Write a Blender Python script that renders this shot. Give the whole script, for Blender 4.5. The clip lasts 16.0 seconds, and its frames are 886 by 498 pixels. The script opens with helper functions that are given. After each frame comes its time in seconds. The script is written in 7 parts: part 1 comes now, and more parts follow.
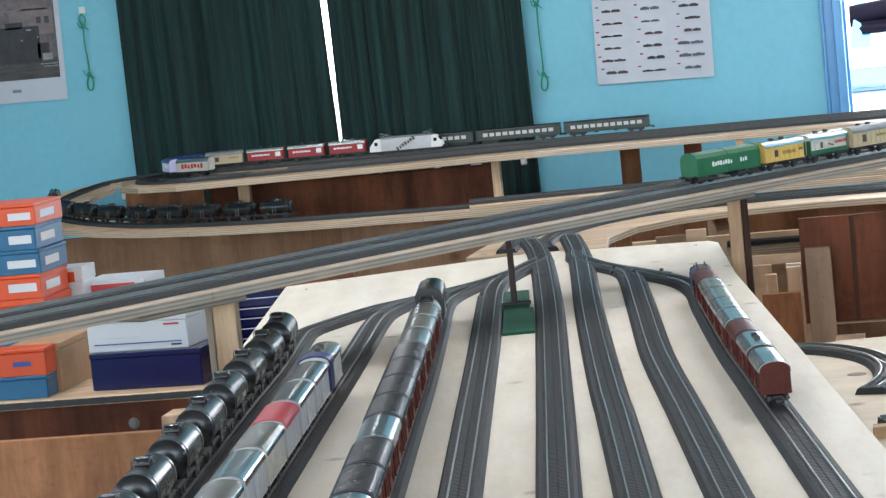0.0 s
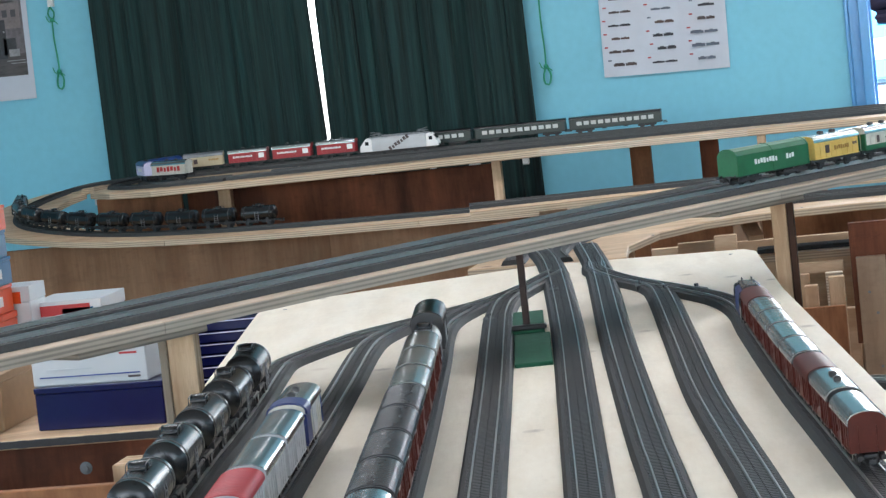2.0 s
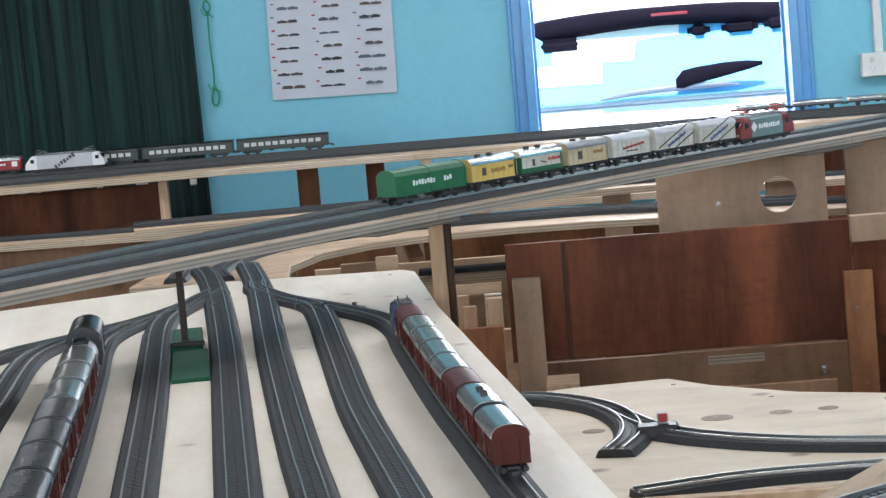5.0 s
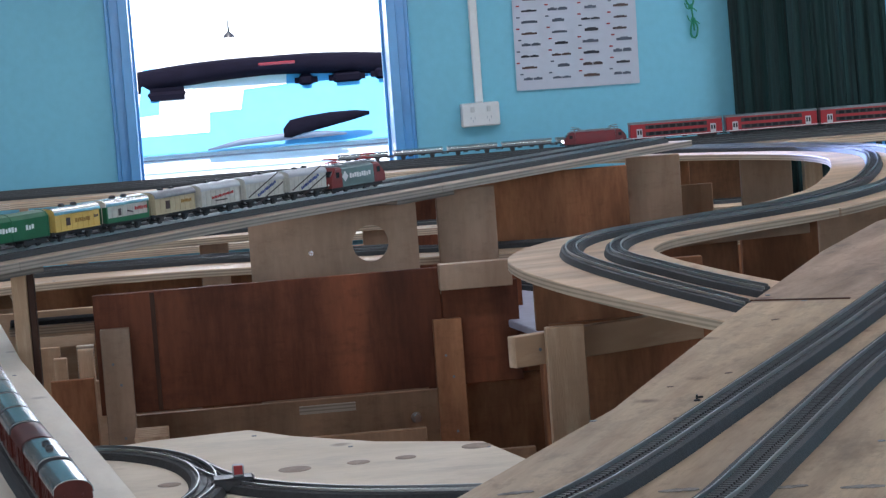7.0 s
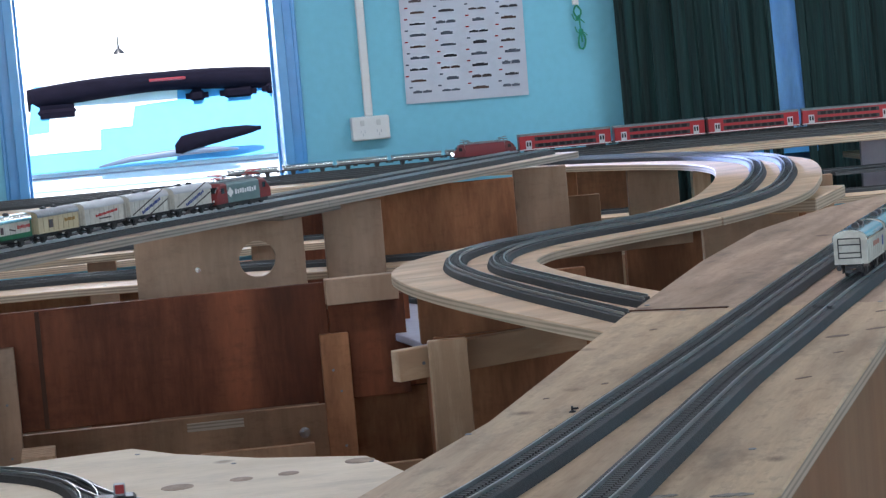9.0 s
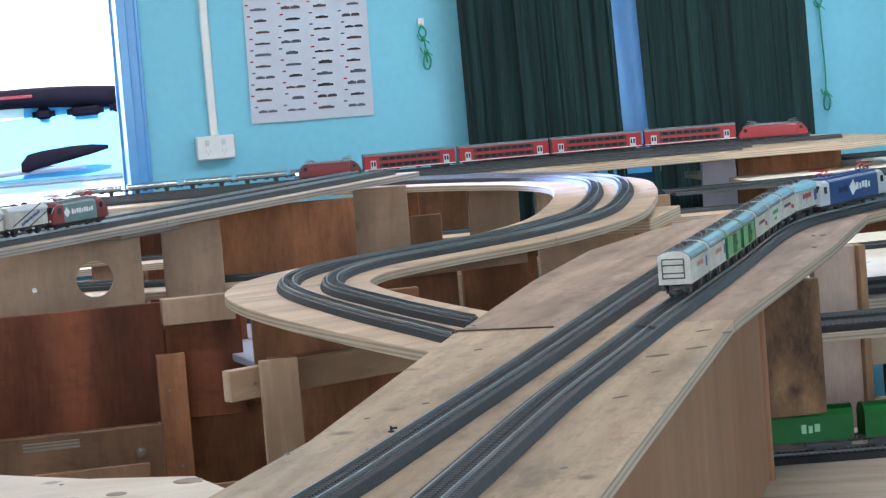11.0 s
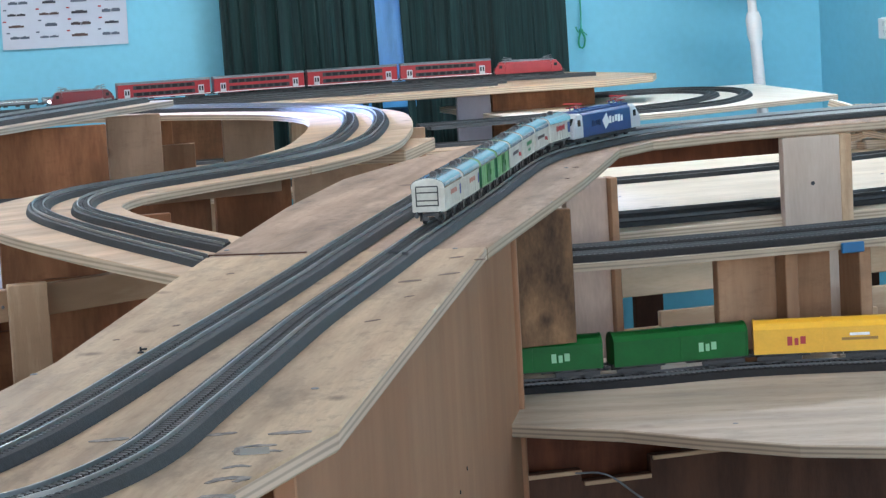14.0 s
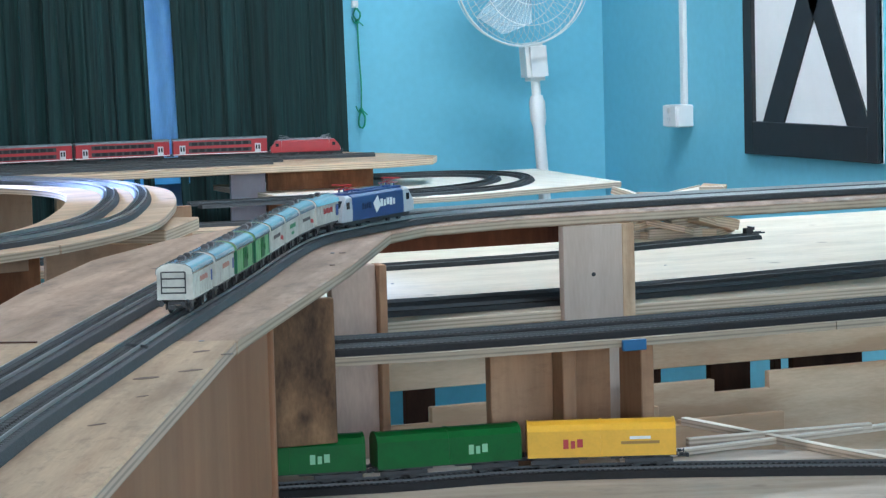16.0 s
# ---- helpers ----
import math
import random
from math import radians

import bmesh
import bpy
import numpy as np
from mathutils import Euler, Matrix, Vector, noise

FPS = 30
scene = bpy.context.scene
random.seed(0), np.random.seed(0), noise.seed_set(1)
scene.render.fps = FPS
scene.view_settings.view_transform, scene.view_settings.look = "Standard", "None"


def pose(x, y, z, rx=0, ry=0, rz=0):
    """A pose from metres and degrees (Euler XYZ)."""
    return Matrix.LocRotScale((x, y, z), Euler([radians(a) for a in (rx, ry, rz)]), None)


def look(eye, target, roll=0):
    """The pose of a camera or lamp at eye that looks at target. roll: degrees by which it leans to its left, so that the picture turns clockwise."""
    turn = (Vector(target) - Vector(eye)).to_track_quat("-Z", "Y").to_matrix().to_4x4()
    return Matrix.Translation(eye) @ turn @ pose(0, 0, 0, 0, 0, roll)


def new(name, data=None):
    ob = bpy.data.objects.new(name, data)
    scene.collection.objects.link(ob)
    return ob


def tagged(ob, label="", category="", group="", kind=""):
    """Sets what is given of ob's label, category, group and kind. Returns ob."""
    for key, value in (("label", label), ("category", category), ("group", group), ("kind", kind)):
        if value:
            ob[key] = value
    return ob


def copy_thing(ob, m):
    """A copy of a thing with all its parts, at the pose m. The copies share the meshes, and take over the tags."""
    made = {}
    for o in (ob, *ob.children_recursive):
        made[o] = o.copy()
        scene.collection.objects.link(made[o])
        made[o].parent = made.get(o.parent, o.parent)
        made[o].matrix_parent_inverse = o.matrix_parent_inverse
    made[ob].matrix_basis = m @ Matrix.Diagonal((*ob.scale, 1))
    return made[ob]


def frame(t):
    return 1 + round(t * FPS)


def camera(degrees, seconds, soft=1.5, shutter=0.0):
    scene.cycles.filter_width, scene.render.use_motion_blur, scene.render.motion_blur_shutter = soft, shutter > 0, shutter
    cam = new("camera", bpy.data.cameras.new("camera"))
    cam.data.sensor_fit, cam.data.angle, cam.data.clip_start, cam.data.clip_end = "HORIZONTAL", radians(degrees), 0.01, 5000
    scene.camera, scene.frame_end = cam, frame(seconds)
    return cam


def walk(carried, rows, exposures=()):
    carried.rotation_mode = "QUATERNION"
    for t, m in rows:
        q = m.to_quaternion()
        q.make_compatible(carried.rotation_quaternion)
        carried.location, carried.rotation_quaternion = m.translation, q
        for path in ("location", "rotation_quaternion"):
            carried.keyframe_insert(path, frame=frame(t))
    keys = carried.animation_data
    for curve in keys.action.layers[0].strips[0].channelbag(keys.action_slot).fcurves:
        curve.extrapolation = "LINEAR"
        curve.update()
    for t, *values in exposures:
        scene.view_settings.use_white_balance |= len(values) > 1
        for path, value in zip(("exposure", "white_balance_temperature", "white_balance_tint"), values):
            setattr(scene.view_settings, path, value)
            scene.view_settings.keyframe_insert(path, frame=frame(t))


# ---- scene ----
cam = camera(20.0, 16.0, soft=1.35, shutter=0.0)


def stand(x, y, z, pan, tilt, roll):
    """Pose of the camera from compass pan, downward tilt and roll, in degrees."""
    return pose(x, y, z, 90 - tilt, 0, -pan) @ pose(0, 0, 0, 0, 0, roll)


PATH = [
    (0, 0.054, -0.349, 1.444, -10.78, 5.49, -5.64),
    (0.5, 0.026, -0.184, 1.434, -10.41, 5.72, -5.82),
    (1, -0.031, 0.112, 1.417, -10.33, 5.93, -6.09),
    (1.5, -0.047, 0.192, 1.411, -10.41, 5.69, -6.20),
    (2, -0.052, 0.189, 1.411, -10.67, 5.50, -6.17),
    (2.5, -0.057, 0.178, 1.411, -11.08, 5.38, -6.24),
    (3, -0.054, 0.168, 1.411, -11.20, 5.30, -6.46),
    (3.2, -0.055, 0.161, 1.411, -10.95, 5.30, -6.46),
    (5.3, -0.023, 0.160, 1.404, -1.61, 5.63, -4.58),
    (5.5, -0.016, 0.157, 1.404, -0.61, 5.52, -4.50),
    (6, -0.003, 0.178, 1.404, 2.27, 5.08, -4.16),
    (6.5, 0.006, 0.191, 1.402, 4.71, 4.84, -4.03),
    (7, 0.012, 0.187, 1.399, 5.63, 5.22, -4.23),
    (7.5, 0.021, 0.193, 1.397, 6.63, 5.32, -4.43),
    (8, 0.025, 0.193, 1.398, 7.14, 5.25, -4.76),
    (8.5, 0.030, 0.194, 1.398, 7.50, 5.18, -4.87),
    (8.7, 0.030, 0.190, 1.399, 7.66, 5.15, -4.87),
    (11, 0.056, 0.162, 1.400, 11.32, 4.95, -4.58),
    (11.5, 0.059, 0.163, 1.394, 12.20, 5.36, -4.26),
    (12, 0.058, 0.160, 1.389, 13.33, 6.37, -4.01),
    (12.5, 0.057, 0.162, 1.385, 14.27, 6.97, -3.81),
    (13, 0.059, 0.167, 1.383, 14.91, 7.53, -3.72),
    (13.5, 0.060, 0.167, 1.377, 15.62, 7.91, -3.59),
    (14, 0.058, 0.171, 1.387, 16.84, 6.76, -3.23),
    (14.5, 0.055, 0.164, 1.385, 17.96, 5.87, -2.96),
    (15, 0.060, 0.159, 1.387, 19.03, 5.34, -2.60),
    (15.5, 0.068, 0.161, 1.387, 20.05, 4.88, -2.34),
    (16, 0.155, 0.371, 1.373, 21.86, 5.14, -1.54),
]
EXPOSE = [(0.0, 1.78, 6450, 10), (3.0, 1.72, 6450, 10), (5.5, 1.48, 6350, 12), (6.5, 1.12, 6150, 14), (7.0, 0.94, 6050, 15), (8.5, 1.00, 6050, 14), (11.0, 1.53, 6200, 11), (12.5, 1.67, 6220, 12), (13.5, 1.68, 6180, 12), (15.0, 1.58, 6100, 8), (16.0, 1.52, 5800, 6)]
walk(cam, [(row[0], stand(*row[1:])) for row in PATH], EXPOSE)

# ---- light ----
world = bpy.data.worlds.new("sky")
scene.world = world
world.use_nodes = True
wn = world.node_tree
sky = wn.nodes.new("ShaderNodeTexSky")
sky.sky_type, sky.sun_disc = "NISHITA", False
sky.dust_density = 0.2
sky.sun_elevation, sky.sun_rotation = radians(59), radians(169)
wn.links.new(sky.outputs[0], wn.nodes["Background"].inputs[0])
wn.nodes["Background"].inputs[1].default_value = 0.15


def lamp(name, kind, m, power, color=(1, 1, 1), **more):
    data = bpy.data.lights.new(name, kind)
    data.energy, data.color = power, color
    if kind == "AREA":
        data.shape, data.size, data.size_y = "RECTANGLE", more["size"], more["size_y"]
    if kind == "SUN":
        data.angle = more["angle"]
    ob = new(name, data)
    ob.matrix_world = m
    return ob


lamp("sun", "SUN", look((-2, -10, 17), (0, 0, 0)), 5.0, (1.0, 0.95, 0.86), angle=radians(0.5))

# ---- materials ----


def principled(name, color, rough=0.6, metal=0.0, coat=0.0):
    m = bpy.data.materials.new(name)
    m.use_nodes = True
    b = m.node_tree.nodes["Principled BSDF"]
    b.inputs["Base Color"].default_value = (*color, 1)
    b.inputs["Roughness"].default_value = rough
    b.inputs["Metallic"].default_value = metal
    b.inputs["Coat Weight"].default_value = coat
    return m


def nodes(m):
    return m.node_tree.nodes, m.node_tree.links, m.node_tree.nodes["Principled BSDF"]


def mottled(name, color, dark=0.8, light=1.1, scale=40.0, rough=0.6, metal=0.0, stretch=(1, 1, 1), bump=0.0, fine=6.0, spot=None, seedy=True, coat=0.0):
    """A surface whose tone drifts at two scales, with its own shift from piece to piece."""
    m = principled(name, color, rough, metal, coat)
    n, l, b = nodes(m)
    co = n.new("ShaderNodeTexCoord")
    mp = n.new("ShaderNodeMapping")
    mp.inputs["Scale"].default_value = stretch
    l.new(co.outputs["Object"], mp.inputs[0])
    vec = mp.outputs[0]
    if seedy:
        info = n.new("ShaderNodeObjectInfo")
        add = n.new("ShaderNodeVectorMath")
        mul = n.new("ShaderNodeMath")
        mul.operation, mul.inputs[1].default_value = "MULTIPLY", 17.0
        l.new(info.outputs["Random"], mul.inputs[0])
        l.new(vec, add.inputs[0])
        l.new(mul.outputs[0], add.inputs[1])
        vec = add.outputs[0]
    a = n.new("ShaderNodeTexNoise")
    a.inputs["Scale"].default_value, a.inputs["Detail"].default_value = scale, 4
    c = n.new("ShaderNodeTexNoise")
    c.inputs["Scale"].default_value, c.inputs["Detail"].default_value = scale * fine, 3
    l.new(vec, a.inputs["Vector"])
    l.new(vec, c.inputs["Vector"])
    mix = n.new("ShaderNodeMath")
    mix.operation = "MULTIPLY_ADD"
    mix.inputs[1].default_value = 0.6
    l.new(a.outputs[0], mix.inputs[0])
    half = n.new("ShaderNodeMath")
    half.operation, half.inputs[1].default_value = "MULTIPLY", 0.4
    l.new(c.outputs[0], half.inputs[0])
    l.new(half.outputs[0], mix.inputs[2])
    ramp = n.new("ShaderNodeValToRGB")
    ramp.color_ramp.elements[0].position, ramp.color_ramp.elements[1].position = 0.34, 0.66
    ramp.color_ramp.elements[0].color = (*[min(1, v * dark) for v in color], 1)
    ramp.color_ramp.elements[1].color = (*[min(1, v * light) for v in (spot or color)], 1)
    l.new(mix.outputs[0], ramp.inputs[0])
    l.new(ramp.outputs[0], b.inputs["Base Color"])
    if bump:
        bp = n.new("ShaderNodeBump")
        bp.inputs["Strength"].default_value, bp.inputs["Distance"].default_value = bump, 0.002
        l.new(c.outputs[0], bp.inputs["Height"])
        l.new(bp.outputs[0], b.inputs["Normal"])
    return m


def wood(name, light, dark, grain=(1, 9, 9), scale=9.0, knots=True, rough=0.62, edge=None, streak=0.5, stain=0.0, flecks=0.0, turn=0.0, dirt=0.0):
    """Sawn or rotary-cut timber: long wandering grain, cloudy figure, a few knots; edges of sheets in plies where edge is given."""
    m = principled(name, light, rough)
    n, l, b = nodes(m)
    b.inputs["Specular IOR Level"].default_value = 0.22
    co = n.new("ShaderNodeTexCoord")
    info = n.new("ShaderNodeObjectInfo")
    mul = n.new("ShaderNodeMath")
    mul.operation, mul.inputs[1].default_value = "MULTIPLY", 23.0
    l.new(info.outputs["Random"], mul.inputs[0])
    add = n.new("ShaderNodeVectorMath")
    l.new(co.outputs["Object"], add.inputs[0])
    l.new(mul.outputs[0], add.inputs[1])
    mp = n.new("ShaderNodeMapping")
    mp.inputs["Scale"].default_value = grain
    aim = n.new("ShaderNodeVectorRotate")
    aim.rotation_type = "Z_AXIS"
    aim.inputs["Angle"].default_value = radians(-turn)
    l.new(add.outputs[0], aim.inputs["Vector"])
    l.new(aim.outputs[0], mp.inputs[0])
    wave = n.new("ShaderNodeTexWave")
    wave.bands_direction = "Y"
    wave.inputs["Scale"].default_value = scale * 0.25
    wave.inputs["Distortion"].default_value = 7.0
    wave.inputs["Detail"].default_value = 3
    wave.inputs["Detail Scale"].default_value = 0.8
    l.new(mp.outputs[0], wave.inputs["Vector"])
    fig = n.new("ShaderNodeTexNoise")
    fig.inputs["Scale"].default_value, fig.inputs["Detail"].default_value = scale, 6
    l.new(mp.outputs[0], fig.inputs["Vector"])
    fibre = n.new("ShaderNodeTexNoise")
    fibre.inputs["Scale"].default_value, fibre.inputs["Detail"].default_value = scale * 9, 2
    l.new(mp.outputs[0], fibre.inputs["Vector"])
    s1 = n.new("ShaderNodeMath")
    s1.operation, s1.inputs[1].default_value = "MULTIPLY", streak * 0.5
    l.new(wave.outputs[1], s1.inputs[0])
    s2 = n.new("ShaderNodeMath")
    s2.operation, s2.inputs[1].default_value = "MULTIPLY_ADD", 0.75
    l.new(fig.outputs[0], s2.inputs[0])
    l.new(s1.outputs[0], s2.inputs[2])
    s3 = n.new("ShaderNodeMath")
    s3.operation, s3.inputs[1].default_value = "MULTIPLY_ADD", 0.25
    l.new(fibre.outputs[0], s3.inputs[0])
    l.new(s2.outputs[0], s3.inputs[2])
    ramp = n.new("ShaderNodeValToRGB")
    ramp.color_ramp.elements[0].position, ramp.color_ramp.elements[1].position = 0.38, 0.80
    ramp.color_ramp.elements[0].color, ramp.color_ramp.elements[1].color = (*light, 1), (*dark, 1)
    l.new(s3.outputs[0], ramp.inputs[0])
    col = ramp.outputs[0]
    if knots:
        vo = n.new("ShaderNodeTexVoronoi")
        vo.inputs["Scale"].default_value = 3.2
        l.new(add.outputs[0], vo.inputs["Vector"])
        kr = n.new("ShaderNodeValToRGB")
        kr.color_ramp.elements[0].position, kr.color_ramp.elements[1].position = 0.02, 0.07
        kr.color_ramp.elements[0].color, kr.color_ramp.elements[1].color = (0.85, 0.85, 0.85, 1), (0, 0, 0, 1)
        l.new(vo.outputs["Distance"], kr.inputs[0])
        km = n.new("ShaderNodeMix")
        km.data_type = "RGBA"
        km.inputs[7].default_value = (dark[0] * 0.55, dark[1] * 0.45, dark[2] * 0.4, 1)
        l.new(kr.outputs[0], km.inputs[0])
        l.new(col, km.inputs[6])
        col = km.outputs[2]
    if stain:
        sn1 = n.new("ShaderNodeTexNoise")
        sn1.inputs["Scale"].default_value, sn1.inputs["Detail"].default_value, sn1.inputs["Roughness"].default_value = 12.0 / max(grain), 7, 0.66
        l.new(mp.outputs[0], sn1.inputs["Vector"])
        sr = n.new("ShaderNodeMapRange")
        sr.inputs[1].default_value, sr.inputs[2].default_value, sr.inputs[3].default_value, sr.inputs[4].default_value = 0.34, 0.62, 1.0 - stain, 1.0
        l.new(sn1.outputs[0], sr.inputs[0])
        sm = n.new("ShaderNodeVectorMath")
        sm.operation = "SCALE"
        l.new(col, sm.inputs[0])
        l.new(sr.outputs[0], sm.inputs["Scale"])
        col = sm.outputs[0]
    if flecks:
        fv = n.new("ShaderNodeTexVoronoi")
        fv.inputs["Scale"].default_value = 16.0
        l.new(add.outputs[0], fv.inputs["Vector"])
        fr = n.new("ShaderNodeMapRange")
        fr.inputs[1].default_value, fr.inputs[2].default_value, fr.inputs[3].default_value, fr.inputs[4].default_value = 0.08, 0.22, flecks, 0.0
        wob = n.new("ShaderNodeMath")
        wob.operation, wob.inputs[1].default_value = "MULTIPLY_ADD", 0.16
        l.new(fibre.outputs[0], wob.inputs[0])
        l.new(fv.outputs["Distance"], wob.inputs[2])
        off = n.new("ShaderNodeMath")
        off.operation, off.inputs[1].default_value = "SUBTRACT", 0.07
        l.new(wob.outputs[0], off.inputs[0])
        l.new(off.outputs[0], fr.inputs[0])
        pick = n.new("ShaderNodeSeparateColor")
        l.new(fv.outputs["Color"], pick.inputs[0])
        some = n.new("ShaderNodeMath")
        some.operation, some.inputs[1].default_value = "GREATER_THAN", 0.78
        l.new(pick.outputs[0], some.inputs[0])
        fm = n.new("ShaderNodeMath")
        fm.operation = "MULTIPLY"
        l.new(fr.outputs[0], fm.inputs[0])
        l.new(some.outputs[0], fm.inputs[1])
        fx = n.new("ShaderNodeMix")
        fx.data_type = "RGBA"
        fx.inputs[7].default_value = (dark[0] * 0.35, dark[1] * 0.3, dark[2] * 0.3, 1)
        l.new(fm.outputs[0], fx.inputs[0])
        l.new(col, fx.inputs[6])
        col = fx.outputs[2]
    if dirt:
        dn = n.new("ShaderNodeTexNoise")
        dn.inputs["Scale"].default_value, dn.inputs["Detail"].default_value, dn.inputs["Roughness"].default_value = 7.0, 9, 0.72
        squash = n.new("ShaderNodeMapping")
        squash.inputs["Scale"].default_value = (1, 2.2, 2.2)
        l.new(aim.outputs[0], squash.inputs[0])
        l.new(squash.outputs[0], dn.inputs["Vector"])
        dr = n.new("ShaderNodeMapRange")
        dr.inputs[1].default_value, dr.inputs[2].default_value, dr.inputs[3].default_value, dr.inputs[4].default_value = 0.52, 0.72, 0.0, dirt
        l.new(dn.outputs[0], dr.inputs[0])
        dx = n.new("ShaderNodeMix")
        dx.data_type = "RGBA"
        dx.inputs[7].default_value = (dark[0] * 0.38, dark[1] * 0.42, dark[2] * 0.50, 1)
        l.new(dr.outputs[0], dx.inputs[0])
        l.new(col, dx.inputs[6])
        # fine grime lodged in the open grain
        gn = n.new("ShaderNodeTexNoise")
        gn.inputs["Scale"].default_value, gn.inputs["Detail"].default_value, gn.inputs["Roughness"].default_value = 34.0, 6, 0.7
        l.new(squash.outputs[0], gn.inputs["Vector"])
        gr = n.new("ShaderNodeMapRange")
        gr.inputs[1].default_value, gr.inputs[2].default_value, gr.inputs[3].default_value, gr.inputs[4].default_value = 0.54, 0.72, 0.0, dirt * 0.75
        l.new(gn.outputs[0], gr.inputs[0])
        gx = n.new("ShaderNodeMix")
        gx.data_type = "RGBA"
        gx.inputs[7].default_value = (dark[0] * 0.5, dark[1] * 0.5, dark[2] * 0.52, 1)
        l.new(gr.outputs[0], gx.inputs[0])
        l.new(dx.outputs[2], gx.inputs[6])
        col = gx.outputs[2]
    if edge:
        # plies show on the edges of the sheet, where its surface stands upright
        geo = n.new("ShaderNodeNewGeometry")
        sep = n.new("ShaderNodeSeparateXYZ")
        l.new(geo.outputs["True Normal"], sep.inputs[0])
        ab = n.new("ShaderNodeMath")
        ab.operation = "ABSOLUTE"
        l.new(sep.outputs[2], ab.inputs[0])
        up = n.new("ShaderNodeMath")
        up.operation, up.inputs[1].default_value = "LESS_THAN", 0.5
        l.new(ab.outputs[0], up.inputs[0])
        sp = n.new("ShaderNodeSeparateXYZ")
        l.new(co.outputs["Object"], sp.inputs[0])
        pl = n.new("ShaderNodeMath")
        pl.operation, pl.inputs[1].default_value = "MULTIPLY", 2 * math.pi / 0.0052
        l.new(sp.outputs[2], pl.inputs[0])
        sn = n.new("ShaderNodeMath")
        sn.operation = "SINE"
        l.new(pl.outputs[0], sn.inputs[0])
        pr = n.new("ShaderNodeMapRange")
        pr.inputs[1].default_value, pr.inputs[2].default_value = -0.9, 0.3
        rag = n.new("ShaderNodeMath")
        rag.operation, rag.inputs[1].default_value = "MULTIPLY_ADD", 2.2
        l.new(fig.outputs[0], rag.inputs[0])
        l.new(sn.outputs[0], rag.inputs[2])
        lev = n.new("ShaderNodeMath")
        lev.operation, lev.inputs[1].default_value = "SUBTRACT", 1.1
        l.new(rag.outputs[0], lev.inputs[0])
        l.new(lev.outputs[0], pr.inputs[0])
        pm = n.new("ShaderNodeMix")
        pm.data_type = "RGBA"
        pm.inputs[6].default_value = (*[v * 0.60 for v in edge], 1)
        pm.inputs[7].default_value = (*edge, 1)
        l.new(pr.outputs[0], pm.inputs[0])
        em = n.new("ShaderNodeMix")
        em.data_type = "RGBA"
        l.new(up.outputs[0], em.inputs[0])
        l.new(col, em.inputs[6])
        l.new(pm.outputs[2], em.inputs[7])
        col = em.outputs[2]
    l.new(col, b.inputs["Base Color"])
    bp = n.new("ShaderNodeBump")
    bp.inputs["Strength"].default_value, bp.inputs["Distance"].default_value = 0.25, 0.001
    l.new(fibre.outputs[0], bp.inputs["Height"])
    l.new(bp.outputs[0], b.inputs["Normal"])
    return m


birch = wood("pale_birch_ply", (0.90, 0.83, 0.70), (0.78, 0.68, 0.535), edge=(0.62, 0.50, 0.38), grain=(1.2, 5, 5), scale=4, knots=True, streak=0.15, stain=0.10, rough=0.5, flecks=0.55, turn=98, dirt=0.14)
wide_ply = wood("wide_pale_ply", (0.78, 0.68, 0.53), (0.64, 0.535, 0.39), edge=(0.60, 0.47, 0.34), grain=(1.2, 3.5, 3.5), scale=4, knots=False, streak=0.08, stain=0.12, flecks=0.7, dirt=0.25)
# birch in a lower tone with darker edges, for the lower boards
low_birch = wood("dull_birch_ply", (0.55, 0.46, 0.35), (0.43, 0.34, 0.245), edge=(0.38, 0.30, 0.22), grain=(1.0, 6, 6), scale=5, knots=False, streak=0.25, stain=0.25, flecks=0.5, turn=-20, dirt=0.45)
pine_ply = wood("pine_ply", (0.73, 0.53, 0.345), (0.50, 0.325, 0.19), edge=(0.58, 0.45, 0.32), grain=(1.4, 5, 5), scale=5, streak=0.2, stain=0.3, rough=0.5, flecks=0.8, turn=20, dirt=0.35)
ramp_ply = wood("ramp_ply", (0.60, 0.475, 0.36), (0.42, 0.315, 0.225), edge=(0.36, 0.315, 0.265), grain=(2.2, 3.4, 3), scale=6, streak=0.15, stain=0.25, rough=0.5, flecks=0.5)
aged_ply = wood("aged_ply", (0.69, 0.505, 0.315), (0.43, 0.28, 0.16), edge=(0.60, 0.45, 0.335), grain=(1.0, 8, 8), scale=5, streak=0.2, stain=0.35, rough=0.55, flecks=0.85, turn=65, dirt=0.72)
timber = wood("sawn_pine", (0.74, 0.54, 0.36), (0.50, 0.32, 0.19), grain=(9, 9, 1.0), streak=0.6, stain=0.2, dirt=0.25)
ply_upright = wood("ply_panel_upright", (0.49, 0.22, 0.102), (0.235, 0.094, 0.043), grain=(4, 4, 0.8), scale=5, knots=True, streak=0.35, stain=0.5, dirt=0.4)
side_ply = wood("side_panel_ply", (0.46, 0.255, 0.147), (0.29, 0.135, 0.070), grain=(2.0, 2.0, 0.33), scale=1.5, knots=False, streak=0.35, stain=0.2, dirt=0.12)
worn_ply = wood("worn_ply", (0.54, 0.38, 0.265), (0.32, 0.21, 0.135), edge=(0.50, 0.39, 0.28), grain=(1.0, 8, 8), scale=5, streak=0.2, stain=0.4, rough=0.6, flecks=0.85, turn=62, dirt=0.75)
red_ply = wood("red_brown_ply", (0.31, 0.100, 0.044), (0.145, 0.044, 0.020), grain=(4, 4, 0.7), scale=4, knots=True, rough=0.62, stain=0.6, dirt=0.55)
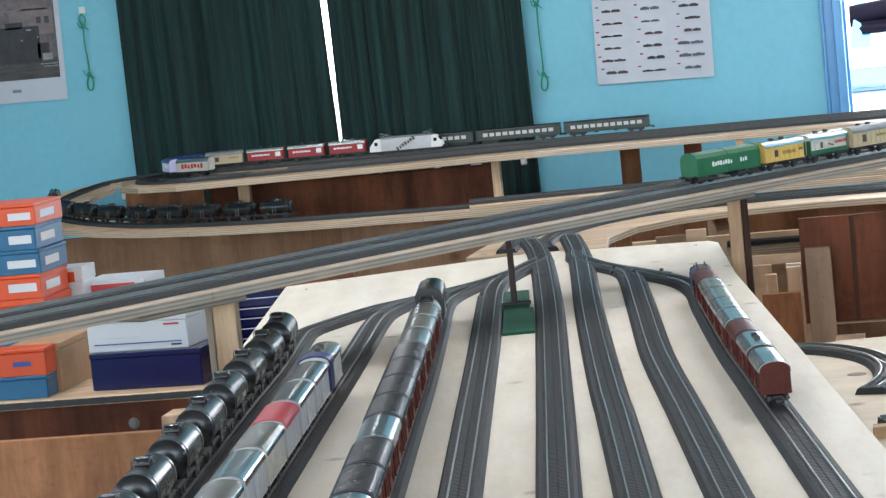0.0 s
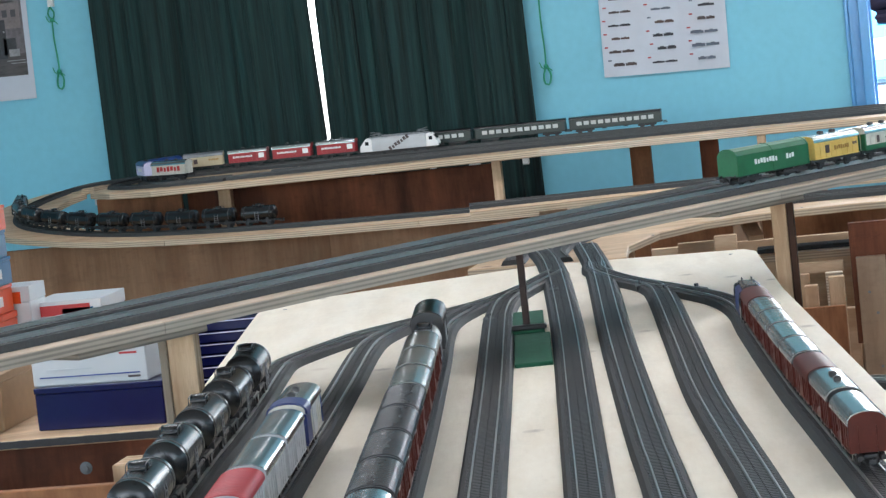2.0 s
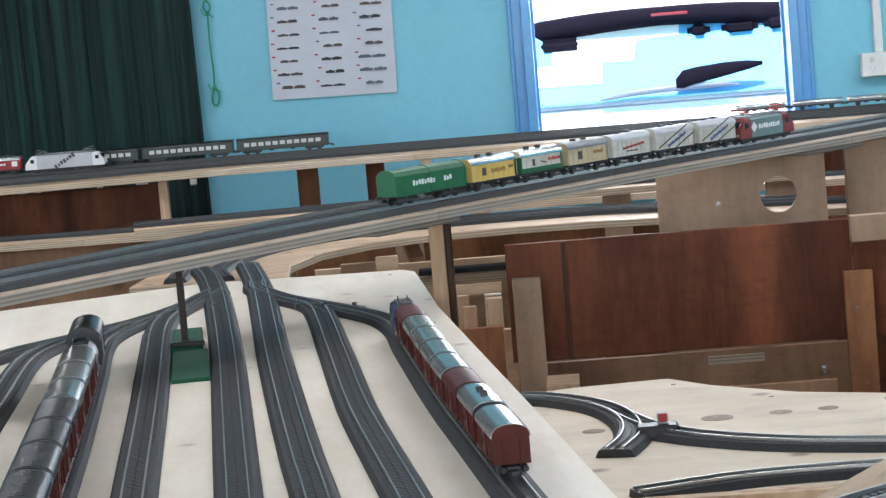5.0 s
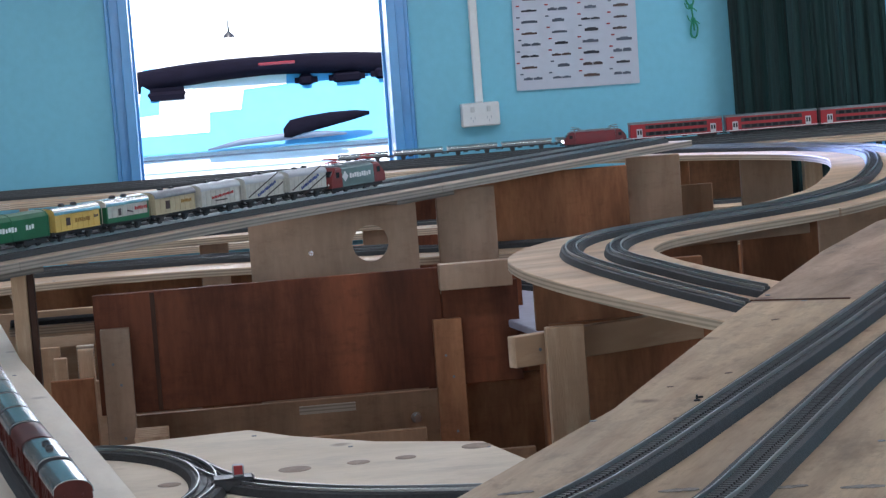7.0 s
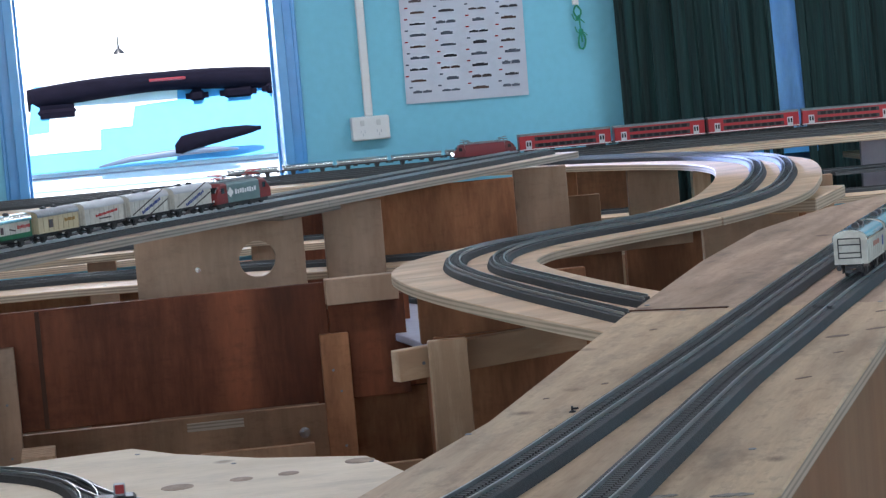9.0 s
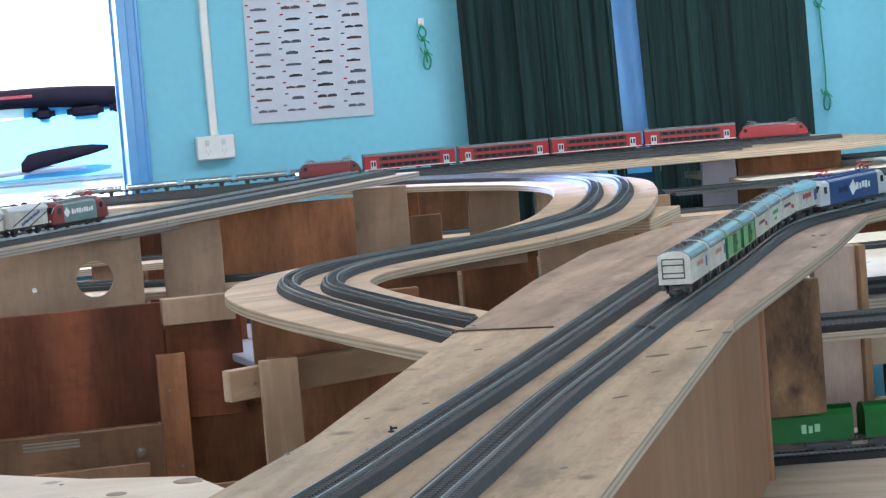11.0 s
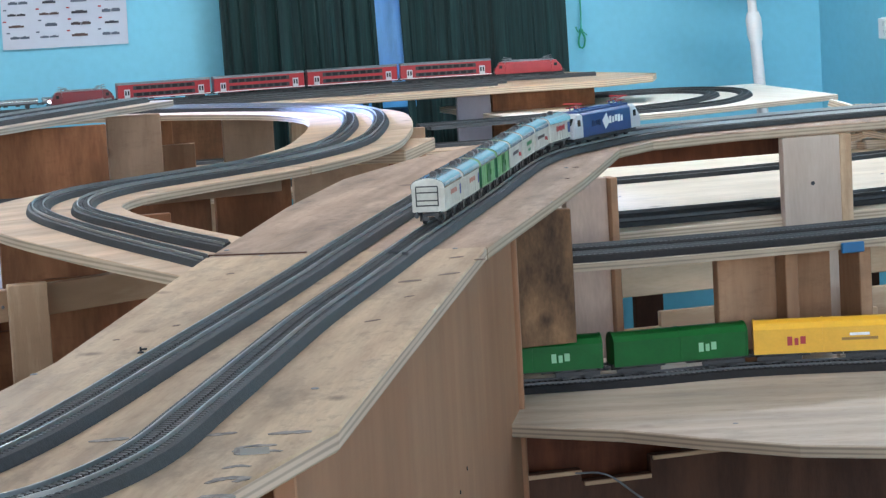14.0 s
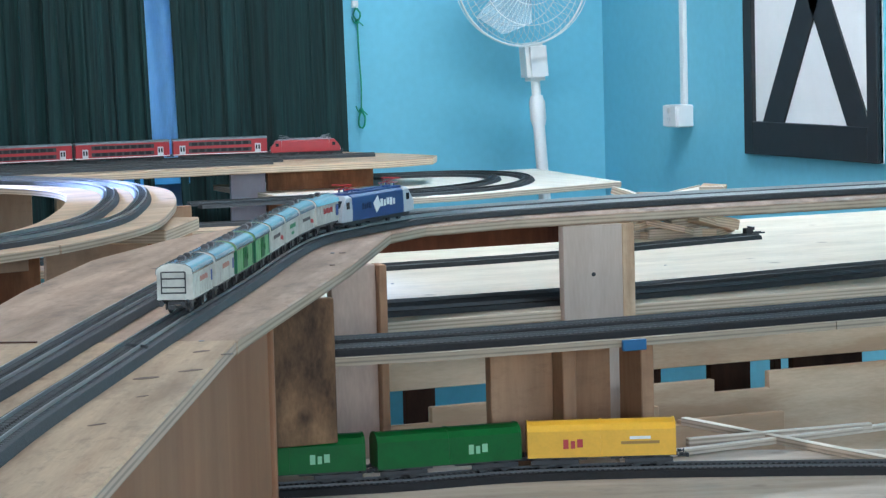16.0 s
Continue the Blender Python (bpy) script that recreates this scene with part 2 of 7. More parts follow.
tan_board = wood("hardboard", (0.50, 0.34, 0.23), (0.36, 0.225, 0.14), grain=(4, 4, 0.8), scale=4, knots=False, streak=0.25, stain=0.25, flecks=0.5, dirt=0.35)
pine_upright = wood("pine_sheet_upright", (0.51, 0.30, 0.175), (0.31, 0.165, 0.09), grain=(4, 4, 0.5), scale=4, knots=True, streak=0.5, stain=0.35, dirt=0.4)
# very dark brown, for low panels and uprights, strips, seams and rods
dark_ply = wood("dark_brown_ply", (0.092, 0.040, 0.021), (0.048, 0.021, 0.012), grain=(6, 6, 1.2), knots=False)
wall_paint = mottled("sky_blue_wall_paint", (0.20, 0.545, 0.68), 0.93, 1.05, 1.4, 0.55, fine=30, bump=0.08)
blue_gloss = mottled("bright_blue_gloss_paint", (0.10, 0.36, 0.70), 0.92, 1.06, 5, 0.25)
white_paint = mottled("white_paint", (0.78, 0.78, 0.76), 0.95, 1.02, 4, 0.5)
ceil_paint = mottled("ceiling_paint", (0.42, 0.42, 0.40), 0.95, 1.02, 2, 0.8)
floor_mat = mottled("floor_boards", (0.22, 0.15, 0.10), 0.7, 1.2, 6, 0.5, stretch=(1, 8, 1))
curtain_mat = mottled("dark_green_cloth", (0.0056, 0.0225, 0.0215), 0.4, 2.1, 10, 0.9, stretch=(3, 3, 0.07), fine=7, bump=0.2)
white_plastic = mottled("white_plastic", (0.74, 0.74, 0.72), 0.97, 1.02, 20, 0.35)
roadbed_mat = mottled("grey_ballast_plastic", (0.044, 0.046, 0.047), 0.8, 1.2, 240, 0.62, bump=0.25, fine=3)
tie_mat = mottled("dark_sleeper_plastic", (0.046, 0.043, 0.042), 0.85, 1.2, 200, 0.45)
roadbed_mat.node_tree.nodes["Principled BSDF"].inputs["Specular IOR Level"].default_value = 0.2
dark_bed = mottled("black_brown_ballast", (0.017, 0.016, 0.016), 0.8, 1.25, 240, 0.7, bump=0.3, fine=3)
dark_bed.node_tree.nodes["Principled BSDF"].inputs["Specular IOR Level"].default_value = 0.2
rail_mat = principled("nickel_rail", (0.50, 0.51, 0.50), 0.34, 1.0)
dull_rail = principled("tarnished_rail", (0.10, 0.10, 0.10), 0.5, 1.0)
black_plastic = mottled("black_plastic", (0.018, 0.018, 0.020), 0.8, 1.4, 60, 0.4)
paper = mottled("poster_paper", (0.52, 0.55, 0.62), 0.96, 1.03, 6, 0.4)
green_rope = mottled("green_nylon_rope", (0.02, 0.30, 0.16), 0.7, 1.2, 400, 0.6)
chrome = principled("bright_metal", (0.7, 0.7, 0.7), 0.2, 1.0)
glass = principled("window_glass", (1, 1, 1), 0.02)
glass.node_tree.nodes["Principled BSDF"].inputs["Transmission Weight"].default_value = 1.0

silver = mottled("silver_roof_paint", (0.50, 0.53, 0.52), 0.85, 1.1, 30, 0.2, 0.92, stretch=(1, 3, 3))
dark_roof = mottled("dark_glossy_roof", (0.10, 0.105, 0.11), 0.75, 1.2, 50, 0.25, 0.5, stretch=(1, 3, 3))
dull_grey = mottled("dull_grey_roof", (0.20, 0.21, 0.22), 0.75, 1.2, 60, 0.4, 0.2)
white_car = mottled("cream_white_wagon", (0.58, 0.565, 0.50), 0.78, 1.08, 34, 0.45)
tan_car = mottled("tan_wagon", (0.50, 0.42, 0.27), 0.9, 1.06, 50, 0.45)
yellow_car = mottled("yellow_wagon", (0.66, 0.45, 0.12), 0.9, 1.06, 50, 0.45)
bright_yellow = mottled("bright_yellow_wagon", (0.80, 0.42, 0.02), 0.92, 1.05, 50, 0.42)
green_car = mottled("deep_green_wagon", (0.010, 0.115, 0.045), 0.85, 1.1, 50, 0.45)
grass_green = mottled("grass_green_wagon", (0.003, 0.098, 0.014), 0.85, 1.1, 50, 0.45)
grass_green.node_tree.nodes["Principled BSDF"].inputs["Specular IOR Level"].default_value = 0.25
brown_car = mottled("oxide_brown_wagon", (0.085, 0.016, 0.010), 0.85, 1.15, 70, 0.42)
brown_car.node_tree.nodes["Principled BSDF"].inputs["Specular IOR Level"].default_value = 0.2
red_car = mottled("traffic_red_paint", (0.30, 0.012, 0.018), 0.9, 1.1, 50, 0.35)
blue_car = mottled("strong_blue_paint", (0.016, 0.05, 0.18), 0.9, 1.1, 50, 0.35)
# violet lightened so that the colour carries the blue glare on the wagons
purple_car = mottled("pale_violet_wagon", (0.60, 0.59, 0.78), 0.9, 1.05, 50, 0.45)
teal_loco = mottled("grey_green_loco_paint", (0.13, 0.20, 0.20), 0.9, 1.1, 60, 0.4)
light_grey = mottled("light_grey_paint", (0.48, 0.50, 0.52), 0.92, 1.05, 50, 0.4)
dark_green = mottled("dark_coach_green", (0.018, 0.03, 0.026), 0.85, 1.15, 60, 0.35)
gloss_black = mottled("gloss_black_tank", (0.010, 0.011, 0.012), 0.8, 1.3, 40, 0.26)
ribbed_red = mottled("red_ribbed_roof", (0.42, 0.045, 0.055), 0.85, 1.15, 60, 0.4)
pane_mat = principled("dark_window_pane", (0.02, 0.022, 0.025), 0.08)
# the glow of a lit coach interior is put into this pale colour
lit_pane = principled("pale_window_pane", (0.55, 0.57, 0.55), 0.15)
ink_red = principled("red_print", (0.42, 0.03, 0.03), 0.5)
ink_blue = principled("blue_print", (0.03, 0.06, 0.24), 0.5)
ink_dark = principled("dark_print", (0.07, 0.05, 0.05), 0.5)
ink_white = principled("white_print", (0.78, 0.78, 0.78), 0.5)
ink_gold = principled("brown_gold_print", (0.32, 0.17, 0.03), 0.5)
ink_green = principled("green_print", (0.03, 0.22, 0.08), 0.5)
lamp_mat = principled("headlight_lens", (0.9, 0.9, 0.86), 0.1)


# ---- mesh helpers ----


def make(name, verts, faces, mat, smooth=False):
    me = bpy.data.meshes.new(name)
    me.from_pydata([tuple(v) for v in verts], [], faces)
    me.materials.append(mat)
    if smooth:
        me.shade_smooth()
    me.update()
    return me


def part(name, me, parent=None, label="", m=None):
    ob = new(name, me)
    if parent is not None:
        ob.parent = parent
    if m is not None:
        ob.matrix_local = m
    if label:
        ob["label"] = label
    return ob


def thing(name, label, category, m=None, me=None, group="", kind=""):
    ob = new(name, me)
    if m is not None:
        ob.matrix_world = m
    return tagged(ob, label, category, group, kind)


def fixed(bm, name, mat, smooth=False):
    bmesh.ops.recalc_face_normals(bm, faces=bm.faces)
    me = bpy.data.meshes.new(name)
    bm.to_mesh(me)
    bm.free()
    me.materials.append(mat)
    if smooth:
        me.shade_smooth()
    return me


def block(name, sx, sy, sz, mat, bevel=0.0008, at=(0, 0, 0), seg=1):
    """A block resting on its own z = 0, centred in x and y, with broken edges."""
    bm = bmesh.new()
    bmesh.ops.create_cube(bm, size=1)
    for v in bm.verts:
        v.co = Vector((v.co.x * sx + at[0], v.co.y * sy + at[1], (v.co.z + 0.5) * sz + at[2]))
    if bevel:
        bmesh.ops.bevel(bm, geom=list(bm.edges), offset=min(bevel, 0.4 * min(sx, sy, sz)), segments=seg, affect="EDGES")
    return fixed(bm, name, mat)


def join(name, boxes, mat, bevel=0.0004):
    """Several small blocks (x, y, z, sx, sy, sz) that make up one part."""
    bm = bmesh.new()
    for x, y, z, sx, sy, sz in boxes:
        got = bmesh.ops.create_cube(bm, size=1)["verts"]
        for v in got:
            v.co = Vector((v.co.x * sx + x, v.co.y * sy + y, v.co.z * sz + z))
    if bevel:
        bmesh.ops.bevel(bm, geom=list(bm.edges), offset=bevel, segments=1, affect="EDGES")
    return fixed(bm, name, mat)


def lathe(name, rings, mat, n=16, axis="z", smooth=True):
    """A turned body: rings of (radius, height)."""
    V, F = [], []
    for r, h in rings:
        for k in range(n):
            a = 2 * math.pi * k / n
            p = (r * math.cos(a), r * math.sin(a), h)
            V.append(p if axis == "z" else ((h, p[0], p[1]) if axis == "x" else (p[0], h, p[1])))
    for i in range(len(rings) - 1):
        for k in range(n):
            F.append((i * n + k, i * n + (k + 1) % n, (i + 1) * n + (k + 1) % n, (i + 1) * n + k))
    F.append(tuple(range(n - 1, -1, -1)))
    F.append(tuple((len(rings) - 1) * n + k for k in range(n)))
    bm = bmesh.new()
    tmp = make(name, V, F, mat)
    bm.from_mesh(tmp)
    bpy.data.meshes.remove(tmp)
    me = fixed(bm, name, mat)
    if smooth:
        me.shade_smooth()
        me.set_sharp_from_angle(angle=radians(40))
    return me


def slab(name, outline, z0, z1, mat, bevel=0.0015):
    """A sheet with the given outline (x, y), from z0 up to z1."""
    bm = bmesh.new()
    low = [bm.verts.new((x, y, z0)) for x, y in outline]
    high = [bm.verts.new((x, y, z1)) for x, y in outline]
    n = len(outline)
    bm.faces.new(low[::-1])
    bm.faces.new(high)
    for k in range(n):
        bm.faces.new((low[k], low[(k + 1) % n], high[(k + 1) % n], high[k]))
    bmesh.ops.recalc_face_normals(bm, faces=bm.faces)
    if bevel:
        rim = [e for e in bm.edges if abs(e.verts[0].co.z - e.verts[1].co.z) < 1e-6]
        bmesh.ops.bevel(bm, geom=rim, offset=bevel, segments=1, affect="EDGES")
    return fixed(bm, name, mat)


def spline(points, step=0.02):
    """A smooth line through the points (Catmull-Rom), in even steps."""
    P = [Vector(p) for p in points]
    P = [2 * P[0] - P[1]] + P + [2 * P[-1] - P[-2]]
    fine = []
    for i in range(1, len(P) - 2):
        a, b, c, d = P[i - 1:i + 3]
        for k in range(24):
            t = k / 24
            fine.append(0.5 * (2 * b + (c - a) * t + (2 * a - 5 * b + 4 * c - d) * t * t + (3 * b - a - 3 * c + d) * t ** 3))
    fine.append(P[-2])
    out, left = [fine[0]], step
    for a, b in zip(fine, fine[1:]):
        seg = (b - a).length
        while seg > 1e-9 and left <= seg:
            a = a + (b - a) * (left / seg)
            out.append(a)
            seg = (b - a).length
            left = step
        left -= seg
    if (out[-1] - fine[-1]).length > step * 0.3:
        out.append(fine[-1])
    return out


def across(line, i):
    """The unit vector to the right of a line at its i-th point, level."""
    d = line[min(i + 1, len(line) - 1)] - line[max(i - 1, 0)]
    d.z = 0
    d.normalize()
    return Vector((d.y, -d.x, 0))


def shifted(line, off, dz=0.0):
    return [p + across(line, i) * off + Vector((0, 0, dz)) for i, p in enumerate(line)]


def sweep(name, line, profile, mat, smooth=False, close=True):
    """Carry a cross-section (right, up) along a line."""
    V, F, n = [], [], len(profile)
    for i, p in enumerate(line):
        r = across(line, i)
        for a, b in profile:
            V.append(p + r * a + Vector((0, 0, b)))
    m = n if close else n - 1
    for i in range(len(line) - 1):
        for k in range(m):
            F.append((i * n + k, (i + 1) * n + k, (i + 1) * n + (k + 1) % n, i * n + (k + 1) % n))
    if close:
        F.append(tuple(range(n)))
        F.append(tuple((len(line) - 1) * n + k for k in range(n - 1, -1, -1)))
    me = make(name, V, F, mat)
    bm = bmesh.new()
    bm.from_mesh(me)
    bpy.data.meshes.remove(me)
    me = fixed(bm, name, mat)
    if smooth:
        me.shade_smooth()
        me.set_sharp_from_angle(angle=radians(40))
    return me


def tube(name, points, radius, mat, n=6, step=0.01, smooth_line=True):
    """A round cord or wire along a line of any direction."""
    line = spline(points, step) if smooth_line else [Vector(p) for p in points]
    V, F = [], []
    up = Vector((0.3, 0.2, 1)).normalized()
    for i, p in enumerate(line):
        d = (line[min(i + 1, len(line) - 1)] - line[max(i - 1, 0)]).normalized()
        a = d.cross(up)
        if a.length < 1e-3:
            a = d.cross(Vector((1, 0, 0)))
        a.normalize()
        b = d.cross(a)
        for k in range(n):
            t = 2 * math.pi * k / n
            V.append(p + (a * math.cos(t) + b * math.sin(t)) * radius)
    for i in range(len(line) - 1):
        for k in range(n):
            F.append((i * n + k, i * n + (k + 1) % n, (i + 1) * n + (k + 1) % n, (i + 1) * n + k))
    F.append(tuple(range(n)))
    F.append(tuple((len(line) - 1) * n + k for k in range(n - 1, -1, -1)))
    return make(name, V, F, mat, smooth=True)


RAIL = 0.0115  # rail top above the deck


def track(points, label, near=True, group="model tracks", step=0.02, bed=None, k=1.0, cut=None):
    """Model track on a moulded grey bed, along a line on the deck: bed, two rails, sleepers, centre studs; cut is a plane at which it is sawn off."""
    line = spline(points, step)
    base = thing("track", label, "model track", group=group)
    part("roadbed", sweep("roadbed", line, [(a * k, b) for a, b in ((-0.020, 0.0003), (-0.0165, 0.0075), (-0.013, 0.0085), (0.013, 0.0085), (0.0165, 0.0075), (0.020, 0.0003))], bed or roadbed_mat), base)
    for s in (-1, 1):
        c = 0.0087 * s * k
        part("rail", sweep("rail", line, [(c - 0.0007, 0.0085), (c - 0.0007, RAIL), (c + 0.0007, RAIL), (c + 0.0007, 0.0085)], rail_mat if near and not bed else dull_rail), base)
    if near:
        fine = spline(points, 0.0068)
        V, F = [], []
        box = ((0, 1, 2, 3), (0, 4, 5, 1), (1, 5, 6, 2), (2, 6, 7, 3), (3, 7, 4, 0))
        for i, p in enumerate(fine):
            r = across(fine, i)
            d = Vector((-r.y, r.x, 0))
            o = len(V)
            for h, w in ((0.00885, 0.0130), (0.0080, 0.0134)):
                for a, b in ((-1, -1), (1, -1), (1, 1), (-1, 1)):
                    V.append(p + r * a * w * k + d * b * 0.0017 + Vector((0, 0, h)))
            F += [tuple(o + k for k in f) for f in box]
            o = len(V)
            for h, w in ((0.0100, 0.0006), (0.0088, 0.0006)):
                for a, b in ((-1, -1), (1, -1), (1, 1), (-1, 1)):
                    V.append(p + r * a * w + d * b * 0.0012 + Vector((0, 0, h)))
            F += [tuple(o + k for k in f) for f in box]
        tagged(part("tie_strip", make("tie_strip", V, F, tie_mat), base), kind="stuff")
    if cut:
        for piece in base.children:
            bm = bmesh.new()
            bm.from_mesh(piece.data)
            got = bmesh.ops.bisect_plane(bm, geom=bm.verts[:] + bm.edges[:] + bm.faces[:], plane_co=cut[0], plane_no=cut[1], clear_outer=True)
            rim = [e for e in got["geom_cut"] if isinstance(e, bmesh.types.BMEdge)]
            bmesh.ops.edgenet_fill(bm, edges=rim)
            bm.to_mesh(piece.data)
            bm.free()
    return line


def screws(parent, spots, z):
    """Countersunk screw heads on a board."""
    for x, y in spots:
        part("screw", cached_screw, parent, m=pose(x, y, z))


cached_screw = lathe("screw", [(0.0030, -0.0004), (0.0028, 0.0005), (0.0010, 0.0003)], dull_grey, 10)


def sheet_deck(label, outline, z, mat, thick=0.014, spots=(), name="track_deck"):
    """A track board cut from one sheet, with its screws."""
    base = thing(name, label, "track board", group="track boards")
    part("board", slab("board", outline, z - thick, z, mat), base)
    screws(base, spots, z)
    return base


def strip_deck(line, left, right, thick, label, mat, every=22, splice=False):
    """A track board along a line, in lengths butted end to end over splice plates."""
    base = thing("track_deck", label, "track board", group="track boards")
    k = 0
    while k < len(line) - 1:
        j = min(len(line) - 1, k + every)
        if len(line) - 1 - j < 6:
            j = len(line) - 1
        run = [p.copy() for p in line[k:j + 1]]
        if j < len(line) - 1:
            run[-1] = run[-1].lerp(run[-2], 0.03)
        part("board", sweep("board", run, [(-left, -thick), (-left, -0.001), (-left + 0.001, 0), (right - 0.001, 0), (right, -0.001), (right, -thick)], mat), base)
        if splice and j < len(line) - 1:
            mid = line[max(0, j - 3):j + 4]
            part("splice_plate", sweep("splice_plate", mid, [(-left + 0.035, -thick - 0.0125), (-left + 0.035, -thick - 0.0005), (right - 0.035, -thick - 0.0005), (right - 0.035, -thick - 0.0125)], mat), base)
        k = j
    return base


def deck(points, width, z, label, mat, thick=0.018, step=0.03):
    line = spline([(x, y, z) for x, y in points], step)
    return strip_deck(line, width / 2, width / 2, thick, label, mat), line


def upright(name, label, x, y, z0, z1, sx, sy, mat, turn=0, category="support", group="layout supports"):
    """A board or post standing on end."""
    return thing(name, label, category, pose(x, y, z0, 0, 0, turn), block(name, sx, sy, z1 - z0, mat, 0.0012), group)

# ---- room ----
WALL_Y, RIGHT_X, LEFT_X, REAR_Y, HIGH = 7.6, 3.62, -4.6, -3.0, 2.9


def wall(name, label, x0, y0, x1, y1, thick, holes=(), mat=wall_paint):
    """A wall from (x0, y0) to (x1, y1), its thickness to the left of that way; holes as (along0, along1, z0, z1)."""
    a, b = Vector((x0, y0)), Vector((x1, y1))
    long = (b - a).length
    cuts = sorted({0.0, long, *[h[0] for h in holes], *[h[1] for h in holes]})
    levels = sorted({0.0, HIGH, *[h[2] for h in holes], *[h[3] for h in holes]})
    bm = bmesh.new()
    for c0, c1 in zip(cuts, cuts[1:]):
        for l0, l1 in zip(levels, levels[1:]):
            if any(h[0] <= c0 and c1 <= h[1] and h[2] <= l0 and l1 <= h[3] for h in holes):
                continue
            for v in bmesh.ops.create_cube(bm, size=1)["verts"]:
                v.co = Vector(((c0 + c1) / 2 + v.co.x * (c1 - c0), thick / 2 + v.co.y * thick, (l0 + l1) / 2 + v.co.z * (l1 - l0)))
    bmesh.ops.remove_doubles(bm, verts=bm.verts, dist=1e-5)
    seen = {}
    for f in bm.faces:
        seen.setdefault(tuple(round(v, 4) for v in f.calc_center_median()), []).append(f)
    bmesh.ops.delete(bm, geom=[f for fs in seen.values() if len(fs) > 1 for f in fs], context="FACES")
    ang = math.degrees(math.atan2(y1 - y0, x1 - x0))
    return thing(name, label, "wall", pose(x0, y0, 0, 0, 0, ang), fixed(bm, name, mat), kind="structure")


DOOR = (-0.15, 0.643)
wall("wall_north", "sky blue painted wall with posters and curtained windows", LEFT_X, WALL_Y, RIGHT_X, WALL_Y, 0.16,
     [(-2.45 - LEFT_X, -1.2 - LEFT_X, 0.95, 2.3), (DOOR[0] - LEFT_X, DOOR[1] - LEFT_X, 0.85, 2.3), (1.72 - LEFT_X, 2.62 - LEFT_X, 0.95, 2.3)])
wall("wall_east", "sky blue painted side wall", RIGHT_X, WALL_Y, RIGHT_X, REAR_Y, 0.16, [(5.2, 8.8, 1.0, 2.4)])
wall("wall_south", "sky blue painted wall with wide windows", RIGHT_X, REAR_Y, LEFT_X, REAR_Y, 0.16, [(0.8, 3.4, 1.0, 2.4), (4.4, 7.2, 1.0, 2.4)])
wall("wall_west", "sky blue painted wall with a window", LEFT_X, REAR_Y, LEFT_X, WALL_Y, 0.16, [(2.0, 5.6, 1.0, 2.4)])
thing("floor", "dark worn floor boards", "floor", me=slab("floor", [(LEFT_X - 0.2, REAR_Y - 0.2), (RIGHT_X + 0.2, REAR_Y - 0.2), (RIGHT_X + 0.2, WALL_Y + 0.2), (LEFT_X - 0.2, WALL_Y + 0.2)], -0.05, 0, floor_mat), kind="structure")
# the ceiling is out of view and kept at a mid grey
thing("ceiling", "mid grey painted ceiling", "ceiling", me=slab("ceiling", [(LEFT_X - 0.2, REAR_Y - 0.2), (RIGHT_X + 0.2, REAR_Y - 0.2), (RIGHT_X + 0.2, WALL_Y + 0.2), (LEFT_X - 0.2, WALL_Y + 0.2)], HIGH, HIGH + 0.05, ceil_paint), kind="structure")
thing("ground", "pale concrete yard outside the hall", "ground", me=slab("ground", [(-600, -600), (600, -600), (600, 600), (-600, 600)], -0.30, -0.06, mottled("pale_concrete", (0.55, 0.53, 0.50), 0.85, 1.1, 0.5, 0.8), 0), kind="structure")

glow = bpy.data.materials.new("bright_overcast_haze")
glow.use_nodes = True
glow.node_tree.nodes["Principled BSDF"].inputs["Emission Color"].default_value = (0.88, 0.94, 1.0, 1)
glow.node_tree.nodes["Principled BSDF"].inputs["Emission Strength"].default_value = 2.5
thing("backdrop", "bright white haze far beyond the windows", "sky", pose(0, 60, -2), block("backdrop", 160, 0.2, 40, glow, 0), kind="structure")

# daylight through the openings behind the camera
DAY = (0.90, 0.93, 1.0)
lamp("south_window_light", "AREA", look((0.7, REAR_Y + 0.1, 1.7), (0.5, 4, 0.8)), 18, DAY, size=2.6, size_y=1.4)
lamp("south_window_light", "AREA", look((-2.2, REAR_Y + 0.1, 1.7), (-1.5, 4, 0.8)), 22, DAY, size=2.8, size_y=1.4)
# added fill from the west side, which is out of view
lamp("west_window_light", "AREA", look((LEFT_X + 0.1, 0.8, 1.7), (0, 3.5, 0.9)), 7, DAY, size=3.6, size_y=1.4)
lamp("east_window_light", "AREA", look((RIGHT_X - 0.1, 0.6, 1.7), (0, 4.5, 0.9)), 5, DAY, size=3.6, size_y=1.4)
# spot added in the north opening, standing in for sun reflected off the car
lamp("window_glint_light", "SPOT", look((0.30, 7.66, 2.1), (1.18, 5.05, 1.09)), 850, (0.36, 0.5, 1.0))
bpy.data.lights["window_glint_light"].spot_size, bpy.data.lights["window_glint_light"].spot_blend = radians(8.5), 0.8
# ceiling tubes
for tx, ty, tp in ((-1.7, 2.9, 7.5), (1.0, 3.0, 6.5), (-1.7, 5.4, 7), (0.4, 5.6, 8), (2.75, 5.6, 21)):
    fit = thing("ceiling_light", "white fluorescent tube light on the ceiling", "ceiling light", pose(tx, ty, HIGH - 0.06), group="ceiling lights")
    part("housing", block("housing", 1.25, 0.14, 0.058, white_plastic, 0.004), fit)
    lamp("tube_light", "AREA", look((tx, ty, HIGH - 0.075), (tx, ty + 0.001, 0)), tp, (0.92, 0.93, 1.0), size=1.2, size_y=0.12)

# ---- yard ----
YARD = 0.988


def leg(x, y, z, label="square pine leg under the layout", s=0.045):
    upright("table_leg", label, x, y, 0, z, s, s, timber, category="leg", group="table legs")


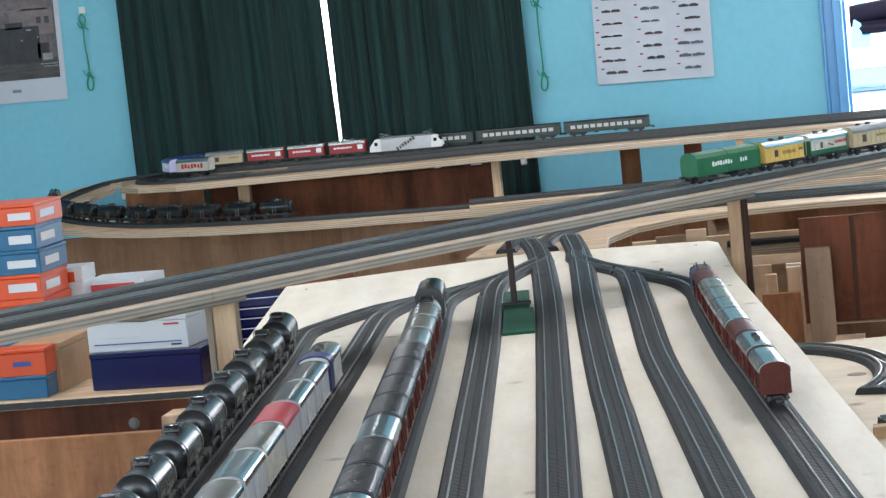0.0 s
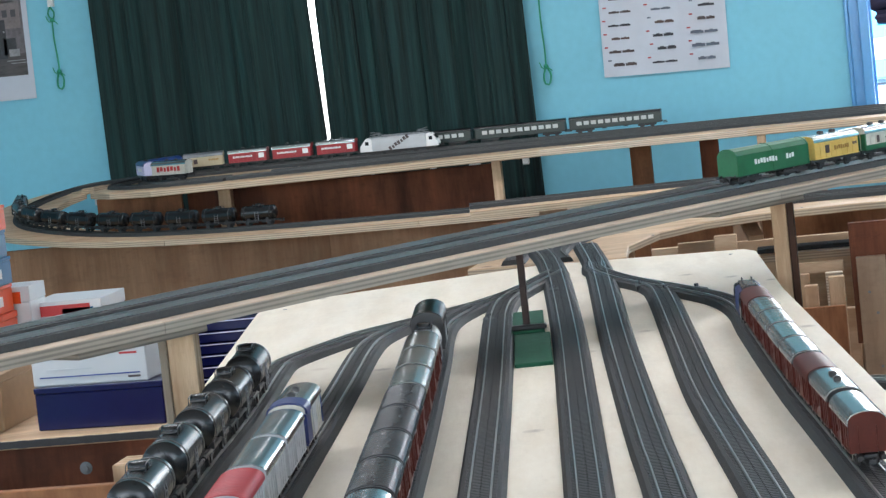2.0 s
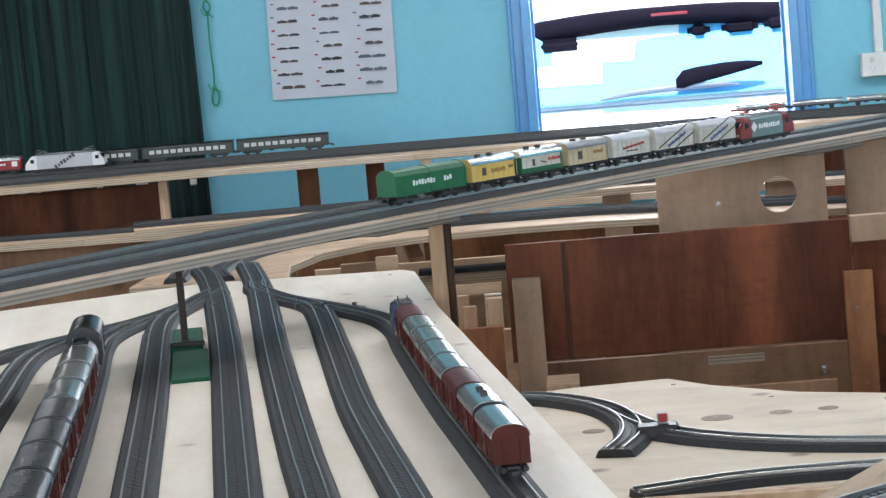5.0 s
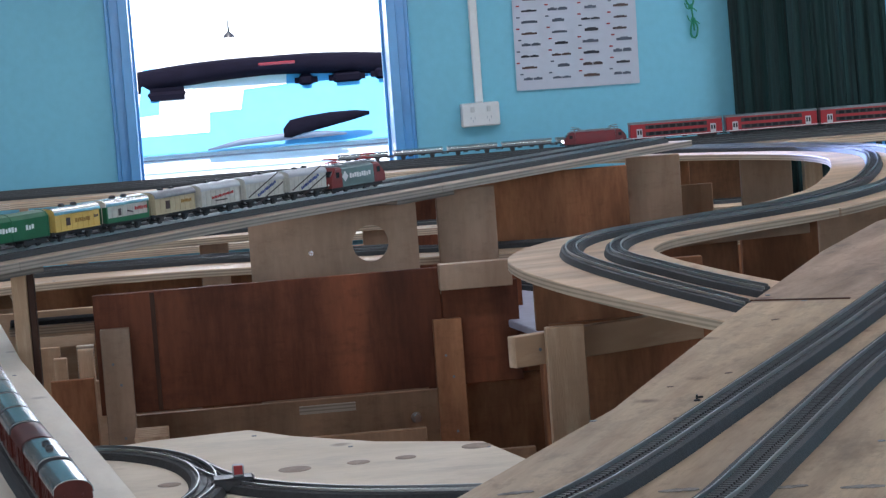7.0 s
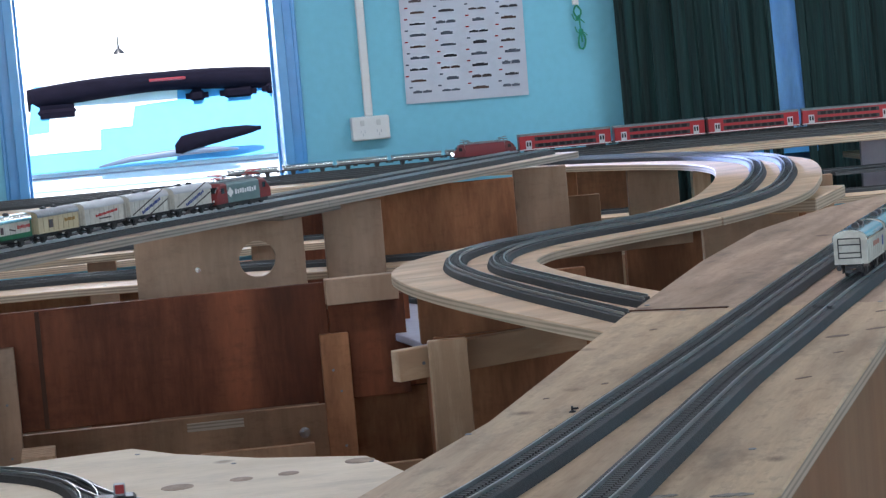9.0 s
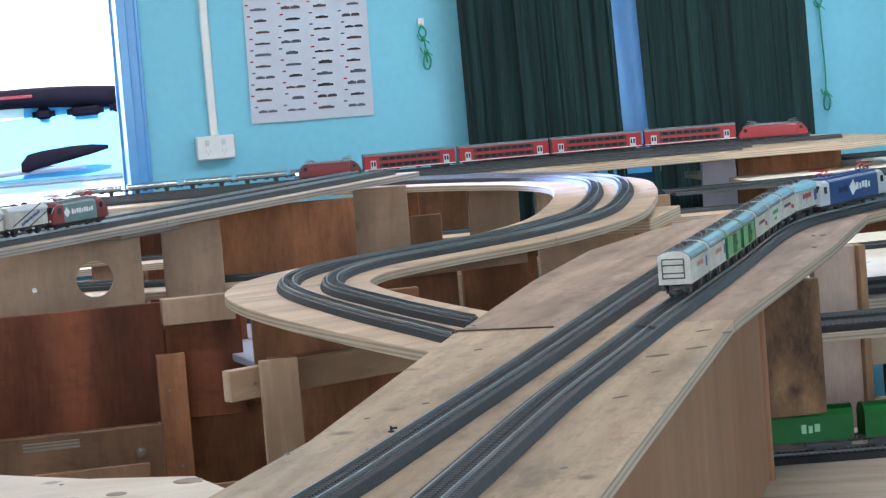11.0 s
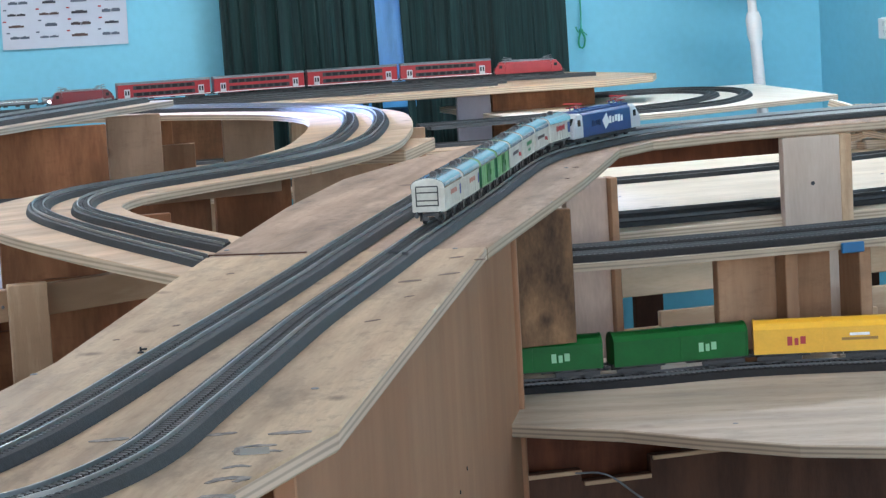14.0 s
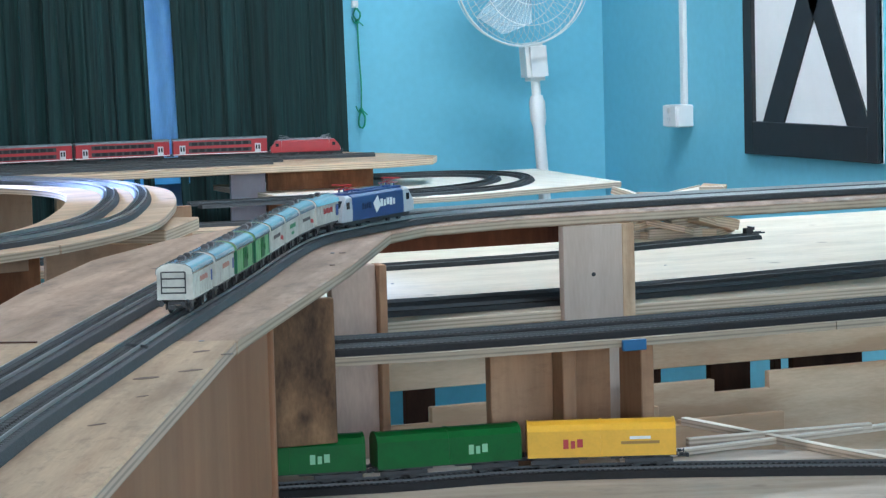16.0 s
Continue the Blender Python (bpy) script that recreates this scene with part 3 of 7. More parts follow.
sheet_deck("pale birch plywood board carrying the sidings", [(-0.60, 1.35), (0.113, 1.35), (-0.122, 2.864), (-0.2325, 3.571), (-0.292, 4.04), (-0.312, 4.078), (-0.64, 4.104), (-1.033, 3.868), (-0.884, 2.93), (-0.792, 2.41)], YARD, birch, 0.012, [(-0.98, 3.80), (-0.85, 3.0), (-0.74, 2.4), (-0.33, 4.02), (-0.23, 3.40), (-0.13, 2.70), (-0.66, 4.04)], "yard_deck")
for lx, ly in ((-0.5, 1.6), (0.0, 1.6), (-0.85, 3.6), (-0.36, 3.7)):
    leg(lx, ly, YARD - 0.012)


def yard(points):
    return [(x, y, YARD) for x, y in points]


track(yard([(-0.312, 1.4), (-0.440, 2.309), (-0.515, 2.845), (-0.581, 3.303), (-0.608, 3.50), (-0.617, 3.64), (-0.604, 3.80)]), "grey model track on a pale plywood board", k=1.09)
track(yard([(-0.218, 1.4), (-0.342, 2.274), (-0.369, 2.462), (-0.417, 2.797), (-0.482, 3.245), (-0.566, 3.783), (-0.618, 4.085), (-0.659, 4.274)]), "grey model track on a pale plywood board", k=1.09)
track(yard([(-0.140, 1.4), (-0.272, 2.249), (-0.302, 2.435), (-0.353, 2.766), (-0.419, 3.209), (-0.507, 3.827), (-0.545, 4.067), (-0.586, 4.297)]), "grey model track on a pale plywood board", k=1.09)
track(yard([(-0.055, 1.4), (-0.191, 2.22), (-0.222, 2.403), (-0.276, 2.729), (-0.337, 3.161), (-0.388, 3.52), (-0.412, 3.64), (-0.455, 3.735)]), "grey model track on a pale plywood board", k=1.09)
T_E = track(yard([(0.034, 1.4), (-0.126, 2.373), (-0.179, 2.694), (-0.242, 3.119), (-0.268, 3.31), (-0.302, 3.442), (-0.364, 3.570), (-0.419, 3.668), (-0.470, 3.767), (-0.520, 3.90), (-0.536, 4.0)]), "grey model track on a pale plywood board", k=1.09)
T_1 = track(yard([(-0.615, 1.5), (-0.736, 2.4355), (-0.757, 2.611), (-0.783, 2.818), (-0.824, 3.1), (-0.83, 3.17), (-0.8205, 3.225), (-0.7944, 3.321), (-0.7698, 3.392), (-0.7311, 3.455), (-0.681, 3.548), (-0.651, 3.61), (-0.619, 3.715), (-0.602, 3.828), (-0.588, 3.93)]), "grey model track curving to the throat of the yard", k=1.09)
T_2 = track(yard([(-0.53, 1.5), (-0.632, 2.3475), (-0.648, 2.483), (-0.674, 2.703), (-0.706, 2.967), (-0.7362, 3.21), (-0.7426, 3.33), (-0.725, 3.45)]), "grey model track on a pale plywood board", k=1.09)
T_3 = track(yard([(-0.403, 1.5), (-0.514, 2.306), (-0.536, 2.468), (-0.577, 2.76), (-0.625, 3.09), (-0.6628, 3.342), (-0.6692, 3.46), (-0.6548, 3.59)]), "grey model track on a pale plywood board", k=1.09)

# ---- ramp over the yard ----
R1 = 1.12
EDGE1 = [(-1.40, 1.75), (-1.16, 2.11), (-0.91, 2.50), (-0.66, 2.91), (-0.32, 3.42), (-0.06, 3.78), (0.14, 4.05), (0.44, 4.42), (0.75, 4.82), (1.02, 5.16)]
near1 = spline([(x, y, R1) for x, y in EDGE1], 0.03)
strip_deck(near1, 0.172, 0.0, 0.0125, "long plywood track board carried on posts over the yard", ramp_ply, 36, True)
T_R1 = track([tuple(p) for p in shifted(near1, -0.046)[::6]], "grey double-rail model track on the long ramp")
track([tuple(p) for p in shifted(near1, -0.1235)[::6]], "grey double-rail model track on the long ramp")

# ---- S-curve and near ramp ----
R2 = 1.088
S_MID = [(0.625, 2.66), (0.565, 2.90), (0.522, 3.10), (0.502, 3.28), (0.512, 3.42), (0.575, 3.55), (0.70, 3.67), (0.885, 3.82), (1.06, 4.06), (1.18, 4.36), (1.262, 4.63), (1.305, 4.86), (1.275, 5.07), (1.15, 5.28), (0.97, 5.45), (0.78, 5.60)]


def dip(x, y):
    """The curve board sinks a little where it meets the ramp."""
    return R2 - 0.004 - 0.0065 * min(1, max(0, (3.15 - y) / 0.45))


s_line = spline([(x, y, dip(x, y)) for x, y in S_MID], 0.03)
strip_deck(s_line, 0.095, 0.095, 0.012, "curving plywood track board", pine_ply)
RAMP_SIDE = (Vector((0.5665, 2.7005, 1.0)), Vector((0.918, -0.396, 0)))
outer_near = [(0.600, 2.56), (0.571, 2.70), (0.556, 2.781), (0.525, 2.942), (0.503, 3.079), (0.488, 3.222), (0.489, 3.350), (0.513, 3.474), (0.570, 3.580), (0.655, 3.655)]
inner_near = [(0.680, 2.56), (0.633, 2.74), (0.588, 2.925), (0.556, 3.104), (0.541, 3.213), (0.540, 3.307), (0.562, 3.425), (0.610, 3.525), (0.680, 3.605)]
track([(x, y, dip(x, y)) for x, y in outer_near] + [tuple(p) for p in [q for q in shifted(s_line, -0.018) if q.y > 3.73][::4]], "grey model track on a sweeping curve", k=0.78, cut=RAMP_SIDE)
track([(x, y, dip(x, y)) for x, y in inner_near] + [tuple(p) for p in [q for q in shifted(s_line, 0.037) if q.y > 3.71][::4]], "grey model track on a sweeping curve", k=0.78, cut=RAMP_SIDE)
near_ramp = thing("track_deck", "broad weathered plywood ramp board with knots and scribbles", "track board", group="track boards")
part("board", slab("board", [(0.06, 1.33), (0.246, 1.443), (0.296, 1.490), (0.359, 1.579), (0.4445, 1.700), (0.564, 1.971), (0.830, 2.570), (0.567, 2.696), (0.449, 2.408), (0.323, 2.100), (0.222, 1.905), (0.145, 1.755), (0.075, 1.62)], R2 - 0.014, R2, aged_ply), near_ramp)
part("board", slab("board", [(0.832, 2.572), (0.838, 2.586), (0.917, 2.733), (1.016, 2.915), (1.165, 3.188), (1.367, 3.583), (1.45, 3.66), (1.60, 3.70), (1.90, 3.70), (3.0, 3.66), (3.0, 3.90), (1.9, 3.95), (1.62, 3.98), (1.40, 3.96), (1.28, 3.90), (1.086, 3.70), (0.917, 3.461), (0.761, 3.145), (0.569, 2.700)], R2 - 0.015, R2 - 0.001, worn_ply), near_ramp)
screws(near_ramp, [(0.62, 2.67), (0.80, 2.58), (0.60, 2.745), (0.30, 2.05), (0.47, 1.86), (1.20, 3.35)], R2)
track([(x, y, R2) for x, y in [(0.10, 1.585), (0.19, 1.672), (0.244, 1.745), (0.308, 1.860), (0.371, 1.984), (0.444, 2.129), (0.548, 2.335), (0.60, 2.44), (0.74, 2.725), (0.84, 2.925), (1.08, 3.40), (1.22, 3.62), (1.38, 3.78), (1.6, 3.85), (2.0, 3.88), (3.0, 3.83)]], "grey model track with shiny rails on the ramp", k=1.08)
T_R = track([(x, y, R2) for x, y in [(0.11, 1.475), (0.19, 1.540), (0.25, 1.585), (0.312, 1.670), (0.377, 1.807), (0.457, 1.981), (0.54, 2.16), (0.65, 2.38), (0.785, 2.65), (0.955, 2.98), (1.19, 3.44), (1.33, 3.61), (1.48, 3.73), (1.65, 3.775), (2.0, 3.80), (3.0, 3.755)]], "grey model track with shiny rails on the ramp", k=1.08)

# ---- back line along the wall ----
BACK = 1.008
sheet_deck("long plywood shelf board along the wall", [(-2.25, 6.76), (-2.16, 6.65), (-2.03, 6.60), (-1.6, 6.645), (-0.9, 6.75), (0.9, 6.75), (2.2, 6.70), (2.52, 6.66), (2.68, 6.72), (2.74, 6.84), (2.70, 7.0), (2.6, 7.3), (-2.13, 7.3), (-2.25, 7.15)], BACK, pine_ply, 0.018, [(-2.3, 6.65), (-1.5, 6.68), (-0.5, 6.78), (0.6, 6.78), (1.6, 6.76)])
T_BK1 = track([(x, y, BACK) for x, y in [(-1.85, 6.70), (-2.10, 6.73), (-2.215, 6.87), (-2.16, 7.06), (-1.95, 7.13), (-1.3, 7.13), (0, 7.13), (1.2, 7.13), (2.0, 7.13), (2.55, 7.10)]], "grey model track along the wall", near=False, step=0.04)
T_BK2 = track([(x, y, BACK) for x, y in [(-1.85, 6.77), (-2.03, 6.79), (-2.13, 6.88), (-2.10, 6.99), (-1.95, 7.05), (-1.3, 7.05), (0, 7.05), (1.2, 7.05), (2.0, 7.05), (2.60, 6.93)]], "grey model track along the wall", near=False, step=0.04)

track([(x, y, BACK) for x, y in [(-2.02, 6.70), (-1.6, 6.76), (-0.9, 6.86), (0, 6.88), (0.9, 6.87), (1.6, 6.85), (2.25, 6.80)]], "grey model track along the shelf's front", near=False, step=0.04)
track([(x, y, BACK) for x, y in [(-1.75, 6.82), (-0.9, 6.95), (0, 6.965), (0.9, 6.96), (1.6, 6.95), (2.3, 6.88)]], "grey model track along the shelf's front", near=False, step=0.04)
sheet_deck("lower pale plywood board with a pointed end", [(2.2, 6.27), (2.587, 6.30), (3.13, 6.48), (3.20, 7.2), (2.2, 7.2)], 0.934, birch, 0.016, [(3.12, 6.62), (2.5, 6.31)])
track([(x, y, 0.934) for x, y in [(1.9, 6.32), (2.4, 6.335), (2.62, 6.365), (2.80, 6.47), (2.96, 6.72), (3.00, 6.95), (2.90, 7.12), (2.65, 7.17)]], "grey model track on a curve by the wall", near=False)
track([(x, y, 0.934) for x, y in [(1.9, 6.42), (2.4, 6.44), (2.60, 6.49), (2.76, 6.60), (2.89, 6.79), (2.91, 6.95), (2.82, 7.06), (2.6, 7.09)]], "grey model track on a curve by the wall", near=False)

# ---- tank train board ----
low_line = spline([(-2.02, 7.13, 1.006), (-2.18, 7.20, 1.003), (-2.30, 7.25, 1.000), (-2.437, 7.28, 0.990), (-2.495, 7.22, 0.978), (-2.535, 7.08, 0.962), (-2.51, 6.90, 0.945), (-2.43, 6.74, 0.928), (-2.27, 6.60, 0.912), (-2.05, 6.49, 0.900), (-1.69, 6.375, 0.896), (-1.2, 6.33, 0.895), (-0.6, 6.36, 0.895), (0.2, 6.4, 0.895), (1.2, 6.3, 0.895), (2.2, 6.2, 0.895)], 0.03)
strip_deck(low_line[12:], 0.09, 0.11, 0.016, "lower plywood track board with a climbing curved end", pine_ply)
T_TK = track([tuple(p) for p in shifted(low_line, 0.0)[::5]], "grey model track on the lower board", near=False, step=0.03)

# ---- low boards behind and beside the yard ----
sheet_deck("pale plywood track board curving behind the yard", [(-0.78, 4.25), (-0.60, 4.218), (-0.513, 4.232), (-0.528, 4.41), (-0.492, 4.59), (-0.421, 4.70), (-0.315, 4.77), (-0.147, 4.80), (0.0, 4.79), (0.11, 4.76), (0.40, 4.68), (0.60, 4.62), (1.2, 4.52), (1.2, 4.74), (0.85, 4.80), (0.53, 4.84), (0.42, 4.92), (0.1, 5.03), (-0.2, 5.07), (-0.45, 5.01), (-0.66, 4.83), (-0.77, 4.55)], 0.975, pine_ply, 0.014, [(-0.50, 4.55), (-0.25, 4.81), (0.05, 4.80)])
track([(x, y, 0.975) for x, y in [(-0.620, 4.23), (-0.645, 4.36), (-0.636, 4.52), (-0.57, 4.71), (-0.44, 4.855), (-0.25, 4.92), (0.0, 4.92), (0.11, 4.89), (0.40, 4.79), (0.60, 4.725), (1.15, 4.64)]], "grey model track behind the yard", near=False)
track([(x, y, 0.975) for x, y in [(-0.705, 4.26), (-0.708, 4.50), (-0.63, 4.74), (-0.475, 4.92), (-0.26, 4.985), (0.0, 4.98), (0.11, 4.955), (0.38, 4.865)]], "grey model track behind the yard", near=False)
sheet_deck("small pale plywood board with drilled holes", [(-0.20, 2.96), (-0.055, 3.022), (0.056, 3.038), (0.102, 2.968), (0.19, 2.88), (0.30, 2.82), (0.333, 2.67), (0.36, 2.5), (0.28, 1.9), (-0.02, 1.9), (-0.05, 2.3)], 0.949, wide_ply, 0.012, [(0.06, 2.99), (0.30, 2.78), (0.16, 2.86)])

far_line = deck([(-0.95, 5.30), (-0.5, 5.38), (0.0, 5.42), (0.45, 5.45)], 0.15, 0.988, "narrow plywood track board behind the long ramp", pine_ply, 0.014)[1]
track([tuple(p) for p in far_line[::4]], "grey model track behind the long ramp", near=False)

# right side lower boards
LOWC = 0.850
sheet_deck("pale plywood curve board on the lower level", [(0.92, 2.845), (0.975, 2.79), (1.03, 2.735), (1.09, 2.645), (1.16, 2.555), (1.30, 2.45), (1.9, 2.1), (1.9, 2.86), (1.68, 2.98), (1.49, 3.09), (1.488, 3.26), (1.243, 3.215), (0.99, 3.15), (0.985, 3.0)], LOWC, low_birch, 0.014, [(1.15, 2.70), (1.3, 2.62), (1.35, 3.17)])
T_G = track([(x, y, LOWC) for x, y in [(0.94, 3.045), (1.02, 3.033), (1.145, 3.005), (1.28, 2.99), (1.40, 2.95), (1.52, 2.895), (1.70, 2.80), (1.9, 2.67)]], "dark model track on the lower curve board", bed=dark_bed, k=1.5)
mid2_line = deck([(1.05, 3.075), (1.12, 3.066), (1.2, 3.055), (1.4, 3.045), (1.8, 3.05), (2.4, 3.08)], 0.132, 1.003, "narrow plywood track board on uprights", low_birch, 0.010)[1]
track([tuple(p) for p in shifted(mid2_line, 0.042)[::4]], "dark model track on a narrow board", bed=dark_bed)
track([tuple(p) for p in shifted(mid2_line, -0.034)[::4]], "dark model track on a narrow board", bed=dark_bed)
sheet_deck("wide pale plywood board with loose timber offcuts", [(1.2, 3.70), (3.5, 3.72), (3.5, 4.98), (1.2, 4.98)], 0.950, wide_ply, 0.016, [(1.6, 4.2), (2.1, 4.2), (2.6, 4.2)])

# ---- things on and before the walls ----
light_plastic = mottled("grey_white_plastic", (0.60, 0.60, 0.58), 0.97, 1.02, 20, 0.35)


def curtain(x0, x1, z0, z1, gap_top, gap_low, seed):
    """A pair of hanging curtains with irregular pleats, leaving a slit between them."""
    rnd = random.Random(seed)
    rig = thing("curtain_pair", "dark green pleated curtains, nearly drawn, with a bright slit", "curtain", group="window curtains")
    for side in (0, 1):
        V, F = [], []
        n, m = 150, 26
        ph = [rnd.uniform(0, 6.3) for _ in range(5)]
        fr = [rnd.uniform(0.8, 1.2) for _ in range(5)]
        for layer in (0.0, 0.004):
            for j in range(m + 1):
                v = j / m
                z = z0 + (z1 - z0) * v
                mid = gap_low[side] + (gap_top[side] - gap_low[side]) * v
                a, b = (x0 + 0.02 * (1 - v), mid) if side == 0 else (mid, x1 - 0.02 * (v - 1))
                for i in range(n + 1):
                    u = i / n
                    w = u + 0.015 * math.sin(7 * u + ph[3])
                    d = 0.020 * math.sin(2 * math.pi * 3.7 * fr[0] * w + 2.1 * math.sin(5 * w + ph[3]) + ph[0] + 0.5 * v) + 0.009 * math.sin(2 * math.pi * 11 * fr[1] * w + 1.8 * math.sin(9 * w + ph[4]) + ph[1]) + 0.004 * math.sin(2 * math.pi * 43 * w + ph[2] + 2 * v)
                    x = a + (b - a) * u + 0.007 * math.sin(2 * math.pi * 12 * w + ph[4])
                    V.append((x, WALL_Y - 0.075 + d * (0.75 + 0.25 * v) + layer, z))
        for q in (0, 1):
            o = q * (n + 1) * (m + 1)
            for j in range(m):
                for i in range(n):
                    k = o + j * (n + 1) + i
                    F.append((k, k + 1, k + n + 2, k + n + 1) if q == 0 else (k + n + 1, k + n + 2, k + 1, k))
        o = (n + 1) * (m + 1)
        for i in range(n):
            F.append((i + 1, i, o + i, o + i + 1))
        for j in range(m):
            for i in (0, n):
                a, b = j * (n + 1) + i, (j + 1) * (n + 1) + i
                F.append((a, b, o + b, o + a))
        part("curtain", make("curtain", V, F, curtain_mat, True), rig)
    rod = part("rod", lathe("rod", [(0.012, x0 - 0.1), (0.012, x1 + 0.1)], dark_ply, 10, "x"), rig)
    rod.location = (0, WALL_Y - 0.075, z1 + 0.01)
    return rig


curtain(-2.455, -1.13, 0.80, 2.36, (-1.797, -1.753), (-1.743, -1.731), 3)
last_rig = curtain(1.62, 2.71, 0.80, 2.36, (2.082, 2.166), (2.124, 2.208), 8)


def lining():
    """The pale blue lining turned back behind the slit, lit through by the window."""
    m = mottled("blue_lining_cloth", (0.25, 0.50, 0.76), 0.75, 1.35, 9, 0.8, stretch=(6, 1, 0.9))
    n, l, b = nodes(m)
    mix, tr = n.new("ShaderNodeMixShader"), n.new("ShaderNodeBsdfTranslucent")
    tr.inputs[0].default_value = (0.30, 0.58, 0.88, 1)
    mix.inputs[0].default_value = 0.6
    l.new(b.outputs[0], mix.inputs[1])
    l.new(tr.outputs[0], mix.inputs[2])
    l.new(mix.outputs[0], n["Material Output"].inputs[0])
    V, F = [], []
    for j in range(41):
        z = 0.82 + 1.5 * j / 40
        for i in range(17):
            u = i / 16
            V.append((2.03 + 0.25 * u, WALL_Y - 0.024 + 0.009 * math.sin(17 * u + 5 * z) + 0.005 * math.sin(33 * u + 13 * z), z))
    for j in range(40):
        for i in range(16):
            k = j * 17 + i
            F.append((k, k + 1, k + 18, k + 17))
    part("lining", make("lining", V, F, m, True), last_rig, "pale blue curtain lining")


lining()


def window(name, x0, x1, z0, z1, mat, mull=1, bar=0.035):
    """A glazed window set in the wall: frame, sill, panes."""
    win = thing(name, "window with painted frame and glass panes", "window", pose((x0 + x1) / 2, WALL_Y + 0.08, z0), kind="structure")
    w, h = x1 - x0, z1 - z0
    part("window_frame", join("window_frame", [(-w / 2 + 0.025, 0, h / 2, 0.05, 0.10, h), (w / 2 - 0.025, 0, h / 2, 0.05, 0.10, h), (0, 0, 0.025, w - 0.1, 0.10, 0.05), (0, 0, h - 0.025, w - 0.1, 0.10, 0.05)] + [(0, 0, h / 2, bar, 0.06, h - 0.1)] * mull, mat, 0.003), win)
    part("window_sill", block("window_sill", w + 0.1, 0.20, 0.03, mat, 0.004, (0, -0.04, -0.032)), win)
    k = mull + 1
    for i in range(k):
        pw = (w - 0.1) / k
        g = part("pane", block("pane", pw - 0.002, 0.004, h - 0.102, glass, 0), win, m=pose(-w / 2 + 0.05 + pw * (i + 0.5), 0, 0.051))
        g.visible_shadow = False
    return win


window("window_1", -2.45, -1.2, 0.95, 2.3, white_paint)
window("window_2", 1.72, 2.62, 0.95, 2.3, blue_gloss, 1, 0.22)

# the bright opening with its blue frame
opening = thing("window_3", "open window with a bright blue painted frame", "window", pose((DOOR[0] + DOOR[1]) / 2, WALL_Y, 0.85), kind="structure")
ow = DOOR[1] - DOOR[0]
for s in (-1, 1):
    post = part("window_frame", join("window_frame", [(0, 0.05, 0.725, 0.028, 0.22, 1.45), (s * 0.027, -0.012, 0.725, 0.030, 0.03, 1.49), (s * 0.048, -0.006, 0.725, 0.012, 0.02, 1.49), (-s * 0.012, 0.11, 0.725, 0.020, 0.03, 1.45)], blue_gloss, 0.002), opening, m=pose(s * (ow / 2 - 0.008), 0, 0))
part("window_head", join("window_head", [(0, 0.05, 1.44, ow - 0.044, 0.22, 0.02)], blue_gloss), opening)
part("window_sill", join("window_sill", [(0, 0.02, 0.012, ow - 0.044, 0.26, 0.022)], blue_gloss), opening)

# parked car seen through it
car_paint = mottled("white_car_paint", (0.80, 0.81, 0.83), 0.98, 1.01, 2, 0.2, coat=1.0)
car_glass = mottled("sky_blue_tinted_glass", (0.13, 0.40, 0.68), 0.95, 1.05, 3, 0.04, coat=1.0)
parked = thing("car", "white hatchback parked outside with a dark rear spoiler and wiper", "car", pose(0.40, 11.0, -0.10))


def car_shell():
    bm = bmesh.new()
    rows = []
    prof = [(0.00, 0.32, 0.80, 0.62), (0.02, 0.88, 0.86, 0.55), (0.08, 0.98, 0.86, 0.50), (0.42, 1.44, 0.66, 0.48), (0.9, 1.49, 0.64, 0.46), (2.2, 1.46, 0.64, 0.46), (2.9, 0.98, 0.84, 0.5), (4.0, 0.82, 0.82, 0.5), (4.15, 0.35, 0.78, 0.55)]
    for y, z, w, _ in prof:
        rows.append([bm.verts.new((s * w, y, z)) for s in (-1, -0.5, 0, 0.5, 1)])
    low = [[bm.verts.new((s * 0.86, y, 0.25)) for s in (-1, -0.5, 0, 0.5, 1)] for y, *_ in prof]
    for a, b in zip(rows, rows[1:]):
        for k in range(4):
            bm.faces.new((a[k], a[k + 1], b[k + 1], b[k]))
    for i in range(len(prof) - 1):
        for k in (0, 4):
            bm.faces.new((low[i][k], low[i + 1][k], rows[i + 1][k], rows[i][k]))
    for i in (0, len(prof) - 1):
        for k in range(4):
            bm.faces.new((low[i][k], low[i][k + 1], rows[i][k + 1], rows[i][k]))
    bmesh.ops.recalc_face_normals(bm, faces=bm.faces)
    bmesh.ops.bevel(bm, geom=list(bm.edges), offset=0.02, segments=2, affect="EDGES")
    return fixed(bm, "body", car_paint, True)


part("body", car_shell(), parked)
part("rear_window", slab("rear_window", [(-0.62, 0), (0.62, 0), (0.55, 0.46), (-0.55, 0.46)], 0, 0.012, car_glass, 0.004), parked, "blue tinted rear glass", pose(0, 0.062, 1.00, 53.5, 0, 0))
# flat white patch standing in for a bright reflection in the glass
part("sunshade", slab("sunshade", [(-0.595, 0.095), (-0.285, 0.096), (-0.278, 0.200), (-0.141, 0.203), (-0.121, 0.307), (0.067, 0.321), (0.074, 0.405), (-0.393, 0.423), (-0.395, 0.301), (-0.490, 0.295), (-0.495, 0.205), (-0.595, 0.198)], 0.013, 0.016, white_paint, 0), parked, "white stepped reflection, modelled as a flat patch on the rear glass", pose(0, 0.062, 1.00, 53.5, 0, 0))


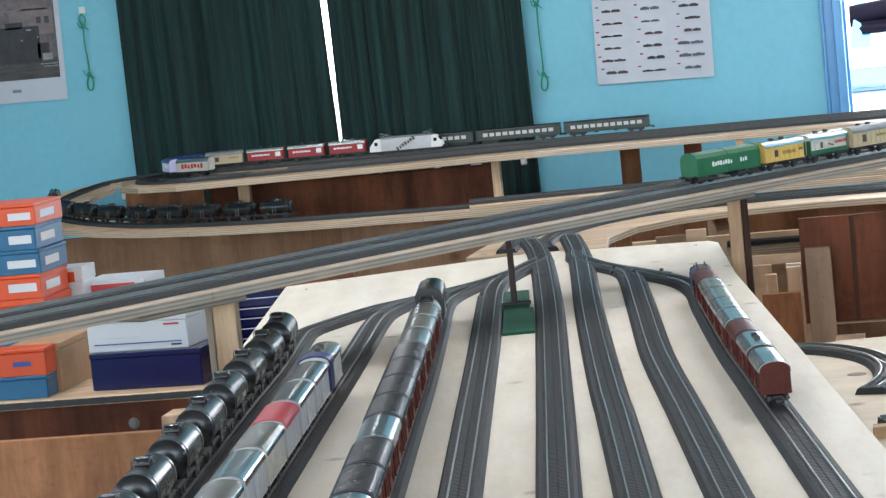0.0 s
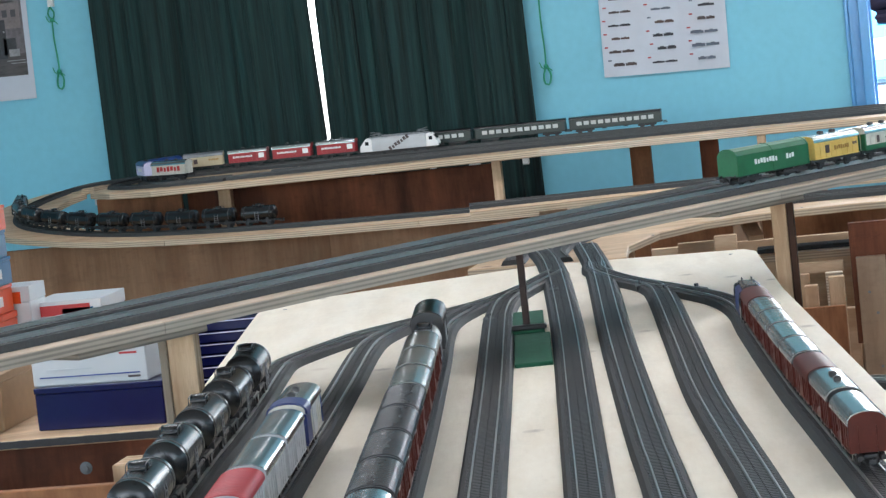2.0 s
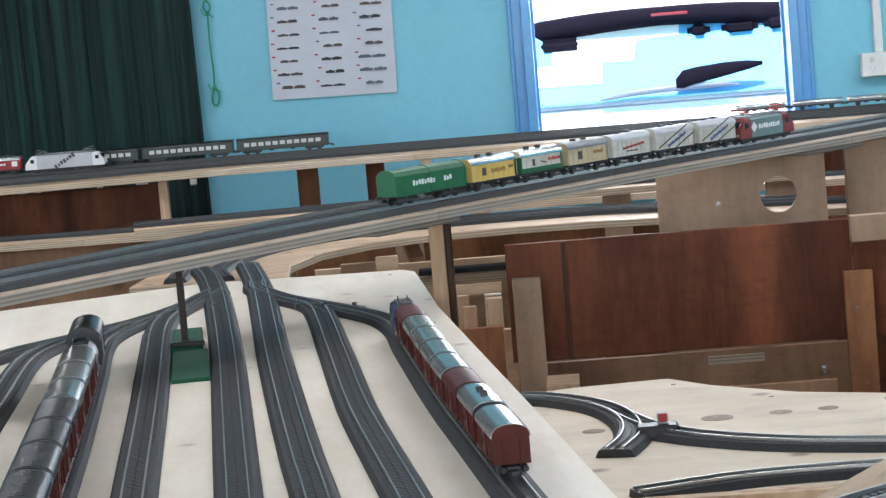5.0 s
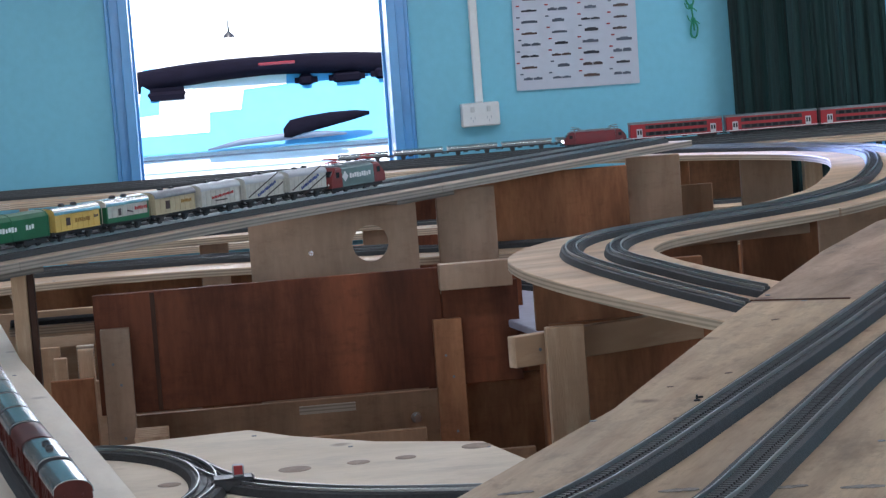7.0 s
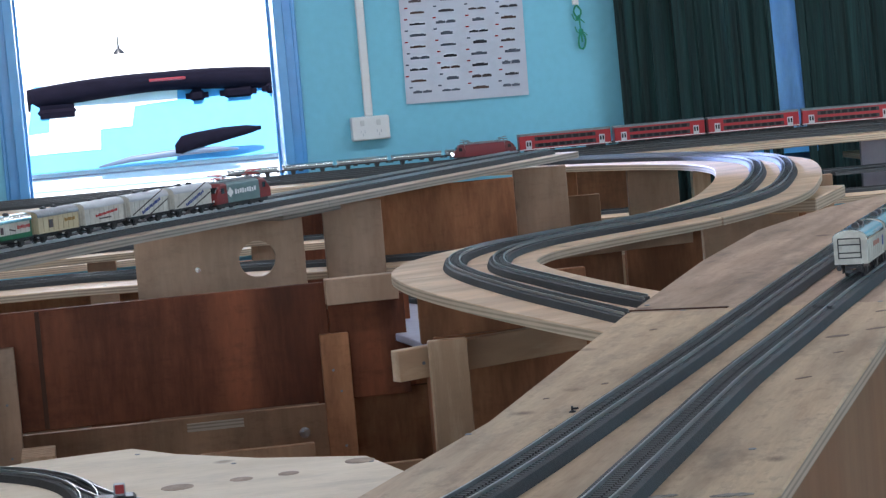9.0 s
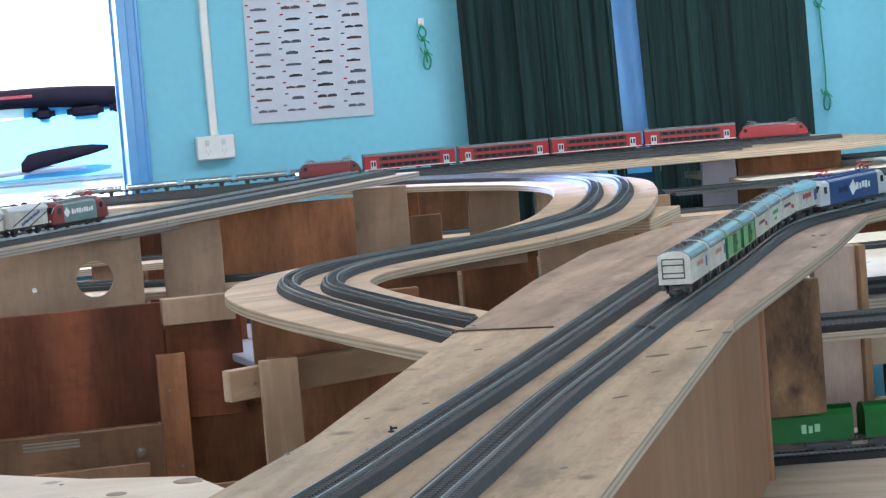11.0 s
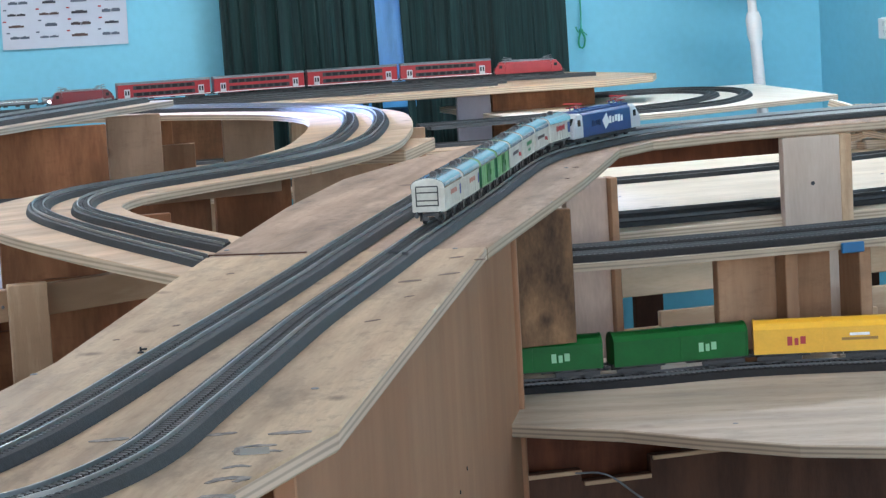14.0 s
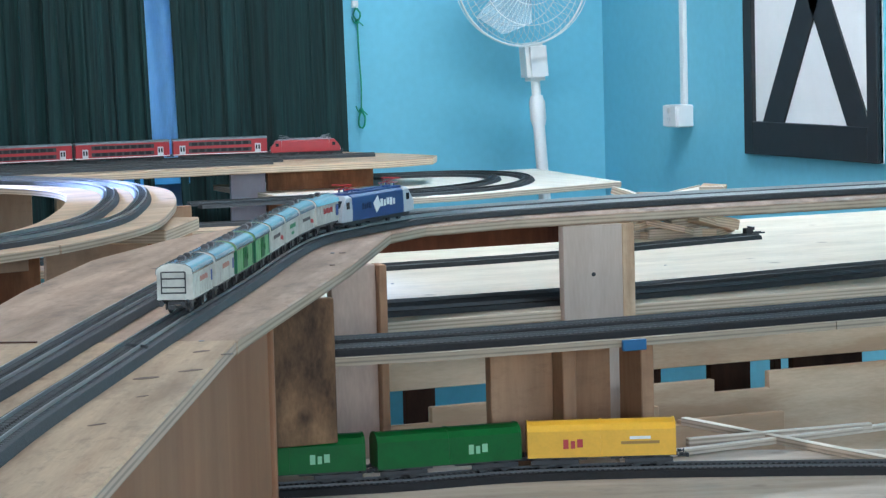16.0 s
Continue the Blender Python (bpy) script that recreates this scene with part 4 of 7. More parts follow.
def bar_of(name, stations, mat):
    """A rounded bar across x from stations (x, y, z, half depth, half height)."""
    bm = bmesh.new()
    rings = []
    for x, y, z, hy, hz in stations:
        rings.append([bm.verts.new((x, y + hy * math.cos(a), z + hz * math.copysign(abs(math.sin(a)) ** 0.6, math.sin(a)))) for a in (2 * math.pi * k / 12 for k in range(12))])
    for p, q in zip(rings, rings[1:]):
        for k in range(12):
            bm.faces.new((p[k], p[(k + 1) % 12], q[(k + 1) % 12], q[k]))
    bm.faces.new(rings[0])
    bm.faces.new(rings[-1][::-1])
    return fixed(bm, name, mat, True)


dull_black = mottled("dull_black_trim", (0.006, 0.005, 0.010), 0.8, 1.2, 20, 0.9)
dull_black.node_tree.nodes["Principled BSDF"].inputs["Specular IOR Level"].default_value = 0.05
spoiler = part("spoiler", bar_of("spoiler", [(0.58 * k / 10, 0.05 * (k / 10) ** 2 - 0.02, 0.022 - 0.042 * (k / 10) ** 2, 0.08 if abs(k) < 10 else 0.05, 0.042 + 0.012 * abs(k / 10)) for k in range(-10, 11)], dull_black), parked, "glossy black roof spoiler", pose(0, 0.30, 1.33))
for px, pw, pz in ((-0.455, 0.21, -0.085), (0.155, 0.10, -0.055), (0.335, 0.16, -0.055), (0.51, 0.14, -0.05)):
    part("pylon", block("pylon", pw, 0.10, 0.085, dull_black, 0.03, (0, 0.03, -0.04), 3), spoiler, m=pose(px, -0.07, pz))
part("brake_light", join("brake_light", [(0, -0.098, 0.030, 0.16, 0.008, 0.014)], principled("dim_red_lens", (0.16, 0.015, 0.02), 0.25), 0.003), parked, "red high brake light", pose(0.03, 0.30, 1.33))
wiper = part("wiper", bar_of("wiper", [(-0.03, 0, -0.015, 0.02, 0.02), (0.0, 0, 0.0, 0.025, 0.04), (0.06, 0, 0.015, 0.025, 0.036), (0.18, 0, 0.032, 0.02, 0.030), (0.28, 0, 0.042, 0.015, 0.020), (0.345, 0, 0.046, 0.008, 0.008)], dull_black), parked, "black rear wiper", pose(0.06, 0.02, 1.075))
part("blade", bar_of("blade", [(-0.36, 0.02, -0.062, 0.01, 0.004), (-0.22, 0.01, -0.040, 0.012, 0.014), (0.0, 0.0, -0.028, 0.014, 0.016), (0.16, 0.0, -0.030, 0.012, 0.012), (0.24, 0.0, -0.036, 0.01, 0.004)], principled("grey_rubber", (0.10, 0.13, 0.19), 0.5)), wiper, "grey wiper blade")
part("roof_fin", slab("roof_fin", [(-0.10, 0.075), (-0.03, 0.07), (0.0, 0.02), (0.03, 0.02), (0.06, 0.03), (0.05, 0.085), (0.02, 0.10)], -0.01, 0.01, principled("pale_grey_fin", (0.42, 0.40, 0.50), 0.4), 0.003), parked, "pale grey roof fitting", pose(0.33, 0.75, 1.55, 90, 0, 0))
part("fin_foot", block("fin_foot", 0.03, 0.03, 0.09, car_paint, 0.006), parked, m=pose(0.335, 0.75, 1.485))
part("boot_seam", join("boot_seam", [(0, 0, 0, 1.2, 0.006, 0.008)], principled("dark_seam", (0.05, 0.06, 0.09), 0.5), 0), parked, m=pose(0, 0.012, 0.985))
for s in (-1, 1):
    part("tail_light", join("tail_light", [(0, 0, 0, 0.16, 0.05, 0.22)], principled("tail_red", (0.45, 0.05, 0.05), 0.2), 0.015), parked, m=pose(s * 0.74, 0.015, 0.86))
    for y in (0.75, 3.25):
        wh = part("wheel", lathe("tyre", [(0.20, -0.09), (0.30, -0.10), (0.32, -0.06), (0.32, 0.06), (0.30, 0.10), (0.20, 0.09)], black_plastic, 24, "x"), parked, m=pose(s * 0.80, y, 0.32))
        part("rim", lathe("rim", [(0.195, -0.085), (0.19, 0.0), (0.195, 0.085)], chrome, 20, "x"), wh)
part("aerial", lathe("aerial", [(0.030, 0), (0.024, 0.012), (0.006, 0.03), (0.003, 0.09)], black_plastic, 10), parked, m=pose(-0.16, 0.62, 1.485))


def sheet_of_trains(name, label, x0, x1, z0, z1, rows, cols, lean, seed):
    """A printed wall chart: paper, and on it rows of small pictured vehicles with captions as bars."""
    rnd = random.Random(seed)
    w, h = x1 - x0, z1 - z0
    chart = thing(name, label, "poster", pose((x0 + x1) / 2, WALL_Y - 0.004, z0, 0, lean, 0), group="wall charts")
    bm = bmesh.new()
    bmesh.ops.create_grid(bm, x_segments=8, y_segments=10, size=0.5)
    for v in bm.verts:
        cx, cz = v.co.x, v.co.y
        v.co = Vector((cx * w, -0.0015 - 0.004 * abs(math.sin(3 * cx + 2 * cz)) * (0.5 - cz), (cz + 0.5) * h))
    ext = bmesh.ops.extrude_face_region(bm, geom=list(bm.faces))
    for v in [g for g in ext["geom"] if isinstance(g, bmesh.types.BMVert)]:
        v.co.y += 0.0006
    part("paper", fixed(bm, "paper", paper), chart)
    tones = [ink_dark, principled("chart_black", (0.03, 0.03, 0.04), 0.5), principled("chart_brown", (0.10, 0.06, 0.05), 0.5), principled("chart_slate", (0.10, 0.12, 0.16), 0.5)]
    for r in range(rows):
        zz = h * (0.055 + 0.93 * r / rows)
        for c in range(cols):
            long = w / cols * rnd.uniform(0.40, 0.68)
            xx = -w / 2 + w * (c + 0.5) / cols + rnd.uniform(-0.006, 0.006)
            hh = rnd.uniform(0.005, 0.008)
            n = max(1, round(long / 0.035))
            boxes = []
            for k in range(n):
                bw = long / n
                boxes.append((xx - long / 2 + bw * (k + 0.5), 0, hh / 2, bw * 0.93, 0.0006, hh))
                boxes.append((xx - long / 2 + bw * (k + 0.5), 0, hh * 1.1, bw * rnd.uniform(0.25, 0.7), 0.0006, hh * 0.4))
            part("picture", join("picture", boxes, rnd.choice(tones), 0), chart, m=pose(0, -0.0072, zz))
            part("caption", join("caption", [(xx - w / cols * 0.36, 0, 0.018, 0.010, 0.0006, 0.004)], ink_red if rnd.random() < 0.7 else tones[3], 0), chart, m=pose(0, -0.0072, zz))
    return chart


sheet_of_trains("wall_chart", "white printed chart of railway vehicles pinned to the blue wall", -0.908, -0.538, 1.146, 1.69, 13, 3, 1.0, 5)
sheet_of_trains("wall_chart", "white printed chart with rows of locomotives on the blue wall", 0.997, 1.367, 1.168, 1.71, 15, 4, 0.6, 6)

# photograph poster
photo = thing("photo_poster", "poster with a dark railway photograph and white lower margin", "poster", pose(-2.962, WALL_Y - 0.006, 1.266, 0, 0.5, 0))
part("paper", block("paper", 0.60, 0.0012, 0.72, paper, 0), photo)
part("print_scene", join("print_scene", [(0, 0, 0.387, 0.565, 0.0008, 0.626)], mottled("dusky_photo_print", (0.120, 0.100, 0.108), 0.5, 1.5, 14, 0.4), 0), photo, m=pose(0, -0.0012, 0))
part("print_house", join("print_house", [(0.20, 0, 0.262, 0.150, 0.0006, 0.085), (0.215, 0, 0.315, 0.09, 0.0006, 0.03)], mottled("dim_house_print", (0.185, 0.145, 0.145), 0.7, 1.2, 30, 0.4), 0), photo, m=pose(0, -0.0018, 0))
window_print = mottled("dark_window_print", (0.04, 0.038, 0.045), 0.7, 1.3, 30, 0.4)
for wx in (0.227, 0.255):
    part("print_window", join("print_window", [(wx, 0, 0.266, 0.016, 0.0006, 0.022)], window_print, 0), photo, m=pose(0, -0.0024, 0))
part("print_ground", join("print_ground", [(0, 0, 0.108, 0.565, 0.0006, 0.066)], mottled("sooty_ground_print", (0.040, 0.033, 0.034), 0.5, 1.9, 24, 0.4, stretch=(1, 1, 5)), 0), photo, m=pose(0, -0.0018, 0))
part("print_engine", join("print_engine", [(0.085, 0, 0.188, 0.280, 0.0006, 0.120), (0.140, 0, 0.252, 0.060, 0.0006, 0.022), (0.235, 0, 0.165, 0.040, 0.0006, 0.050)], mottled("black_engine_print", (0.014, 0.014, 0.018), 0.5, 2.4, 26, 0.4), 0), photo, m=pose(0, -0.0030, 0))
gleam = mottled("gleam_print", (0.28, 0.28, 0.29), 0.6, 1.2, 40, 0.4)
for gx, gz, gw, gh in ((0.163, 0.203, 0.005, 0.005), (0.219, 0.211, 0.005, 0.005), (0.190, 0.236, 0.018, 0.004), (0.247, 0.145, 0.034, 0.022), (0.250, 0.121, 0.060, 0.003), (0.258, 0.113, 0.050, 0.0025)):
    part("print_gleam", join("print_gleam", [(gx, 0, gz, gw, 0.0004, gh)], gleam, 0), photo, m=pose(0, -0.0036, 0))
part("caption", join("caption", [(0.128, 0, 0.038, 0.030, 0.0006, 0.010)], dull_grey, 0), photo, m=pose(0, -0.0024, 0))


def rope(x, z_top, z_low, sway, seed):
    """A green tie-back cord on a wall hook with a knotted loop at its end."""
    rnd = random.Random(seed)
    cord = thing("tie_cord", "green nylon cord with knotted loop hung on a wall hook", "cord", pose(x, WALL_Y - 0.02, 0), group="curtain cords")
    part("hook", join("hook", [(0, 0.012, z_top + 0.012, 0.018, 0.014, 0.022), (0, 0.0, z_top + 0.004, 0.006, 0.016, 0.006)], white_plastic), cord, "small white hook")
    mid = (z_top + z_low) / 2
    part("loop", tube("loop", [(0, 0, z_top), (0.012, -0.004, z_top - 0.018), (0.004, 0, z_top - 0.038), (-0.010, 0.002, z_top - 0.02), (0, 0, z_top + 0.002)], 0.0028, green_rope), cord)
    part("cord", tube("cord", [(0.002, 0, z_top - 0.036), (sway * 0.4, -0.004, mid + 0.03), (sway, 0.0, mid - 0.05), (sway * 0.8, 0, z_low + 0.05)], 0.0026, green_rope), cord)
    part("end_loop", tube("end_loop", [(sway * 0.8, 0, z_low + 0.052), (sway * 0.8 + 0.012, 0, z_low + 0.03), (sway * 0.8 + 0.006, 0, z_low), (sway * 0.8 - 0.008, 0, z_low + 0.004), (sway * 0.8 - 0.008, 0, z_low + 0.03), (sway * 0.8, 0, z_low + 0.052)], 0.003, green_rope), cord)
    for zz, xx in ((z_top - 0.04, 0.002), (z_low + 0.052, sway * 0.8)):
        part("knot", lathe("knot", [(0.003, -0.007), (0.0075, -0.003), (0.0075, 0.003), (0.003, 0.007)], green_rope, 8), cord, m=pose(xx, 0, zz, rnd.uniform(-20, 20), 40, 0))
        for s in (-1, 1):
            part("frayed_end", tube("frayed_end", [(xx, 0, zz), (xx + s * 0.010, -0.004, zz - 0.006), (xx + s * 0.018, -0.003, zz - 0.014 * s)], 0.0018, green_rope), cord)


rope(-2.580, 1.535, 1.285, 0.006, 1)
rope(-1.080, 1.46, 1.148, 0.004, 2)
rope(1.530, 1.420, 1.290, 0.010, 3)
rope(2.784, 1.425, 1.062, 0.009, 4)


def socket(name, m, label, conduit, w=0.115, h=0.070, d=0.032, gangs=2):
    out = thing(name, label, "power socket", m, group="power sockets")
    part("box", block("box", w, d, h, white_plastic, 0.004, (0, -d / 2, 0)), out)
    part("face_plate", block("face_plate", w * 0.96, 0.006, h * 0.94, white_plastic, 0.002, (0, -d - 0.003, h * 0.03)), out)
    for g in range(gangs):
        cx = (g - (gangs - 1) / 2) * w * 0.42
        sw = part("switch", block("switch", 0.012, 0.005, 0.016, light_plastic, 0.001, (cx, -d - 0.008, h * 0.62)), out)
        part("socket_slot", join("socket_slot", [(cx - 0.006, 0, 0.008, 0.002, 0.001, 0.008), (cx + 0.006, 0, 0.008, 0.002, 0.001, 0.008), (cx, 0, -0.001, 0.002, 0.001, 0.008)], light_grey, 0), out, m=pose(0, -d - 0.0066, h * 0.26))
    part("conduit", block("conduit", 0.025, 0.016, conduit, white_plastic, 0.003, (0, -0.009, h)), out, "white plastic cable conduit")
    return out


socket("wall_socket", pose(0.881, WALL_Y, 1.075), "white double power socket with conduit on the wall", 1.75)
socket("wall_socket", pose(RIGHT_X, 7.03, 1.047, 0, 0, -90), "small white power socket with conduit on the side wall", 1.80, 0.085, 0.066, 0.055, 1)

# pier and framed sign on the side wall
tagged(thing("wall_pier", "shallow sky blue wall pier", "wall", pose(RIGHT_X - 0.012, 4.2, 0), block("wall_pier", 0.020, 5.10, HIGH - 0.002, wall_paint, 0.002)), kind="structure")
sign_black = mottled("matt_black_paint", (0.012, 0.012, 0.014), 0.8, 1.3, 20, 0.5)
sign = thing("framed_sign", "white board with bold black triangle and thick black border", "sign", pose(RIGHT_X - 0.024, 6.25, 0.985, 0, 0, -90))
part("board", block("board", 0.70, 0.010, 0.86, white_paint, 0, (0, -0.005, 0)), sign)
part("border", join("border", [(-0.325, 0, 0.43, 0.05, 0.020, 0.86), (0.325, 0, 0.43, 0.05, 0.020, 0.86), (0, 0, 0.046, 0.60, 0.020, 0.092), (0, 0, 0.83, 0.60, 0.020, 0.06)], sign_black, 0.002), sign, m=pose(0, -0.012, 0))


def band(a, b, w):
    """A straight painted bar from a to b, given in the sign's own x and z."""
    d = Vector((b[0] - a[0], 0, b[1] - a[1]))
    return join("triangle_bar", [(0, 0, 0, d.length, 0.006, w)], sign_black, 0), pose((a[0] + b[0]) / 2, -0.013, (a[1] + b[1]) / 2, 0, -math.degrees(math.atan2(d.z, d.x)), 0)


for pa, pb in (((-0.213, 0.062), (0.029, 0.478)), ((0.025, 0.478), (0.267, 0.062))):
    me, m = band(pa, pb, 0.098)
    part("triangle_bar", me, sign, m=m)

# pedestal fan
fan = thing("pedestal_fan", "white pedestal fan with a round wire cage beside the wall", "fan", pose(3.315, 7.28, 0, 0, -3.6, 0))
part("base", lathe("base", [(0.20, 0), (0.20, 0.02), (0.12, 0.04), (0.03, 0.06)], white_plastic, 28), fan)
part("lower_pole", lathe("lower_pole", [(0.018, 0.05), (0.018, 1.08)], white_plastic, 16), fan)
part("collar", lathe("collar", [(0.020, 1.06), (0.024, 1.08), (0.024, 1.13), (0.018, 1.15)], white_plastic, 16), fan)
part("upper_pole", lathe("upper_pole", [(0.014, 1.15), (0.014, 1.25)], white_plastic, 14), fan)
part("control_box", block("control_box", 0.07, 0.07, 0.115, white_plastic, 0.012, (0, 0, 1.195), 2), fan)
motor = part("motor", lathe("motor", [(0.03, -0.06), (0.055, -0.05), (0.065, 0.0), (0.055, 0.09), (0.03, 0.12)], white_plastic, 20, "y"), fan, m=pose(-0.055, 0, 1.515))
cage_m = pose(-0.055, -0.09, 1.515)
bm = bmesh.new()
for r, y in ((0.21, 0.0), (0.205, -0.035), (0.205, 0.035), (0.15, -0.06), (0.09, -0.075), (0.15, 0.06)):
    ring = [(r * math.cos(2 * math.pi * k / 48), y, r * math.sin(2 * math.pi * k / 48)) for k in range(49)]
    tm = tube("ring", ring, 0.0035 if y == 0 else 0.0011, white_plastic, 5, smooth_line=False)
    bm.from_mesh(tm)
    bpy.data.meshes.remove(tm)
for k in range(60):
    a = 2 * math.pi * k / 60
    c, s = math.cos(a), math.sin(a)
    for sg in (-1, 1):
        tm = tube("spoke", [(0.03 * c, 0.08 * sg, 0.03 * s), (0.12 * c, 0.068 * sg, 0.12 * s), (0.19 * c, 0.042 * sg, 0.19 * s), (0.21 * c, 0, 0.21 * s)], 0.0006, white_plastic, 4, 0.05)
        bm.from_mesh(tm)
        bpy.data.meshes.remove(tm)
part("cage", fixed(bm, "cage", white_plastic), fan, m=cage_m)
clear_blade = principled("clear_blade", (0.55, 0.66, 0.70), 0.25)
clear_blade.node_tree.nodes["Principled BSDF"].inputs["Alpha"].default_value = 0.35
for k in range(3):
    bm = bmesh.new()
    vs = [bm.verts.new(p) for p in ((0.02, 0.01, -0.03), (0.17, 0.03, -0.07), (0.185, 0.0, 0.02), (0.12, -0.03, 0.08), (0.02, -0.012, 0.03))]
    bm.faces.new(vs)
    up = bmesh.ops.extrude_face_region(bm, geom=list(bm.faces))
    for v in [g for g in up["geom"] if isinstance(g, bmesh.types.BMVert)]:
        v.co.y += 0.003
    part("blade", fixed(bm, "blade", clear_blade), fan, m=cage_m @ pose(0, 0, 0, 0, 120 * k, 0))

# ---- supports and carcass ----
pine_side = wood("pine_rail", (0.74, 0.545, 0.37), (0.53, 0.345, 0.21), grain=(1.2, 6, 6), scale=6, streak=0.7, stain=0.25)


def board(label, x0, x1, z0, z1, y, mat, thick=0.015, name="support_board", turn=0, category="support"):
    """An upright board facing the room, by its span in x and z; the low ones go down to the floor."""
    z0 = 0.0 if z0 <= 0.6 else z0
    return upright(name, label, (x0 + x1) / 2, y, z0, z1, x1 - x0, thick, mat, turn, category)


SUP = "plywood upright carrying a track board"
# uprights under the long ramp
grey_edge = wood("greyed_ply_edge", (0.42, 0.36, 0.29), (0.26, 0.21, 0.16), grain=(60, 60, 1.5), scale=5, knots=False, streak=0.8)
ramp_post = thing("post", "plywood post with a layered edge under the long ramp", "support", pose(-0.852, 2.80, 0, 0, 0, 4), group="layout supports")
part("face", block("face", 0.030, 0.030, 1.107, timber, 0.001, (0.011, 0, 0)), ramp_post)
part("edge", block("edge", 0.0085, 0.034, 1.107, grey_edge, 0.001, (-0.0085, -0.002, 0)), ramp_post, "pale grey layered edge")
rust_post = mottled("rusty_brown_post", (0.05, 0.029, 0.024), 0.8, 1.2, 90, 0.7)
foot = thing("post", "thin dark rusty post on a green foot plate", "support", pose(-0.547, 3.335, YARD), group="layout supports")
part("shaft", block("shaft", 0.0085, 0.0085, 0.112, rust_post, 0.001), foot)
green_foam = mottled("green_flocked_plate", (0.012, 0.095, 0.05), 0.8, 1.2, 80, 0.9, bump=0.4)
for fx, fy, sx, sy in ((-0.5135, 3.150, 0.045, 0.255), (-0.556, 3.40, 0.043, 0.20)):
    thing("green_plate", "small green flocked base plate on the yard board", "model base", pose(fx, fy, YARD, 0, 0, 8.5), block("green_plate", sx, sy, 0.005, green_foam, 0.001), "green plates")
thing("packing", "thin dark packing strip at the foot of the post", "packing", pose(-0.541, 3.315, YARD + 0.005, 0, 0, 4), block("packing", 0.044, 0.012, 0.006, black_plastic, 0.001))
board("square pine post beside the yard with a dark edge", -0.245, -0.224, 0.60, 1.10, 3.70, timber, 0.030, "post")
# strip added to give the post its darker side
board("dark brown strip along the side of a pine post", -0.2235, -0.214, 0.0, 1.092, 3.70, dark_ply, 0.028, "strip")

hole = thing("hole_board", "tan hardboard support with a round hole", "support", pose(0.245, 4.42, 0), group="layout supports")
bm = bmesh.new()
W0, H0, cx, cz, rr, N = 0.285, 1.10, 0.062, 1.031, 0.031, 32
ring = [(cx + rr * math.cos(2 * math.pi * k / N), cz + rr * math.sin(2 * math.pi * k / N)) for k in range(N)]
outer = []
for k in range(N):
    c, s = math.cos(2 * math.pi * k / N), math.sin(2 * math.pi * k / N)
    t = min((((W0 / 2 - cx) if c > 0 else (W0 / 2 + cx)) / abs(c)) if abs(c) > 1e-6 else 9, (((H0 - cz) if s > 0 else cz) / abs(s)) if abs(s) > 1e-6 else 9)
    outer.append((cx + c * t, cz + s * t))
corners = [(-W0 / 2, 0), (W0 / 2, 0), (-W0 / 2, H0), (W0 / 2, H0)]
for px, pz in corners:
    k = min(range(N), key=lambda i: (outer[i][0] - px) ** 2 + (outer[i][1] - pz) ** 2)
    outer[k] = (px, pz)
grid = [[bm.verts.new((x, y, z)) for x, z in pts] for y in (-0.006, 0.006) for pts in (outer, ring)]
for k in range(N):
    j = (k + 1) % N
    bm.faces.new((grid[0][k], grid[0][j], grid[1][j], grid[1][k]))
    bm.faces.new((grid[2][k], grid[3][k], grid[3][j], grid[2][j]))
    bm.faces.new((grid[1][k], grid[1][j], grid[3][j], grid[3][k]))
    bm.faces.new((grid[0][k], grid[2][k], grid[2][j], grid[0][j]))
part("panel", fixed(bm, "panel", tan_board), hole)
part("screw", lathe("screw", [(0.0045, 0), (0.004, 0.002), (0.001, 0.0024)], chrome, 12, "y"), hole, "bright screw head", pose(-0.040, -0.0084, 1.022))
board(SUP, 0.440, 0.545, 0.60, 1.10, 4.60, tan_board)
board("stained brown plywood panel under the long ramp", 0.548, 0.830, 0.60, 1.10, 4.86, ply_upright)
board(SUP, 0.868, 0.975, 0.60, 1.10, 5.08, tan_board)

# the big red-brown panel and what is screwed to it
big = thing("panel", "large red-brown plywood panel with pale uprights", "panel", pose(0.175, 4.02, 0.836))
part("sheet", block("sheet", 0.530, 0.012, 0.184, red_ply, 0.001, (-0.060, 0, 0)), big)
part("sheet", block("sheet", 0.118, 0.012, 0.156, red_ply, 0.001, (0.266, 0.0, 0)), big)
part("joint_strip", block("joint_strip", 0.007, 0.002, 0.180, dark_ply, 0, (-0.235, -0.0072, 0.002)), big)
for x, z0, z1, mat in ((-0.120, 0.780, 0.970, tan_board), (0.385, 0.745, 0.942, ply_upright)):
    u = thing("upright", "pale plywood batten screwed to the red-brown panel", "batten", pose(x, 3.995, z0), block("upright", 0.044, 0.016, z1 - z0, mat, 0.001), "battens")
    for dz in (0.55, 0.72, 0.12):
        part("screw", lathe("screw", [(0.0022, 0), (0.0020, 0.001), (0.0008, 0.0013)], dull_grey, 10, "y"), u, m=pose(0.004 if dz < 0.7 else -0.006, -0.0093, (z1 - z0) * dz))
thing("cap_block", "pale timber block screwed over the panel's edge", "block", pose(0.434, 4.0, 0.986), block("cap_block", 0.112, 0.026, 0.040, tan_board, 0.001))
low_rail = thing("rail_board", "brown plywood rail with a hand slot", "rail", pose(0.14, 4.06, 0))
part("board", block("board", 0.52, 0.014, 0.826, pine_upright, 0.001), low_rail)
